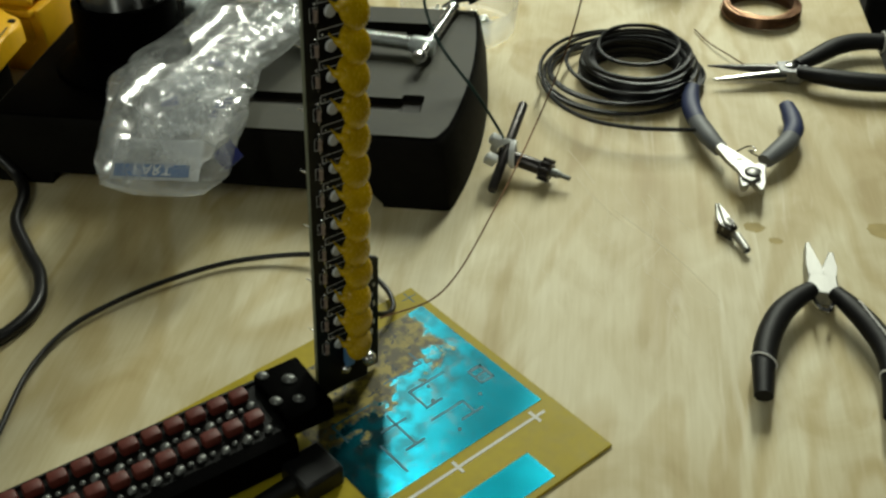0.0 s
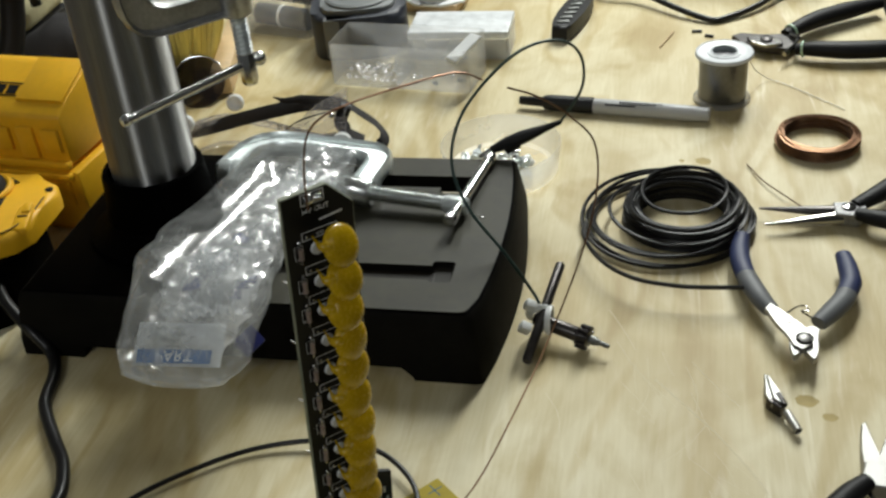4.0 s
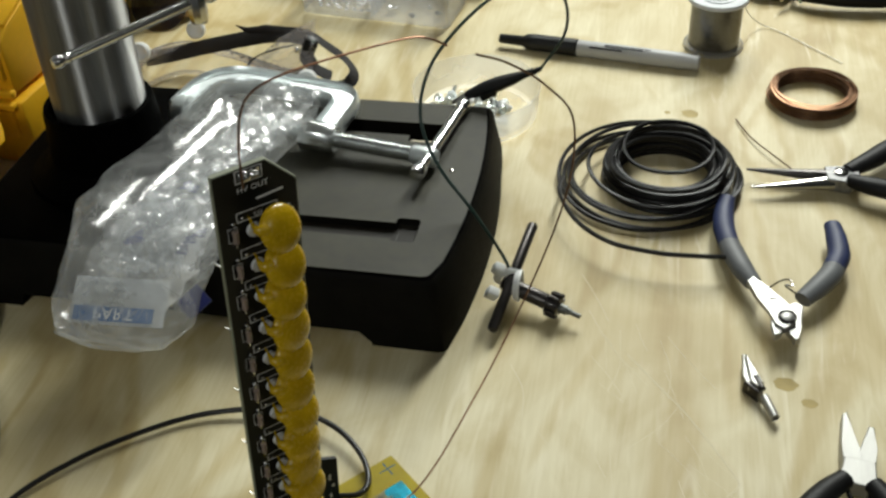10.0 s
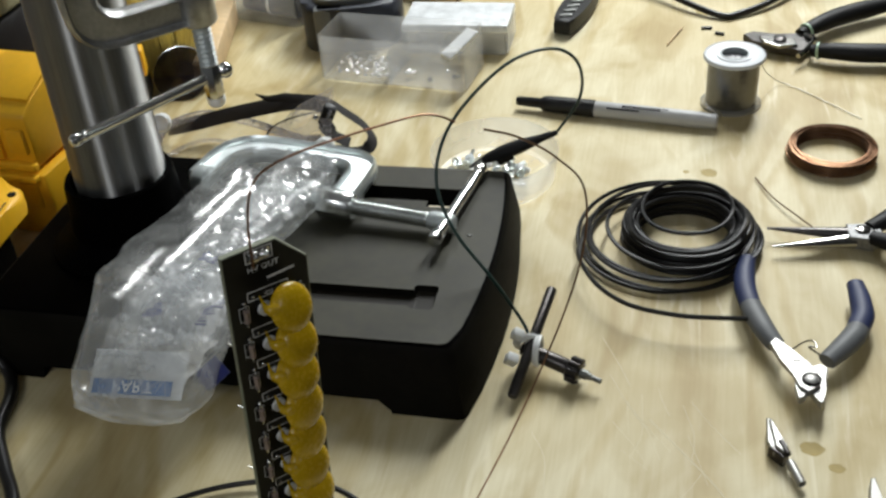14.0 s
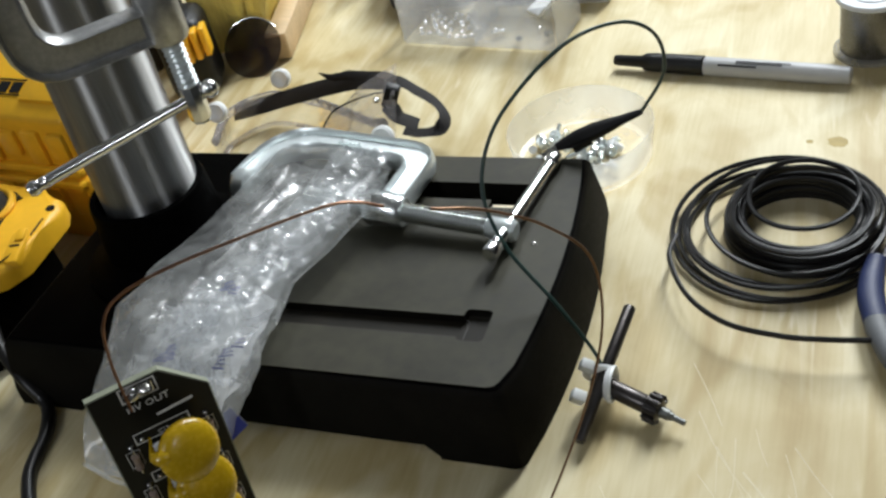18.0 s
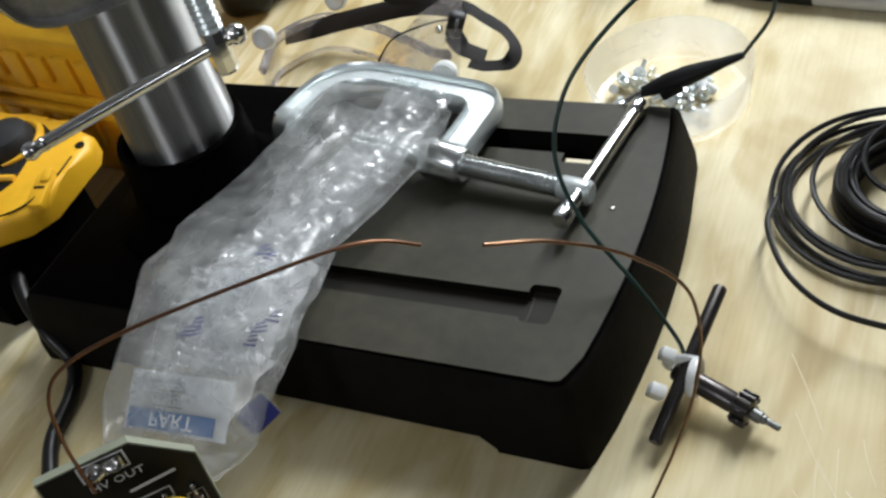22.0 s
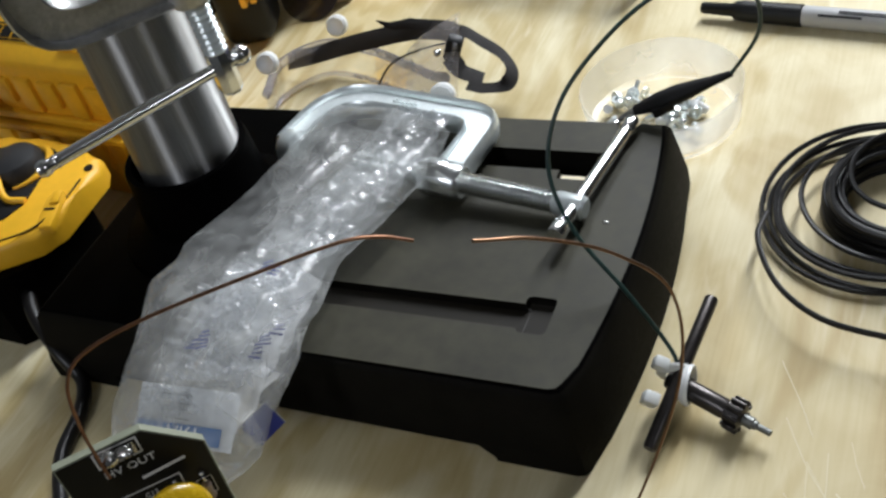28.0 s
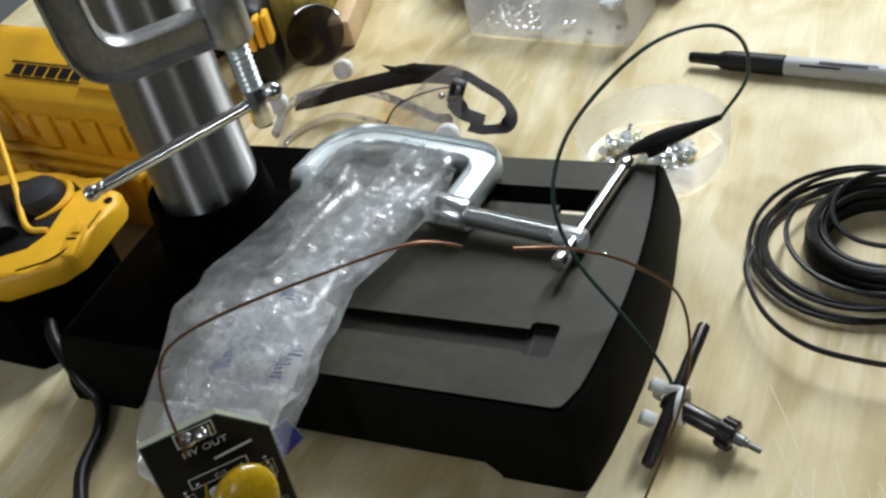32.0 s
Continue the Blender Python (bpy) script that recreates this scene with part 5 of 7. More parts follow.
for k in range(32):
    layer, col = divmod(k, 4)
    r = 0.264 - 0.0125 * col + random.uniform(-0.005, 0.005) - (0.008 if layer % 2 else 0)
    part("loop", tube(bmesh.new(), ring(2.102 + random.uniform(-0.006, 0.006), -0.185 + random.uniform(-0.006, 0.006), r, r, 0.008 + 0.0118 * layer, 0.003, random.uniform(0, 6), 0.004), 0.00062, 6, closed=True), ENAMEL, cop)
solid("offcut_wire", tube(bmesh.new(), glide([P(1.688, -0.548, 0.012), P(1.807, -0.748, 0.02), P(1.938, -0.902, 0.03), P(2.06, -1.01, 0.02)], 16), 0.00045, 6), ENAMEL, "thin curved copper wire offcut on the bench", "wire")

# ---- solder spool ----
SP = P(1.405, 0.385, 0)
spool = thing("solder_spool", SP, "clear-flanged spool of grey solder wire standing upright", "spool")
m = Matrix.Translation(SP)
part("solder_winding", lathe(bmesh.new(), [(0.010, 0.003), (0.0170, 0.003)] + [(0.0170 + 0.00003 * math.sin(k * 0.7) - 0.00004 * (k % 2), 0.003 + 0.0005 * (k + 1)) for k in range(61)] + [(0.010, 0.0340)], m, 40), material("dull_solder_wire", (0.15, 0.15, 0.155), 0.27, 0.95, vary=0.15, scale=300), spool, "dull grey solder winding")
part("flange", lathe(bmesh.new(), [(0.0075, 0.0), (0.0202, 0.0), (0.0202, 0.0018), (0.0190, 0.0026), (0.0075, 0.0026)], m, 40), FROST, spool, "clear plastic flange")
part("flange", lathe(bmesh.new(), [(0.0085, 0.0372), (0.0118, 0.0372), (0.0118, 0.0364), (0.0185, 0.0364), (0.0198, 0.0372), (0.0204, 0.0362), (0.0202, 0.0346), (0.0085, 0.0342)], m, 40, close=False), material("milky_plastic", (0.68, 0.70, 0.72), 0.35, vary=0.08, scale=80), spool, "milky plastic flange")
part("core", lathe(bmesh.new(), [(0.0075, 0.001), (0.0098, 0.001), (0.0098, 0.0376), (0.0085, 0.0376), (0.0080, 0.02), (0.0075, 0.001)], m, 32, close=False), material("grey_core_plastic", (0.33, 0.36, 0.37), 0.5, vary=0.1, scale=80), spool, "grey plastic core")
solid("solder_end", tube(bmesh.new(), glide([P(1.575, 0.47, 0.28), P(1.60, 0.62, 0.14), P(1.68, 0.72, 0.03), P(1.80, 0.69, 0.008), P(1.984, 0.554, 0.008), P(2.253, 0.338, 0.008)], 24), 0.00032, 6), material("dull_solder_strand", (0.52, 0.49, 0.40), 0.5, 0.3, vary=0.3, scale=400), "thin pale solder wire on the bench", "wire")

# ---- marker pen ----
pen = thing("marker_pen", P(0.68, 0.0, 0), "grey and black marker pen lying on the bench", "marker pen")
MP = along(P(0.0, 0.0, 0.06), P(1.37, 0.004, 0.06))
part("cap", lathe(bmesh.new(), [(0.0028, 0.0), (0.0032, 0.001), (0.0036, 0.017), (0.0052, 0.0195), (0.0057, 0.024), (0.0060, 0.0545), (0.0054, 0.0552)], MP, 24), BLACK, pen, "black pen cap")
bm = block(bmesh.new(), (0.0016, 0.0030, 0.032), MP @ Matrix.Translation((0.0066, 0.0, 0.036)), 0.0005)
part("pocket_clip", bm, BLACK, pen)
part("barrel", lathe(bmesh.new(), [(0.0052, 0.0552), (0.0055, 0.056), (0.0055, 0.125), (0.0049, 0.132), (0.0049, 0.1362), (0.0042, 0.137), (0, 0.137)], MP, 24), material("silver_grey_barrel", (0.42, 0.42, 0.42), 0.4, vary=0.06, scale=80), pen, "silver-grey barrel")
bm = bmesh.new()
up_pen = MP.inverted().to_3x3() @ (Vector((0, -0.55, 0.83)).normalized())
ang = math.degrees(math.atan2(up_pen.y, up_pen.x))
for a, z0, z1, wd in ((14, 0.064, 0.086, 0.0012), (-12, 0.074, 0.100, 0.0020), (-20, 0.092, 0.105, 0.0010)):
    block(bm, (0.0002, wd, z1 - z0), MP @ pose(0, 0, 0, 0, 0, ang + a) @ Matrix.Translation((0.00552, 0, (z0 + z1) / 2)))
part("print_bar", bm, BLACK, pen, "black unreadable print", smooth=False)

# ---- round dish of hardware ----
DC = P(0.13, -0.90, 0)
dish = thing("round_dish", DC, "round frosted plastic dish holding small hardware", "dish")
part("bowl", lathe(bmesh.new(), [(0, 0.001), (0.033, 0.001), (0.0355, 0.003), (0.0385, 0.0205), (0.0395, 0.0215), (0.0402, 0.0210), (0.0375, 0.001), (0.034, 0.0), (0, 0.0)], Matrix.Translation(DC), 56, close=False), DISH, dish).visible_shadow = False
for k in range(52):
    r, a = 0.028 * math.sqrt(random.random()), random.uniform(0, 6.283)
    c = DC + Vector((r * math.cos(a) * 0.95 - 0.004, r * math.sin(a) * 0.8 - 0.003, 0.004 + 0.007 * random.random() * max(0.0, 1 - r / 0.03)))
    m = Matrix.Translation(c) @ pose(0, 0, 0, random.uniform(0, 180), random.uniform(0, 180), random.uniform(0, 360))
    bm = bmesh.new()
    kind = k % 4
    if kind == 0:
        lathe(bm, [(0.0014, -0.0011), (0.0028, -0.0011), (0.0028, 0.0011), (0.0014, 0.0011), (0.0014, -0.0011)], m, 6, close=False)
        ob = solid("hex_nut", bm, ZINC, "small zinc hex nut in the dish", "nut", "hardware in the dish", smooth=False)
    elif kind == 1:
        lathe(bm, [(0.0015, -0.0004), (0.0034, -0.0004), (0.0034, 0.0004), (0.0015, 0.0004), (0.0015, -0.0004)], m, 14, close=False)
        ob = solid("washer", bm, ZINC, "small zinc washer in the dish", "washer", "hardware in the dish")
    elif kind == 2:
        lathe(bm, [(0, -0.005), (0.0012, -0.005), (0.0012, 0.003), (0.0025, 0.003), (0.0025, 0.0045), (0.0014, 0.0052), (0, 0.0052)], m, 10, close=False)
        ob = solid("machine_screw", bm, ZINC, "small zinc machine screw in the dish", "screw", "hardware in the dish")
    else:
        lathe(bm, [(0.0011, -0.003), (0.0023, -0.003), (0.0023, 0.003), (0.0011, 0.003)], m, 12)
        ob = solid("nylon_spacer", bm, WHITE_PLASTIC if k % 8 == 3 else CHROME, "small spacer in the dish", "spacer", "hardware in the dish")


# ---- hand tools ----
def grip(name, tool, pts, radii, mat, label, n=18, flat=0.8):
    line = glide(pts, n)
    rr, last = [], len(radii) - 2
    for i in range(n + 1):
        f = i * (last + 1) / n
        k = min(int(f), last)
        rr.append(radii[k] + (radii[k + 1] - radii[k]) * (f - k))
    return part(name, tube(bmesh.new(), line, rr, 12, flat=flat, up=(0, 0, 1)), mat, tool, label)


def jaw(name, tool, outline, z0, z1, mat, label="", bevel=0.0006):
    return part(name, prism(bmesh.new(), [(x * 0.1, y * 0.1) for x, y in outline], z0, z1, Matrix(), bevel), mat, tool, label, smooth=False)


# flush cutters, blue and grey grips
fc = thing("flush_cutters", P(2.1, -2.1, 0), "small flush cutters with navy and grey grips, lying open", "pliers")
jaw("jaw", fc, ((2.095, -2.40), (2.165, -2.42), (2.162, -2.49), (2.150, -2.535), (2.128, -2.555), (2.118, -2.54), (2.102, -2.47)), 0.0085, 0.0120, JAW, "polished jaw")
jaw("jaw", fc, ((2.165, -2.42), (2.235, -2.39), (2.238, -2.47), (2.236, -2.54), (2.222, -2.555), (2.205, -2.53), (2.172, -2.49)), 0.0080, 0.0115, JAW, "polished jaw")
jaw("arm", fc, ((1.955, -2.215), (1.978, -2.165), (2.06, -2.235), (2.155, -2.315), (2.19, -2.36), (2.21, -2.46), (2.165, -2.515), (2.12, -2.49), (2.085, -2.405), (2.02, -2.325)), 0.0105, 0.0135, JAW, "polished arm")
jaw("arm", fc, ((2.235, -2.29), (2.195, -2.27), (2.12, -2.34), (2.14, -2.47), (2.215, -2.475), (2.235, -2.40)), 0.0075, 0.0105, JAW, "polished arm")
part("rivet", lathe(bmesh.new(), [(0.0044, 0.0134), (0.0044, 0.0142), (0.0038, 0.0145), (0.0034, 0.0139)], Matrix.Translation(P(2.168, -2.43)), 22, close=False), DARK_STEEL, fc, "dark ring of the rivet")
part("rivet_head", lathe(bmesh.new(), [(0.0033, 0.0134), (0.0033, 0.0142), (0.0022, 0.0148), (0, 0.0149)], Matrix.Translation(P(2.168, -2.43)), 20), JAW, fc, "bright rivet head")
part("arm_mark", block(bmesh.new(), (0.0032, 0.0012, 0.0002), Matrix.Translation(P(2.09, -2.315, 0.136)) @ pose(0, 0, 0, 0, 0, 20)), DARK_STEEL, fc, "dark stamped mark", smooth=False)
part("spring", tube(bmesh.new(), glide([P(2.06, -2.19, 0.09), P(2.11, -2.13, 0.1), P(2.15, -2.11, 0.1), P(2.17, -2.15, 0.1), P(2.135, -2.16, 0.1), P(2.20, -2.20, 0.09)], 24), 0.0005, 6), STEEL, fc, "thin wire spring")
grip("grip_sleeve", fc, [P(1.985, -2.175, 0.09), P(1.92, -2.09, 0.1), P(1.855, -1.97, 0.1), P(1.825, -1.90, 0.1)], (0.0046, 0.0056, 0.0060, 0.0055), GREY_GRIP, "grey grip sleeve")
grip("grip_end", fc, [P(1.828, -1.91, 0.1), P(1.785, -1.78, 0.1), P(1.765, -1.65, 0.1), P(1.762, -1.52, 0.1)], (0.0056, 0.0058, 0.0054, 0.0044), BLUE_GRIP, "navy grip")
grip("grip_sleeve", fc, [P(2.225, -2.23, 0.09), P(2.285, -2.13, 0.1), P(2.335, -2.02, 0.1), P(2.35, -1.95, 0.1)], (0.0046, 0.0056, 0.0060, 0.0055), GREY_GRIP, "grey grip sleeve")
grip("grip_end", fc, [P(2.348, -1.96, 0.1), P(2.365, -1.85, 0.1), P(2.345, -1.72, 0.1), P(2.315, -1.60, 0.1)], (0.0056, 0.0058, 0.0055, 0.0044), BLUE_GRIP, "navy grip")

# near pliers, black grips with pale bands
np_ = thing("flat_nose_pliers", P(2.55, -3.5, 0), "black-handled flat-nose pliers lying open on the bench", "pliers")
jaw("jaw", np_, ((2.478, -3.24), (2.560, -3.22), (2.535, -3.12), (2.472, -2.925), (2.455, -2.94), (2.462, -3.10)), 0.003, 0.010, JAW, "polished jaw")
jaw("jaw", np_, ((2.535, -3.22), (2.605, -3.23), (2.605, -3.10), (2.588, -2.98), (2.565, -2.98), (2.535, -3.12)), 0.003, 0.0095, JAW, "polished jaw")
jaw("joint_plate", np_, ((2.478, -3.19), (2.600, -3.19), (2.612, -3.30), (2.575, -3.33), (2.50, -3.33), (2.468, -3.28)), 0.004, 0.0112, JAW, "polished box joint")
part("spring", tube(bmesh.new(), glide([P(2.50, -3.34, 0.08), P(2.53, -3.43, 0.1), P(2.57, -3.44, 0.1), P(2.59, -3.34, 0.08)], 12), 0.0012, 6), STEEL, np_, "leaf spring")
HL = [P(2.492, -3.30, 0.1), P(2.42, -3.40, 0.1), P(2.355, -3.53, 0.1), P(2.315, -3.70, 0.1), P(2.305, -3.86, 0.1), P(2.315, -4.07, 0.1)]
HR = [P(2.595, -3.30, 0.1), P(2.67, -3.39, 0.1), P(2.75, -3.51, 0.1), P(2.815, -3.66, 0.1), P(2.835, -3.83, 0.1), P(2.825, -4.06, 0.1)]
for pts in (HL, HR):
    g = grip("grip", np_, pts, (0.0042, 0.0052, 0.0058, 0.0056, 0.0053, 0.0040), RUBBER, "black rubber grip", 26)
    c = pts[4]
    t = (pts[5] - pts[3]).normalized()
    m = along(c, c + t)
    part("grip_band", tube(bmesh.new(), [m @ Vector((0.0055 * math.cos(f), 0.0046 * math.sin(f), 0.0018 * math.cos(f))) for f in (2 * math.pi * k / 24 for k in range(24))], 0.0005, 6, closed=True), SILK, np_, "thin pale band")
bm = bmesh.new()
for k in range(9):
    f = k / 8
    p = HR[1].lerp(HR[3], 0.1 + 0.75 * f) + Vector((0.0016, 0.0012, 0.0047))
    block(bm, (0.0012, 0.0034 - 0.001 * (k % 2), 0.0002), Matrix.Translation(p) @ pose(0, 0, 0, 0, 18, 40))
part("print_bar", bm, SILK, np_, "pale unreadable print", smooth=False)

# needle-nose pliers
nn = thing("needle_nose_pliers", P(2.4, -1.1, 0), "needle-nose pliers with black grips, lying open", "pliers")
grip("jaw", nn, [P(1.822, -1.150, 0.065), P(2.0, -1.138, 0.07), P(2.27, -1.105, 0.07)], (0.0007, 0.0022, 0.0046), DARK_STEEL, "dark slim jaw")
grip("jaw", nn, [P(1.872, -1.306, 0.055), P(2.05, -1.245, 0.06), P(2.29, -1.150, 0.06)], (0.0007, 0.0026, 0.0048), STEEL, "bright slim jaw")
jaw("joint_plate", nn, ((2.235, -1.06), (2.30, -1.045), (2.405, -1.02), (2.435, -1.12), (2.39, -1.185), (2.26, -1.185)), 0.003, 0.0105, material("dull_forged_steel", (0.20, 0.20, 0.20), 0.5, 0.8, vary=0.4, scale=500), "dull grey forged joint")
part("rivet", lathe(bmesh.new(), [(0.004, 0.0075), (0.004, 0.0112), (0.003, 0.0118), (0, 0.0118)], Matrix.Translation(P(2.325, -1.10)), 18), STEEL, nn)
for pts in ([P(2.36, -1.055, 0.09), P(2.47, -0.93, 0.1), P(2.60, -0.75, 0.1), P(2.75, -0.645, 0.1), P(2.98, -0.60, 0.1)], [P(2.37, -1.14, 0.09), P(2.50, -1.185, 0.1), P(2.68, -1.20, 0.1), P(2.88, -1.18, 0.1), P(3.12, -1.12, 0.1)]):
    grip("grip", nn, pts, (0.0045, 0.0060, 0.0068, 0.0066, 0.0056), RUBBER, "black rubber grip", 22)
    c, t = pts[3].lerp(pts[4], 0.55), (pts[4] - pts[3]).normalized()
    m = along(c, c + t)
    part("grip_band", tube(bmesh.new(), [m @ Vector((0.0066 * math.cos(f), 0.0066 * math.sin(f), 0)) for f in (2 * math.pi * k / 24 for k in range(24))], 0.0005, 6, closed=True), SILK, nn, "thin pale band")

# wire strippers
PALE_GREEN = material("pale_green_paint", (0.42, 0.58, 0.42), 0.4, vary=0.1)
ws = thing("wire_strippers", P(1.8, 1.3, 0), "wire strippers with black grips and a dark steel head", "wire strippers")
jaw("head_plate", ws, ((1.36, 1.32), (1.42, 1.38), (1.60, 1.36), (1.78, 1.42), (1.86, 1.30), (1.80, 1.12), (1.62, 1.16), (1.44, 1.22)), 0.003, 0.0085, DARK_STEEL, "dark steel head")
jaw("head_plate", ws, ((1.48, 1.26), (1.60, 1.30), (1.72, 1.27), (1.76, 1.17), (1.64, 1.12), (1.52, 1.18)), 0.0085, 0.0105, STEEL, "bright inner plate")
part("rivet", lathe(bmesh.new(), [(0.0045, 0.0105), (0.0045, 0.012), (0.003, 0.0126), (0, 0.0126)], Matrix.Translation(P(1.63, 1.225)), 18), DARK_STEEL, ws)
part("lock_lever", tube(bmesh.new(), glide([P(1.80, 1.36, 0.1), P(1.86, 1.26, 0.12), P(1.84, 1.14, 0.1), P(1.78, 1.03, 0.08)], 10), 0.002, 8), STEEL, ws, "bright latch wire")
for pts in ([P(1.76, 1.40, 0.08), P(1.87, 1.54, 0.1), P(2.0, 1.71, 0.1), P(2.2, 1.90, 0.1), P(2.43, 2.09, 0.1)], [P(1.86, 1.14, 0.08), P(2.0, 1.12, 0.1), P(2.22, 1.13, 0.1), P(2.48, 1.19, 0.1), P(2.72, 1.30, 0.1)]):
    grip("grip", ws, pts, (0.0050, 0.0072, 0.0082, 0.0082, 0.0060), RUBBER, "black grip", 22)
    c, t = pts[0].lerp(pts[1], 0.3), (pts[1] - pts[0]).normalized()
    m = along(c, c + t)
    part("collar_ring", lathe(bmesh.new(), [(0.0062, 0), (0.0062, 0.0016)], m, 16), PALE_GREEN, ws, "pale green ring")

# loose alligator clip
ac = thing("alligator_clip", P(2.1, -2.83, 0), "small bright nickel alligator clip on the bench", "clip")
jaw("jaw", ac, ((2.000, -2.655), (2.018, -2.655), (2.085, -2.80), (2.095, -2.87), (2.055, -2.86), (2.020, -2.80)), 0.0035, 0.0062, JAW)
jaw("jaw", ac, ((2.012, -2.675), (2.024, -2.675), (2.115, -2.83), (2.10, -2.87), (2.06, -2.84)), 0.0062, 0.0080, JAW)
jaw("lever", ac, ((2.03, -2.84), (2.06, -2.82), (2.12, -2.86), (2.10, -2.89)), 0.0005, 0.0065, DARK_STEEL)
part("spring_pin", lathe(bmesh.new(), [(0.0016, -0.004), (0.0016, 0.004)], Matrix.Translation(P(2.095, -2.835, 0.07)) @ pose(0, 0, 0, 90, 0, 30), 10), DARK_STEEL, ac)
bm = bmesh.new()
lathe(bm, [(0.0018, 0.0), (0.0021, 0.001), (0.0021, 0.0125), (0.0015, 0.0128), (0.0015, 0.004)], along(P(2.125, -2.885, 0.045), P(2.205, -3.02, 0.032)), 14, close=False)
part("barrel", bm, JAW, ac)

# ---- black key fob and cables at the back ----
fob = thing("button_remote", P(0.03, 1.55, 0), "slim black remote with a row of silver buttons", "remote")
FM = axes(P(0.0, 1.10, 0.0), Vector((0.995, -0.06, 0)).normalized(), Vector((0.06, 0.995, 0)).normalized(), Vector((0, 0, 1)))
outline = [(0.011 * math.sin(math.pi * f) ** 0.35 * s + 0.0, 0.09 * f) for s, fs in ((1, [k / 14 for k in range(1, 14)]), (-1, [k / 14 for k in range(13, 0, -1)])) for f in fs]
part("body", prism(bmesh.new(), outline, 0.003, 0.014, FM, 0.003), BLACK, fob, "glossy black shell")
for k in range(6):
    part("button", block(bmesh.new(), (0.010, 0.0042, 0.0018), FM @ Matrix.Translation((0.0, 0.017 + 0.0095 * k, 0.0145)) @ pose(0, 0, 0, 0, 0, 24), 0.0008), DULL_TIN, fob, "silver button")
solid("mains_cable", tube(bmesh.new(), glide([P(-0.10, 3.4, 0.04), P(0.02, 2.75, 0.06), P(0.087, 2.20, 0.09), P(0.468, 2.107, 0.09), P(0.859, 1.853, 0.06), P(1.14, 1.735, 0.03), P(1.27, 1.80, 0.03), P(1.502, 2.071, 0.05), P(1.791, 2.639, 0.09), P(2.0, 2.95, 0.09), P(2.241, 2.817, 0.06), P(2.552, 2.236, 0.035), P(2.80, 1.80, 0.03)], 90), 0.0026, 10), CABLE, "black mains cable kinked across the bench", "cable")
solid("left_lead", tube(bmesh.new(), glide([P(-0.60, -5.6, 0.03), P(-0.70, -5.10, 0.03), P(-0.80, -4.70, 0.03), P(-0.79, -4.40, 0.03), P(-0.66, -4.14, 0.03), P(-0.49, -3.93, 0.03), P(-0.29, -3.75, 0.03), P(-0.06, -3.64, 0.04), P(0.17, -3.60, 0.06), P(0.38, -3.64, 0.06), P(0.54, -3.74, 0.05), P(0.625, -3.86, 0.05), P(0.625, -3.96, 0.08), P(0.56, -4.06, 0.16)], 90), 0.0013, 10), CABLE, "dark twin lead curving round the upright board", "cable")
solid("power_cord", tube(bmesh.new(), glide([P(-2.35, -2.95, 0.30), P(-2.10, -3.20, 0.26), P(-1.86, -3.32, 0.16), P(-1.72, -3.36, 0.05), P(-1.60, -3.50, 0.035), P(-1.50, -3.72, 0.035), P(-1.30, -3.92, 0.035), P(-1.13, -4.08, 0.035), P(-1.02, -4.28, 0.035), P(-1.04, -4.50, 0.035), P(-1.20, -4.80, 0.035), P(-1.35, -5.6, 0.035)], 90), 0.0034, 12), CABLE, "thick black power cord of the drill press", "cable")
for k, (x, y, l, r) in enumerate(((0.85, 1.34, 0.032, 80), (1.06, 1.53, 0.008, 10), (1.17, 1.45, 0.007, -10))):
    solid("wire_scrap", tube(bmesh.new(), [P(x, y, 0.012) - Vector((l / 2 * math.cos(radians(r)), l / 2 * math.sin(radians(r)), 0)), P(x, y, 0.012) + Vector((l / 2 * math.cos(radians(r)), l / 2 * math.sin(radians(r)), 0))], 0.0012 if k else 0.0006, 8), PINE if k == 0 else CABLE, "small wire scrap lying on the bench", "wire scrap", "scraps on the bench")

BRIGHT = material("bright_ball_steel", (0.93, 0.93, 0.91), 0.12, 1.0, vary=0.04, scale=100)

# ---- parts bin with steel balls ----
BN = axes(P(-1.545, 0.12, 0), Vector((0.995, 0.02, 0)).normalized(), Vector((-0.02, 0.995, 0)).normalized(), Vector((0, 0, 1)))
pbin = thing("parts_bin", BN @ Vector((0.055, 0.02, 0)), "open frosted plastic parts bin with small steel balls", "parts bin")


def tray(owner, m, w, d, h, mat, wall=0.0014, flare=0.002):
    for name, x0, x1, y0, y1, z0, z1 in (("floor_panel", 0, w, 0, d, 0, wall), ("side_panel", -flare, wall - flare, 0, d, wall, h), ("side_panel", w - wall + flare, w + flare, 0, d, wall, h), ("front_panel", 0, w, -flare, wall - flare, wall, h), ("back_panel", 0, w, d - wall, d, wall, h)):
        part(name, block(bmesh.new(), (x1 - x0, y1 - y0, z1 - z0), m @ Matrix.Translation(((x0 + x1) / 2, (y0 + y1) / 2, (z0 + z1) / 2)), 0.0004, 1), mat, owner, smooth=False)


tray(pbin, BN, 0.110, 0.042, 0.036, BIN)
part("divider", block(bmesh.new(), (0.0012, 0.039, 0.024), BN @ Matrix.Translation((0.052, 0.021, 0.0135)), 0.0003, 1), BIN, pbin, smooth=False)
part("index_tab", block(bmesh.new(), (0.0120, 0.030, 0.0030), BN @ Matrix.Translation((0.106, 0.008, 0.0340)) @ pose(0, 0, 0, 22, 0, -30), 0.0012, 2), WHITE_PLASTIC, pbin, "white index tab", smooth=False)
lying = []
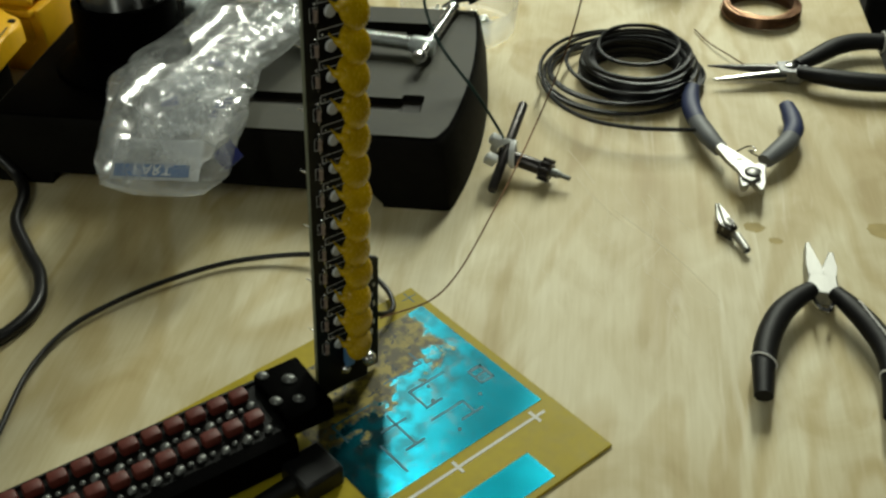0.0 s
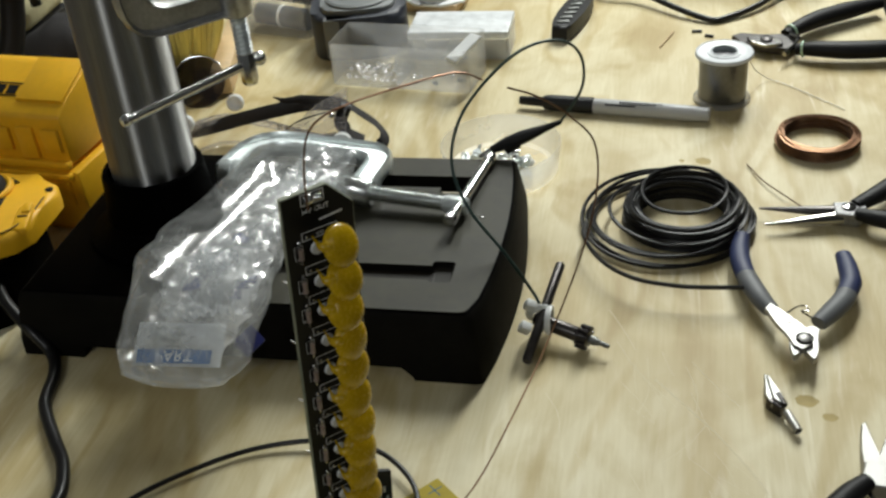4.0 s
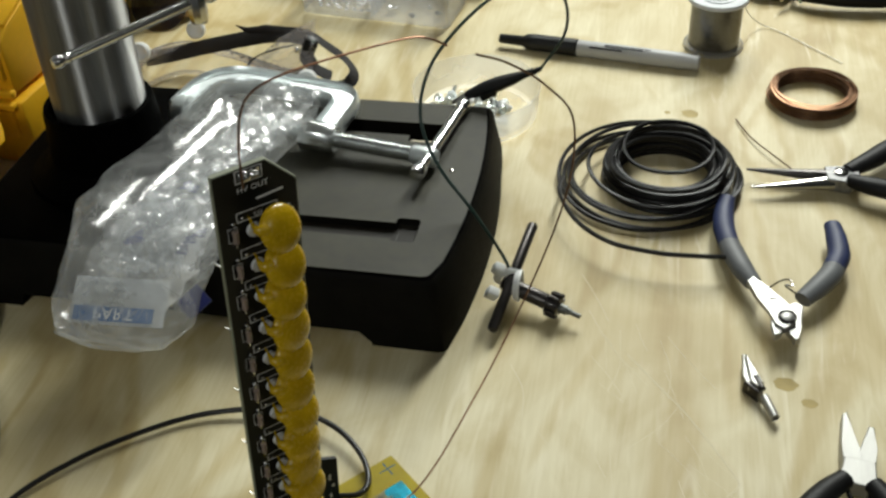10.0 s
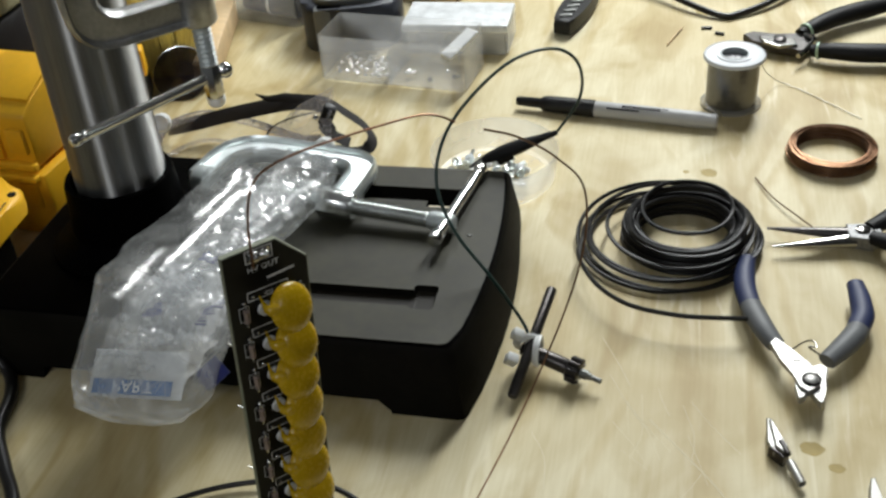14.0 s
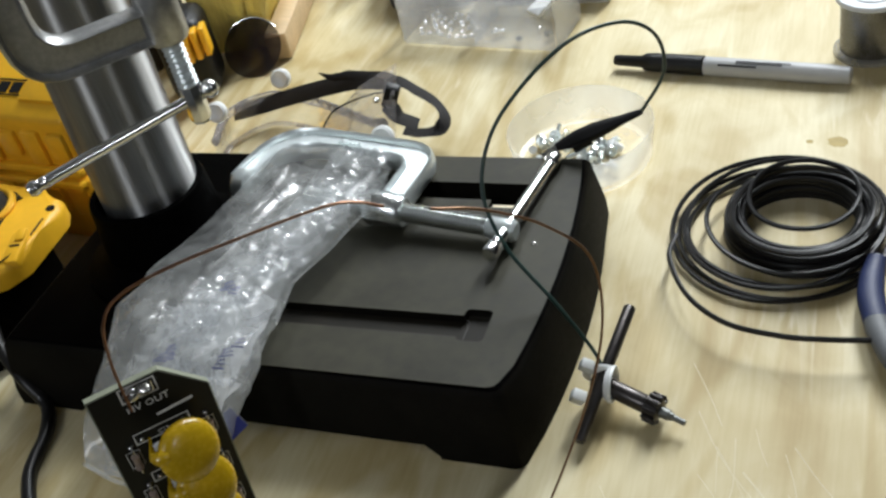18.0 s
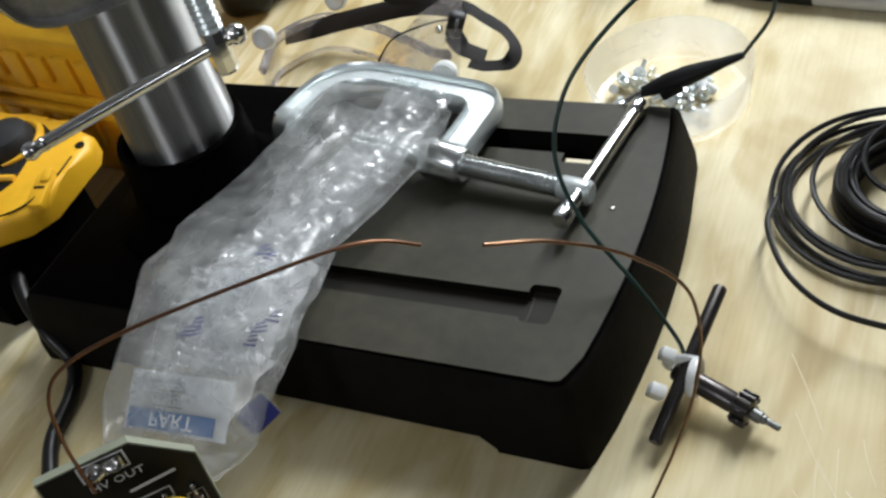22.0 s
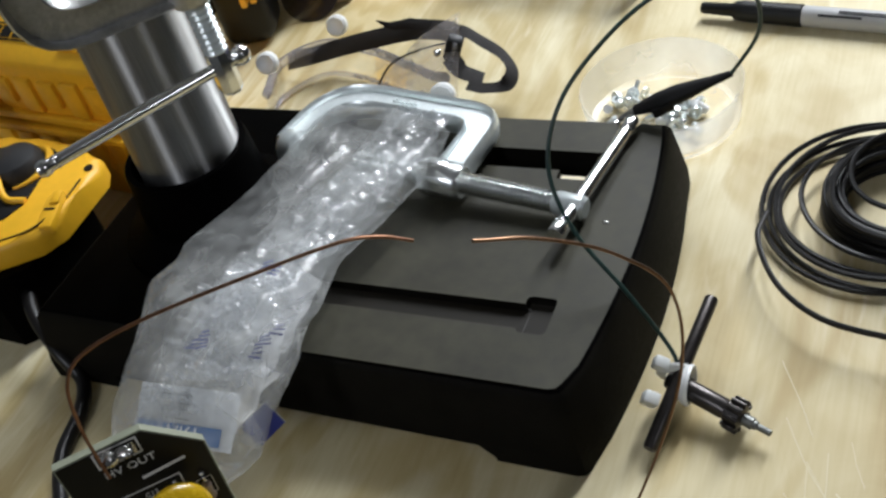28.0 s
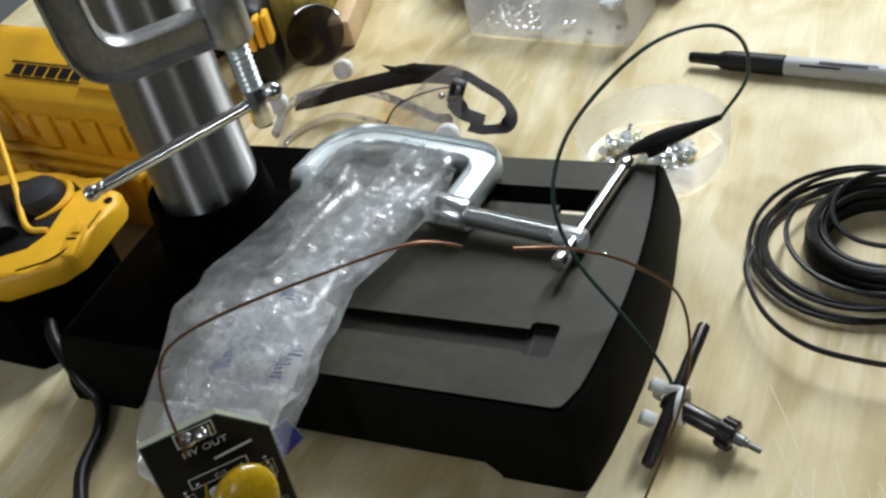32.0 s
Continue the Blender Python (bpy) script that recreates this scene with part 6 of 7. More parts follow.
while len(lying) < 38:
    x, y = random.uniform(0.004, 0.050), random.uniform(0.004, 0.037)
    if all((x - a) ** 2 + (y - b) ** 2 > 0.00485 ** 2 for a, b in lying):
        lying.append((x, y))
for x, y in lying:
    solid("steel_ball", ball(bmesh.new(), BN @ Vector((x, y, 0.0036)), 0.0022, seg=14), BRIGHT, "small shiny steel ball in the bin", "steel ball", "balls in the parts bin")
for x, y, r in ((0.062, 0.013, 0.0030), (0.066, 0.016, 0.0022), (0.090, 0.022, 0.0018)):
    solid("steel_ball", ball(bmesh.new(), BN @ Vector((x, y, 0.0014 + r)), r, seg=14), BRIGHT, "small shiny steel ball in the bin", "steel ball", "balls in the parts bin")
for x, y, t in ((0.081, 0.006, 40), (0.100, 0.014, -30)):
    m = BN @ Matrix.Translation((x, y, 0.0046)) @ pose(0, 0, 0, 70, 20, t)
    solid("loose_screw", lathe(bmesh.new(), [(0, -0.0030), (0.0009, -0.0030), (0.0009, 0.0016), (0.0020, 0.0016), (0.0020, 0.0028), (0.0010, 0.0034), (0, 0.0034)], m, 10, close=False), DULL_TIN, "small dull screw in the bin", "screw", "screws in the parts bin")
B2 = axes(P(-1.10, 0.66, 0), Vector((0.985, 0.16, 0)).normalized(), Vector((-0.16, 0.985, 0)).normalized(), Vector((0, 0, 1)))
lidbox = thing("closed_parts_box", B2 @ Vector((0.035, 0.02, 0)), "closed milky plastic parts box on the bench", "parts box")
tray(lidbox, B2, 0.078, 0.040, 0.019, FROST)
part("lid", block(bmesh.new(), (0.082, 0.044, 0.006), B2 @ Matrix.Translation((0.039, 0.020, 0.022)), 0.0012, 2), material("milky_lid", (0.72, 0.74, 0.75), 0.35, vary=0.28, scale=110), lidbox, "milky lid")

# ---- tape measure ----
TM = axes(P(-1.66, 0.95, 0), Vector((0.93, 0.36, 0)).normalized(), Vector((-0.36, 0.93, 0)).normalized(), Vector((0, 0, 1)))
tp = thing("tape_measure", TM.translation, "dark navy and grey tape measure on its side", "tape measure")
outline = [(0.040 * math.copysign(abs(math.cos(a)) ** 0.6, math.cos(a)), 0.037 * math.copysign(abs(math.sin(a)) ** 0.6, math.sin(a))) for a in (2 * math.pi * k / 40 for k in range(40))]
part("case", prism(bmesh.new(), outline, 0.0, 0.036, TM, 0.006, 0.0, 3), NAVY, tp, "navy rubber case")
part("side_plate", prism(bmesh.new(), [(x * 0.78, y * 0.78) for x, y in outline], 0.036, 0.040, TM, 0.002), GREY_PLASTIC, tp, "grey side plate")
part("grey_inlay", block(bmesh.new(), (0.024, 0.012, 0.034), TM @ Matrix.Translation((-0.016, -0.0305, 0.019)), 0.002), GREY_PLASTIC, tp)
part("round_boss", lathe(bmesh.new(), [(0.0275, 0.0395), (0.0270, 0.0415), (0.0245, 0.0425), (0.0235, 0.0412), (0.0, 0.0412)], TM, 36, close=False), GREY_PLASTIC, tp, "raised round boss")
part("belt_clip", block(bmesh.new(), (0.036, 0.016, 0.002), TM @ Matrix.Translation((0.004, 0.002, 0.0435)) @ pose(0, 0, 0, 0, -4, 0), 0.0008), DARK_STEEL, tp, "dark steel belt clip")
part("clip_print", block(bmesh.new(), (0.022, 0.006, 0.0002), TM @ Matrix.Translation((0.004, 0.002, 0.0448)) @ pose(0, 0, 0, 0, -4, 12)), ZINC, tp, smooth=False)
for k in range(5):
    part("grip_rib", block(bmesh.new(), (0.004, 0.003, 0.026), TM @ Matrix.Translation((0.034, -0.016 + 0.008 * k, 0.017)), 0.001), NAVY, tp)

# ---- clear tub with black rolls ----
T2 = axes(P(-2.78, 0.98, 0), Vector((0.98, -0.1, 0)).normalized(), Vector((0.1, 0.98, 0)).normalized(), Vector((0, 0, 1)))
tub = thing("clear_tub", T2 @ Vector((0.03, 0.03, 0)), "clear plastic tub with black taped rolls inside", "tub")
tray(tub, T2, 0.062, 0.060, 0.048, CLEAR)
part("rim", block(bmesh.new(), (0.014, 0.066, 0.003), T2 @ Matrix.Translation((0.062, 0.03, 0.050)), 0.0008), FROST, tub)
for k in range(2):
    roll = thing("black_roll", T2 @ Vector((0.03, 0.02, 0.002)), "black roll with a white band inside the tub", "roll", "rolls in the tub")
    a, b = T2 @ Vector((0.004, 0.016 + 0.022 * k, 0.013 + 0.014 * k)), T2 @ Vector((0.056, 0.014 + 0.022 * k, 0.012 + 0.014 * k))
    part("tube", tube(bmesh.new(), [a, b], 0.0095, 18), material("slate_plastic", (0.032, 0.035, 0.038), 0.5, vary=0.2), roll)
    part("band", lathe(bmesh.new(), [(0.0097, 0.024), (0.0098, 0.0252), (0.0097, 0.0264)], along(a, b), 18), SILK, roll, "white band")

# ---- bench brush ----
BR = P(-2.77, -0.20, 0)
brush = thing("bench_brush", BR, "bench brush with straw bristles and a pine block", "brush")
BQ = axes(BR, Vector((0.93, 0.36, 0)).normalized(), Vector((-0.36, 0.93, 0)).normalized(), Vector((0, 0, 1)))
part("block", block(bmesh.new(), (0.016, 0.12, 0.020), BQ @ Matrix.Translation((0.036, 0.045, 0.011)), 0.002), PINE, brush, "raw pine block")
bm = bmesh.new()
for k in range(2600):
    u, v = random.random(), random.random()
    a = BQ @ Vector((-0.014 + 0.036 * u, 0.004 + 0.045 * v, 0.003))
    b = BQ @ Vector((-0.022 + 0.062 * u + random.uniform(-0.003, 0.003), -0.010 + 0.075 * v, 0.070 + random.uniform(-0.004, 0.004)))
    tube(bm, [a, a.lerp(b, 0.5) + Vector((random.uniform(-0.001, 0.001), random.uniform(-0.001, 0.001), 0)), b], [0.0009, 0.0010, 0.0008], 3)
part("bristles", bm, BRISTLE, brush, "stiff straw bristles", kind="stuff")

# ---- white reel on card, orange cap, packets at the back ----
cardm = P(-1.29, 1.80, 0)
reel = thing("white_reel", cardm, "white plastic reel on a white card", "reel")
part("card", prism(bmesh.new(), [(0.030 * math.cos(a) * 1.05, 0.022 * math.sin(a) * 1.1) for a in (2 * math.pi * k / 8 + 0.4 for k in range(8))], 0.008, 0.010, Matrix.Translation(cardm)), PAPER, reel, "white card")
part("drum", lathe(bmesh.new(), [(0.012, 0.010), (0.0172, 0.010), (0.0172, 0.014), (0.016, 0.016), (0.016, 0.032), (0.0125, 0.033), (0.0115, 0.026), (0.0, 0.026)], Matrix.Translation(cardm), 32, close=False), material("ivory_plastic", (0.66, 0.66, 0.58), 0.45, vary=0.08), reel, "ivory drum")
part("foot", block(bmesh.new(), (0.050, 0.034, 0.008), Matrix.Translation(cardm + Vector((0, 0, 0.004))), 0.001), PINE, reel, "brown board under the card")
solid("orange_cap", tube(bmesh.new(), glide([P(-1.86, 1.92, 0.10), P(-1.74, 2.10, 0.22), P(-1.60, 2.26, 0.24), P(-1.5, 2.4, 0.12)], 14), [0.010] * 15, 12), ORANGE, "bright orange plastic clip on the bench", "clip")
foil = thing("foil_packet", P(-0.35, 2.4, 0), "shiny clear packet with a white label", "packet")
bm = sheet(bmesh.new(), -0.055, 0.050, -0.022, 0.03, 0.008, pose(-0.035, 0.236, 0.004, 0, 0, 8), 0.007, 30)
part("film", bm, film("shiny_packet_film", (0.75, 0.76, 0.76), 0.55, 0.10, 1.0, 90), foil)
part("label", sheet(bmesh.new(), 0.028, 0.052, -0.002, 0.022, 0.0165, pose(-0.035, 0.236, 0.004, 0, 0, 8), 0.001), PAPER, foil, "white printed label")
bm = bmesh.new()
for k in range(8):
    block(bm, (0.0008 + 0.0006 * (k % 3), 0.010, 0.0001), pose(-0.035, 0.236, 0.004, 0, 0, 8) @ Matrix.Translation((0.034 + 0.0018 * k, 0.010, 0.0185)))
part("print_bar", bm, BLACK, foil, "black printed bars", smooth=False)
solid("blue_case", block(bmesh.new(), (0.124, 0.09, 0.05), pose(0.132, 0.309, 0.0255, 0, 0, 4), 0.006, 3), DEEP_BLUE, "deep blue plastic case standing on the bench", "case")
chair = thing("dark_stool", Vector((0.385, 0.30, -0.77)), "dark navy padded stool standing beside the bench", "stool")
part("seat", block(bmesh.new(), (0.20, 0.30, 0.10), pose(0.385, 0.295, 0.0, 0, 0, 6), 0.02, 3), NAVY, chair, "navy padded seat")
for x, y in ((0.31, 0.18), (0.46, 0.19), (0.30, 0.41), (0.45, 0.42)):
    part("leg", tube(bmesh.new(), [Vector((x, y, -0.77)), Vector((x, y, -0.04))], 0.012, 10), BLACK, chair)

# ---- goggles ----
gg = thing("safety_goggles", P(-1.4, -1.1, 0), "clear safety goggles with a black strap, lying on the bench", "goggles")
arc = [P(-2.02, -1.42, 0.20), P(-2.11, -1.14, 0.21), P(-1.97, -0.88, 0.19), P(-1.66, -0.87, 0.17), P(-1.36, -0.96, 0.18), P(-1.10, -1.08, 0.22), P(-0.93, -1.18, 0.30)]
line = glide(arc, 40)
bm = bmesh.new()
prev = None
for i, p in enumerate(line):
    h = 0.5 + 0.5 * math.sin(math.pi * i / 40)
    col = [bm.verts.new(Vector((p.x, p.y, p.z * f + 0.001)) + Vector((0.0, -0.010 * (1 - f) * h, 0))) for f in (0.02, 0.25, 0.5, 0.75, 1.0)]
    if prev:
        for k in range(4):
            bm.faces.new((prev[k], prev[k + 1], col[k + 1], col[k]))
    prev = col
bmesh.ops.solidify(bm, geom=bm.faces[:], thickness=0.0012)
part("lens", bm, CLEAR, gg, "clear curved lens")
part("rim", tube(bmesh.new(), line, 0.0023, 10, flat=1.3, up=(0, 0, 1)), RIM, gg, "clear thick rim")
part("rim", tube(bmesh.new(), [Vector((p.x, p.y - 0.008, 0.0025)) for p in line], 0.0015, 8), RIM, gg, "clear thick rim")
for c in (P(-1.88, -0.82, 0.29), P(-1.945, -1.37, 0.40), P(-0.72, -1.49, 0.45)):
    part("vent_cap", lathe(bmesh.new(), [(0.0055, 0), (0.0062, 0.001), (0.0062, 0.005), (0.0050, 0.0062), (0.0035, 0.0052), (0, 0.0052)], Matrix.Translation(c) @ pose(0, 0, 0, 65, 0, 20), 20), WHITE_PLASTIC, gg, "milky vent cap")
part("buckle", block(bmesh.new(), (0.0085, 0.0060, 0.0170), Matrix.Translation(P(-0.895, -1.10, 0.43)) @ pose(0, 0, 0, 15, 25, 20), 0.0015), BLACK, gg, "black strap buckle")
part("buckle_bar", block(bmesh.new(), (0.0022, 0.0064, 0.0120), Matrix.Translation(P(-0.875, -1.125, 0.44)) @ pose(0, 0, 0, 15, 25, 20), 0.0006), RIM, gg, "clear buckle bar")
part("rivet", ball(bmesh.new(), P(-0.925, -1.20, 0.465), 0.0020), CHROME, gg, "bright rivet")
# the clear side lobe that carries the buckle
bm, n = bmesh.new(), 14
A, B, C, D = P(-1.40, -1.22, 0.20), P(-0.80, -1.34, 0.18), P(-0.885, -0.985, 0.575), P(-1.13, -1.06, 0.44)
grid = []
for j in range(n + 1):
    v = j / n
    grid.append([bm.verts.new(A.lerp(B, u) * (1 - v) + D.lerp(C, u) * v + Vector((0, -0.006, 0.003)) * math.sin(math.pi * u) * (1 - v * 0.6) + Vector((0, 0, 0.0012)) * noise.noise(Vector((u * 5, v * 5, 3)))) for u in (i / n for i in range(n + 1))])
for j in range(n):
    for i in range(n):
        bm.faces.new((grid[j][i], grid[j][i + 1], grid[j + 1][i + 1], grid[j + 1][i]))
bmesh.ops.solidify(bm, geom=bm.faces[:], thickness=0.0016)
part("side_lobe", bm, RIM, gg, "clear side lobe of the frame")


def strap(pts, half, owner, tilt=(0, 0, 1)):
    line = glide([P(*p) for p in pts], 36)
    bm = tube(bmesh.new(), line, half, 8, flat=0.09, up=tilt)
    return part("strap", bm, WEB, owner, "black woven strap")


strap(((-0.95, -0.98, 0.42), (-1.05, -0.93, 0.41), (-1.27, -0.91, 0.375), (-1.54, -0.92, 0.30), (-1.77, -0.93, 0.23), (-2.02, -0.95, 0.15), (-2.22, -0.98, 0.10)), 0.0056, gg, (0.1, -0.62, 0.78))
bm = tube(bmesh.new(), glide([P(-1.16, -0.90, 0.41), P(-1.30, -0.895, 0.405), P(-1.42, -0.91, 0.39), P(-1.52, -0.90, 0.405)], 12), [0.0030, 0.0032, 0.0030, 0.0028, 0.0032, 0.0028, 0.0024, 0.0026, 0.0020, 0.0016, 0.0012, 0.0007, 0.0003], 6, flat=0.2)
part("frayed_strap_edge", bm, WEB, gg, "frayed edge of the strap")
strap(((-0.922, -1.11, 0.38), (-0.866, -1.128, 0.32), (-0.815, -1.104, 0.27), (-0.77, -1.087, 0.24)), 0.0050, gg, (0.1, -0.2, 0.97))
strap(((-0.978, -0.93, 0.41), (-0.95, -0.885, 0.38), (-0.878, -0.877, 0.33), (-0.78, -0.861, 0.25), (-0.689, -0.925, 0.20), (-0.69, -1.008, 0.17), (-0.802, -1.041, 0.15), (-0.897, -1.059, 0.17)), 0.0042, gg, (0.75, 0.1, 0.65))
part("lens_edge", tube(bmesh.new(), glide([P(-1.25, -1.40, 0.30), P(-1.22, -1.22, 0.38), P(-1.05, -1.10, 0.42), P(-0.94, -1.06, 0.43)], 14), 0.0006, 6), RUBBER, gg, "dark thin edge cord")

# ---- yellow case and yellow tool ----
cs = thing("yellow_tool_case", P(-3.0, -1.5, 0), "yellow moulded plastic tool case with ribs", "tool case")
CM = axes(P(-2.24, -2.16, 0), Vector((0.99, 0.04, 0)).normalized(), Vector((-0.04, 0.99, 0)).normalized(), Vector((0, 0, 1)))


def moulded(prof, x0, x1, bevel):
    bm = bmesh.new()
    ends = [[bm.verts.new(CM @ Vector((x, y, z))) for y, z in prof] for x in (x0, x1)]
    for k in range(len(prof)):
        j = (k + 1) % len(prof)
        bm.faces.new((ends[0][k], ends[0][j], ends[1][j], ends[1][k]))
    bm.faces.new(ends[0])
    bm.faces.new(ends[1])
    bmesh.ops.bevel(bm, geom=bm.edges[:], offset=bevel, segments=2, affect="EDGES", profile=0.5)
    return bm


part("lid", moulded([(0.0, 0.048), (0.0, 0.082), (0.010, 0.088), (0.040, 0.100), (0.048, 0.100), (0.048, 0.048)], -0.17, -0.004, 0.0025), YELLOW, cs, "yellow moulded lid")
part("tray", moulded([(-0.002, 0.0), (-0.003, 0.045), (0.050, 0.045), (0.050, 0.0)], -0.172, 0.0, 0.0025), YELLOW, cs, "yellow moulded lower half")
for k in range(9):
    x = -0.013 - 0.0180 * k
    part("rib_block", block(bmesh.new(), (0.0125, 0.005, 0.016 + 0.006 * (k % 2)), CM @ Matrix.Translation((x, -0.0005, 0.066 - 0.002 * (k % 2))), 0.0014), YELLOW, cs)
    part("rib_block", block(bmesh.new(), (0.0125, 0.005, 0.018), CM @ Matrix.Translation((x, -0.0030, 0.0300)), 0.0014), YELLOW, cs)
part("lid_lip", block(bmesh.new(), (0.166, 0.0050, 0.0050), CM @ Matrix.Translation((-0.087, -0.0015, 0.0495)), 0.0012), YELLOW, cs, "yellow lip along the lid")
part("tray_lip", block(bmesh.new(), (0.168, 0.0050, 0.0045), CM @ Matrix.Translation((-0.087, -0.0045, 0.0430)), 0.0012), YELLOW, cs, "yellow lip along the tray")
sl = math.degrees(math.atan2(0.012, 0.030))
part("top_facet", block(bmesh.new(), (0.034, 0.036, 0.003), CM @ Matrix.Translation((-0.022, 0.0255, 0.0947)) @ pose(0, 0, 0, sl, 0, 0), 0.001), YELLOW, cs)
bm = bmesh.new()
for k in range(6):
    block(bm, (0.0074, 0.0070, 0.0004), CM @ Matrix.Translation((-0.0455 - 0.0094 * k, 0.0165, 0.0912)) @ pose(0, 0, 0, sl, 0, 0) @ pose(0, 0, 0, 0, 0, 0))
for y in (0.0120, 0.0212):
    block(bm, (0.062, 0.0009, 0.0004), CM @ Matrix.Translation((-0.069, y, 0.0912 + (y - 0.0165) * 0.4)) @ pose(0, 0, 0, sl, 0, 0))
part("print_bar", bm, BLACK, cs, "black printed bars", smooth=False)

tl = thing("yellow_power_tool", P(-2.5, -2.75, 0), "yellow and black power tool lying beside the drill base", "power tool")
outline = [(-3.25, -2.62), (-3.05, -2.50), (-2.86, -2.445), (-2.70, -2.38), (-2.51, -2.375), (-2.37, -2.45), (-2.19, -2.43), (-2.12, -2.51), (-2.085, -2.70), (-2.05, -2.88), (-2.09, -3.01), (-2.19, -3.11), (-2.30, -3.21), (-2.65, -3.28), (-3.10, -3.24), (-3.35, -3.0)]
part("body", prism(bmesh.new(), [(x * 0.1, y * 0.1) for x, y in outline], 0.0415, 0.0550, Matrix(), 0.0062, 0.0, 5), YELLOW, tl, "yellow tool housing")
under = [(-3.30, -2.70), (-2.50, -2.52), (-2.22, -2.60), (-2.13, -2.85), (-2.11, -3.10), (-2.25, -3.27), (-2.65, -3.31), (-3.20, -3.20)]
part("under_body", prism(bmesh.new(), [(x * 0.1, y * 0.1) for x, y in under], 0.0, 0.0415, Matrix(), 0.0, 0.0, 2), IRON, tl, "black lower housing")
well = [(-3.22, -2.78), (-2.94, -2.61), (-2.79, -2.51), (-2.63, -2.46), (-2.49, -2.465), (-2.40, -2.50), (-2.45, -2.57), (-2.385, -2.65), (-2.35, -2.74), (-2.31, -2.85), (-2.33, -2.97), (-2.43, -3.06), (-2.70, -3.12), (-3.05, -3.10)]
part("black_cover", prism(bmesh.new(), [(x * 0.1, y * 0.1) for x, y in well], 0.0540, 0.0558, Matrix(), 0.0007), BLACK, tl, "black inset cover")
TQ = Matrix.Translation(P(-2.565, -2.655, 0.55))
part("black_dome", lathe(bmesh.new(), [(0.0150, 0.0006), (0.0146, 0.0050), (0.0125, 0.0085), (0.0070, 0.0105), (0.0, 0.0110)], TQ, 36, close=False), material("charcoal_rubber", (0.017, 0.017, 0.018), 0.55, vary=0.25, scale=90, bump=0.15, bump_scale=900, spec=0.35), tl, "charcoal domed cap")
part("cap_collar", tube(bmesh.new(), [TQ @ Vector((0.0172 * math.cos(a), 0.0172 * math.sin(a), 0.0014)) for a in (radians(-50 + 190 * k / 24) for k in range(25))], [0.0006 + 0.0016 * math.sin(math.pi * k / 24) for k in range(25)], 8), YELLOW, tl, "yellow collar round the cap")
part("latch", block(bmesh.new(), (0.020, 0.0090, 0.0060), Matrix.Translation(P(-2.115, -2.85, 0.535)) @ pose(0, 0, 0, 0, 10, -70), 0.0012), YELLOW, tl, "yellow latch block")
part("latch_rib", block(bmesh.new(), (0.0075, 0.0050, 0.0050), Matrix.Translation(P(-2.125, -2.78, 0.565)) @ pose(0, 0, 0, 0, 10, -70), 0.0008), YELLOW, tl)
part("latch_groove", block(bmesh.new(), (0.0012, 0.0055, 0.0004), Matrix.Translation(P(-2.115, -2.85, 0.5665)) @ pose(0, 0, 0, 0, 10, -70)), BLACK, tl)
part("seam_line", tube(bmesh.new(), glide([P(-2.14, -2.62, 0.552), P(-2.10, -2.80, 0.552), P(-2.12, -2.98, 0.552), P(-2.25, -3.12, 0.552)], 20), 0.0005, 6), BLACK, tl, "dark seam in the housing")
part("screw_hole", lathe(bmesh.new(), [(0.0024, 0.0548), (0.0024, 0.0554), (0.0015, 0.0554)], Matrix.Translation(P(-2.165, -2.535, 0)), 14), RUBBER, tl, "dark screw hole")
part("handle", tube(bmesh.new(), glide([P(-3.32, -2.19, 0.95), P(-2.96, -2.46, 0.76), P(-2.66, -2.68, 0.665), P(-2.43, -2.86, 0.585), P(-2.31, -2.835, 0.56)], 26), 0.0017, 10), YELLOW, tl, "yellow handle edge")
part("handle_grip", tube(bmesh.new(), glide([P(-3.45, -2.36, 0.88), P(-3.05, -2.62, 0.73), P(-2.75, -2.83, 0.63), P(-2.50, -2.97, 0.57)], 20), [0.0085] * 21, 14), BLACK, tl, "black grip insert")

# ---- things against the left wall ----
solid("black_hose", tube(bmesh.new(), glide([P(-3.35, -1.0, 2.6), P(-3.3, -1.06, 1.7), P(-3.3, -1.12, 1.24), P(-3.3, -1.17, 1.05), P(-3.3, -1.27, 0.86), P(-3.32, -1.40, 0.69), P(-3.4, -1.45, 0.50), P(-3.5, -1.40, 0.10)], 40), 0.0085, 12), RUBBER, "thick black hose hanging behind the case", "hose")
lump = thing("black_bag", P(-3.6, -0.35, 0), "soft black bag behind the drill press", "bag")
bm = ball(bmesh.new(), P(-3.62, -0.30, 0.24), 0.042, (1.0, 1.1, 0.95), 32)
for v in bm.verts:
    v.co += (v.co - P(-3.62, -0.30, 0.24)).normalized() * 0.004 * noise.noise(v.co * 70)
    v.co.z = max(v.co.z, 0.0)
part("body", bm, WEB, lump)
solid("box_under_foam", block(bmesh.new(), (0.05, 0.075, 0.046), pose(-0.43, 0.0, 0.023, 0, 0, 12), 0.004, 2), BLACK, "black box under the foam block", "box")
bm = block(bmesh.new(), (0.045, 0.072, 0.026), pose(-0.43, 0.0, 0.0590, 0, 0, 12), 0.007, 3)
bmesh.ops.subdivide_edges(bm, edges=bm.edges[:], cuts=3, use_grid_fill=True)
for v in bm.verts:
    v.co += Vector((noise.noise(v.co * 90), noise.noise(v.co * 90 + Vector((5, 0, 0))), 0.5 * noise.noise(v.co * 90 + Vector((0, 7, 0))))) * 0.002
solid("foam_block", bm, FOAM, "straw-coloured foam block on a black box", "foam block")
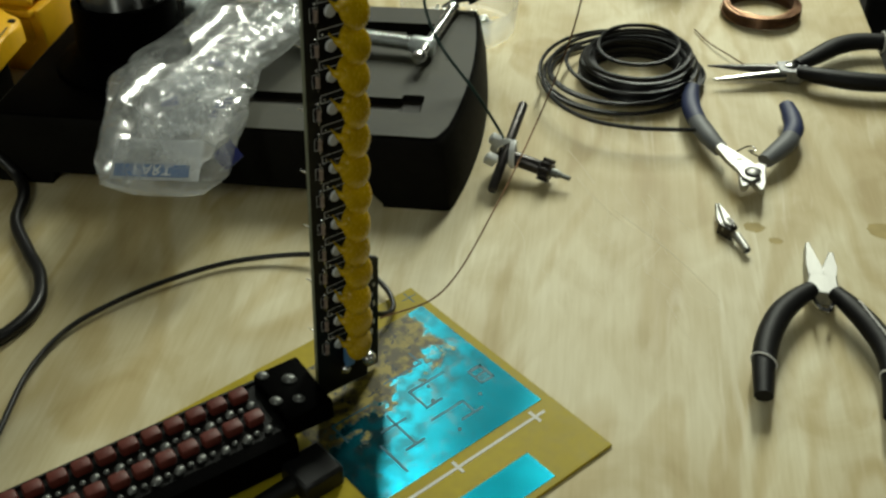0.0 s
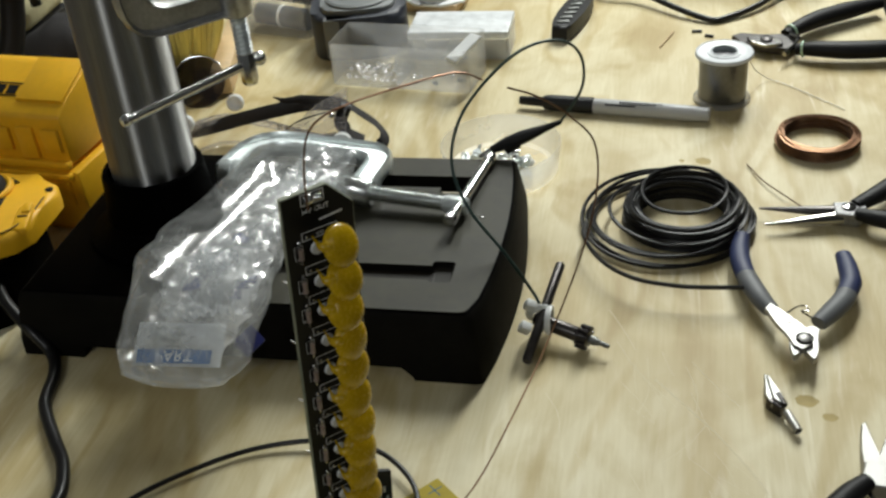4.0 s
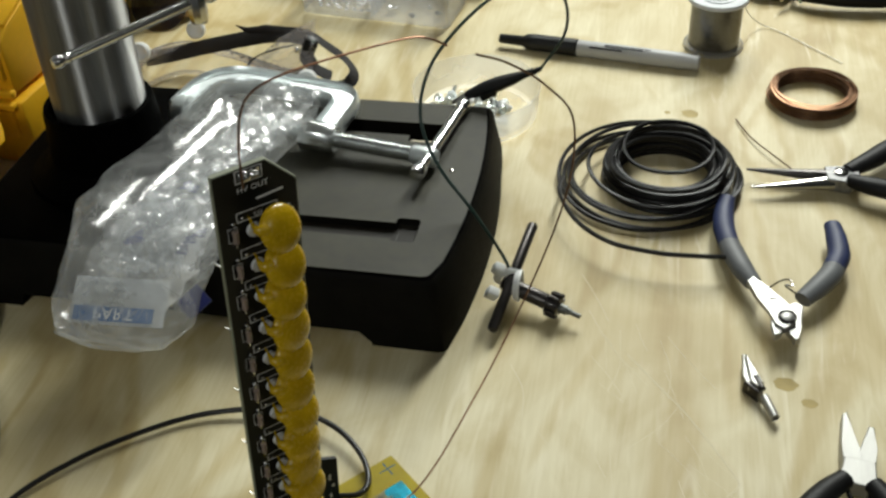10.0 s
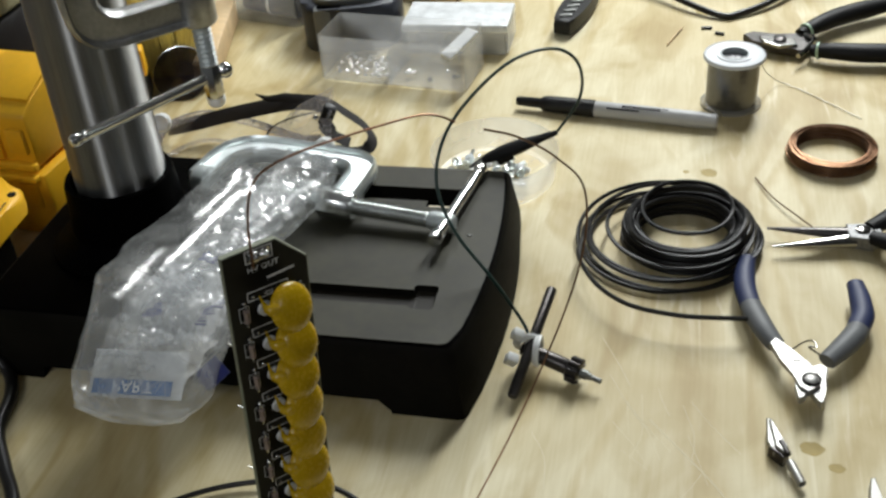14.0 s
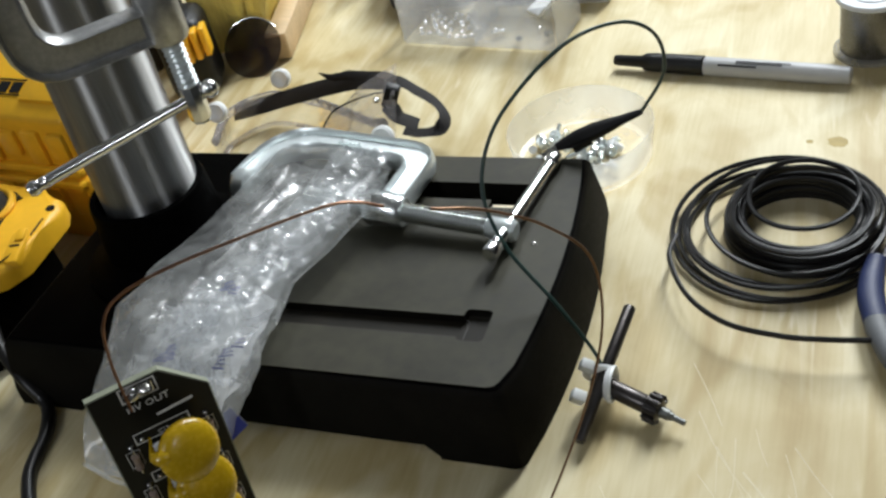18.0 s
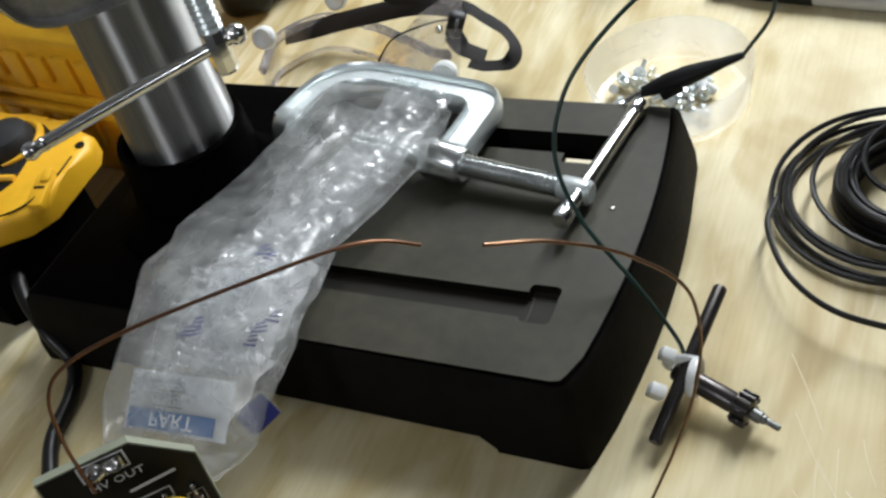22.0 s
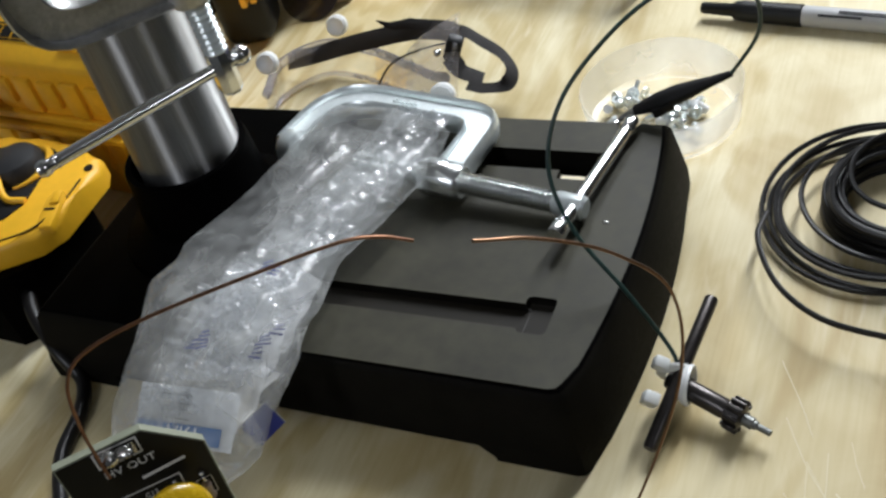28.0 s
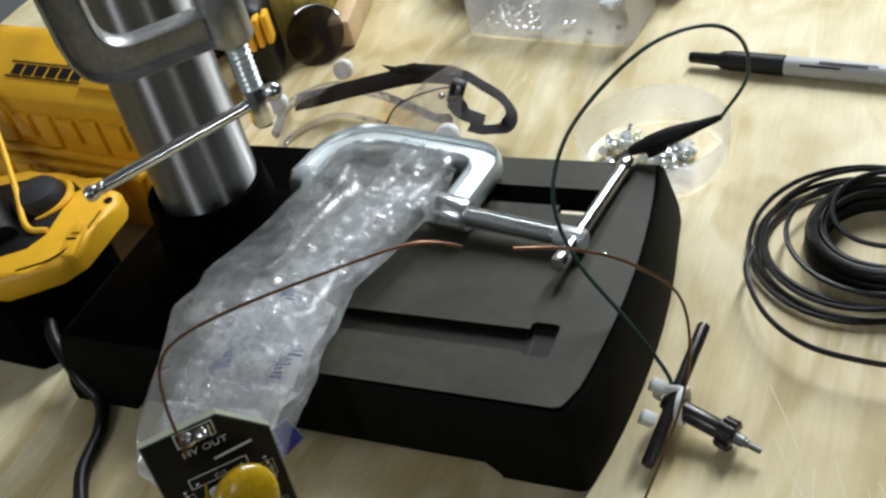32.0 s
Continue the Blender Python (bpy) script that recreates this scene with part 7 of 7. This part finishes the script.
for k, (x, y, z) in enumerate(((-0.47, -0.040, 0.112), (-0.37, -0.048, 0.080), (-0.50, 0.03, 0.12))):
    solid("wall_cord", tube(bmesh.new(), glide([Vector((x - 0.012, y, 1.74)), Vector((x - 0.01, y, 0.4)), Vector((x, y, z))], 14), 0.0042, 10), RUBBER, "black cord hanging in front of the wall", "cord", "cords by the wall")
bt = thing("black_yellow_tool", P(-2.78, -0.62, 0), "black hand tool with yellow stripes behind the column", "hand tool")
part("body", block(bmesh.new(), (0.034, 0.040, 0.058), pose(-0.278, -0.062, 0.030, 0, 0, 30), 0.01, 3), BLACK, bt)
for k in range(3):
    part("stripe", block(bmesh.new(), (0.004, 0.012, 0.020), pose(-0.2605 + 0.003 * k, -0.078 + 0.0055 * k, 0.044, 0, 0, 30), 0.001), YELLOW, bt, "yellow stripe")
rings = thing("spare_lens", P(-2.6, -0.25, 0), "grey-tinted round lens leaning behind the column", "lens")
LM = Matrix.Translation(P(-2.52, -0.30, 0.150)) @ pose(0, 0, 0, 48, 0, 20)
part("glass", lathe(bmesh.new(), [(0, 0.0), (0.0205, 0.0), (0.021, 0.0008), (0.0205, 0.0016), (0, 0.0016)], LM, 40, close=False), film("tinted_lens_glass", (0.045, 0.036, 0.040), 0.55, 0.06), rings)
part("rim", tube(bmesh.new(), [LM @ Vector((0.021 * math.cos(a), 0.021 * math.sin(a), 0.0008)) for a in (math.pi * (0.2 + 0.6 * k / 24) for k in range(25))], 0.0008, 6), CHROME, rings, "bright rim")

# ---- marks on the bench ----
marks = bmesh.new()
for pts, wd in ((((1.489, -2.755), (1.66, -2.91), (1.833, -3.069), (2.066, -3.334), (2.085, -3.40), (2.05, -3.46)), 0.00030), (((1.144, -2.242), (1.27, -2.42), (1.35, -2.55)), 0.00016), (((1.62, -2.62), (1.70, -2.80), (1.72, -2.98)), 0.00014), (((1.36, -2.66), (1.50, -2.84), (1.58, -2.99)), 0.00012), (((1.42, -2.60), (1.47, -2.85), (1.45, -3.02)), 0.00014), (((1.24, -2.50), (1.40, -2.72), (1.62, -2.93)), 0.00014), (((0.98, -2.98), (1.08, -3.12), (1.13, -3.30)), 0.00016), (((1.78, -3.0), (1.72, -3.16), (1.60, -3.34)), 0.00012)):
    tube(marks, glide([P(x, y, 0.0002) for x, y in pts], 24), wd, 6, flat=0.12, up=(0, 0, 1))
for k in range(14):
    x, y = random.uniform(1.15, 1.95), random.uniform(-3.45, -2.35)
    a, l = random.uniform(-1.35, -0.55), random.uniform(0.10, 0.42)
    dx, dy = math.cos(a) * l, math.sin(a) * l
    b = random.uniform(-0.06, 0.06)
    tube(marks, glide([P(x, y, 0.0002), P(x + dx * 0.5 - dy * b, y + dy * 0.5 + dx * b, 0.0002), P(x + dx, y + dy, 0.0002)], 10), random.uniform(0.00008, 0.00015), 6, flat=0.12, up=(0, 0, 1))
solid("bench_scratches", marks, SCRATCH, "pale scratches in the bench top", "scratches", kind="stuff")
for x, y, r in ((2.212, -2.735, 0.052), (2.325, -2.825, 0.034), (1.27, -0.56, 0.02), (1.41, -0.54, 0.055), (2.85, -2.60, 0.08), (1.0, 1.85, 0.08)):
    bm = bmesh.new()
    prism(bm, [(x * 0.1 + 0.1 * r * math.cos(a) * (1 + 0.25 * noise.noise(Vector((math.cos(a) * 2, math.sin(a) * 2, x)))), y * 0.1 + 0.1 * r * 0.8 * math.sin(a) * (1 + 0.25 * noise.noise(Vector((math.cos(a) * 2, math.sin(a) * 2, y))))) for a in (2 * math.pi * k / 22 for k in range(22))], 0.0, 0.00003)
    solid("stain", bm, STAIN, "small brown stain on the bench", "stain", "stains on the bench", smooth=False)

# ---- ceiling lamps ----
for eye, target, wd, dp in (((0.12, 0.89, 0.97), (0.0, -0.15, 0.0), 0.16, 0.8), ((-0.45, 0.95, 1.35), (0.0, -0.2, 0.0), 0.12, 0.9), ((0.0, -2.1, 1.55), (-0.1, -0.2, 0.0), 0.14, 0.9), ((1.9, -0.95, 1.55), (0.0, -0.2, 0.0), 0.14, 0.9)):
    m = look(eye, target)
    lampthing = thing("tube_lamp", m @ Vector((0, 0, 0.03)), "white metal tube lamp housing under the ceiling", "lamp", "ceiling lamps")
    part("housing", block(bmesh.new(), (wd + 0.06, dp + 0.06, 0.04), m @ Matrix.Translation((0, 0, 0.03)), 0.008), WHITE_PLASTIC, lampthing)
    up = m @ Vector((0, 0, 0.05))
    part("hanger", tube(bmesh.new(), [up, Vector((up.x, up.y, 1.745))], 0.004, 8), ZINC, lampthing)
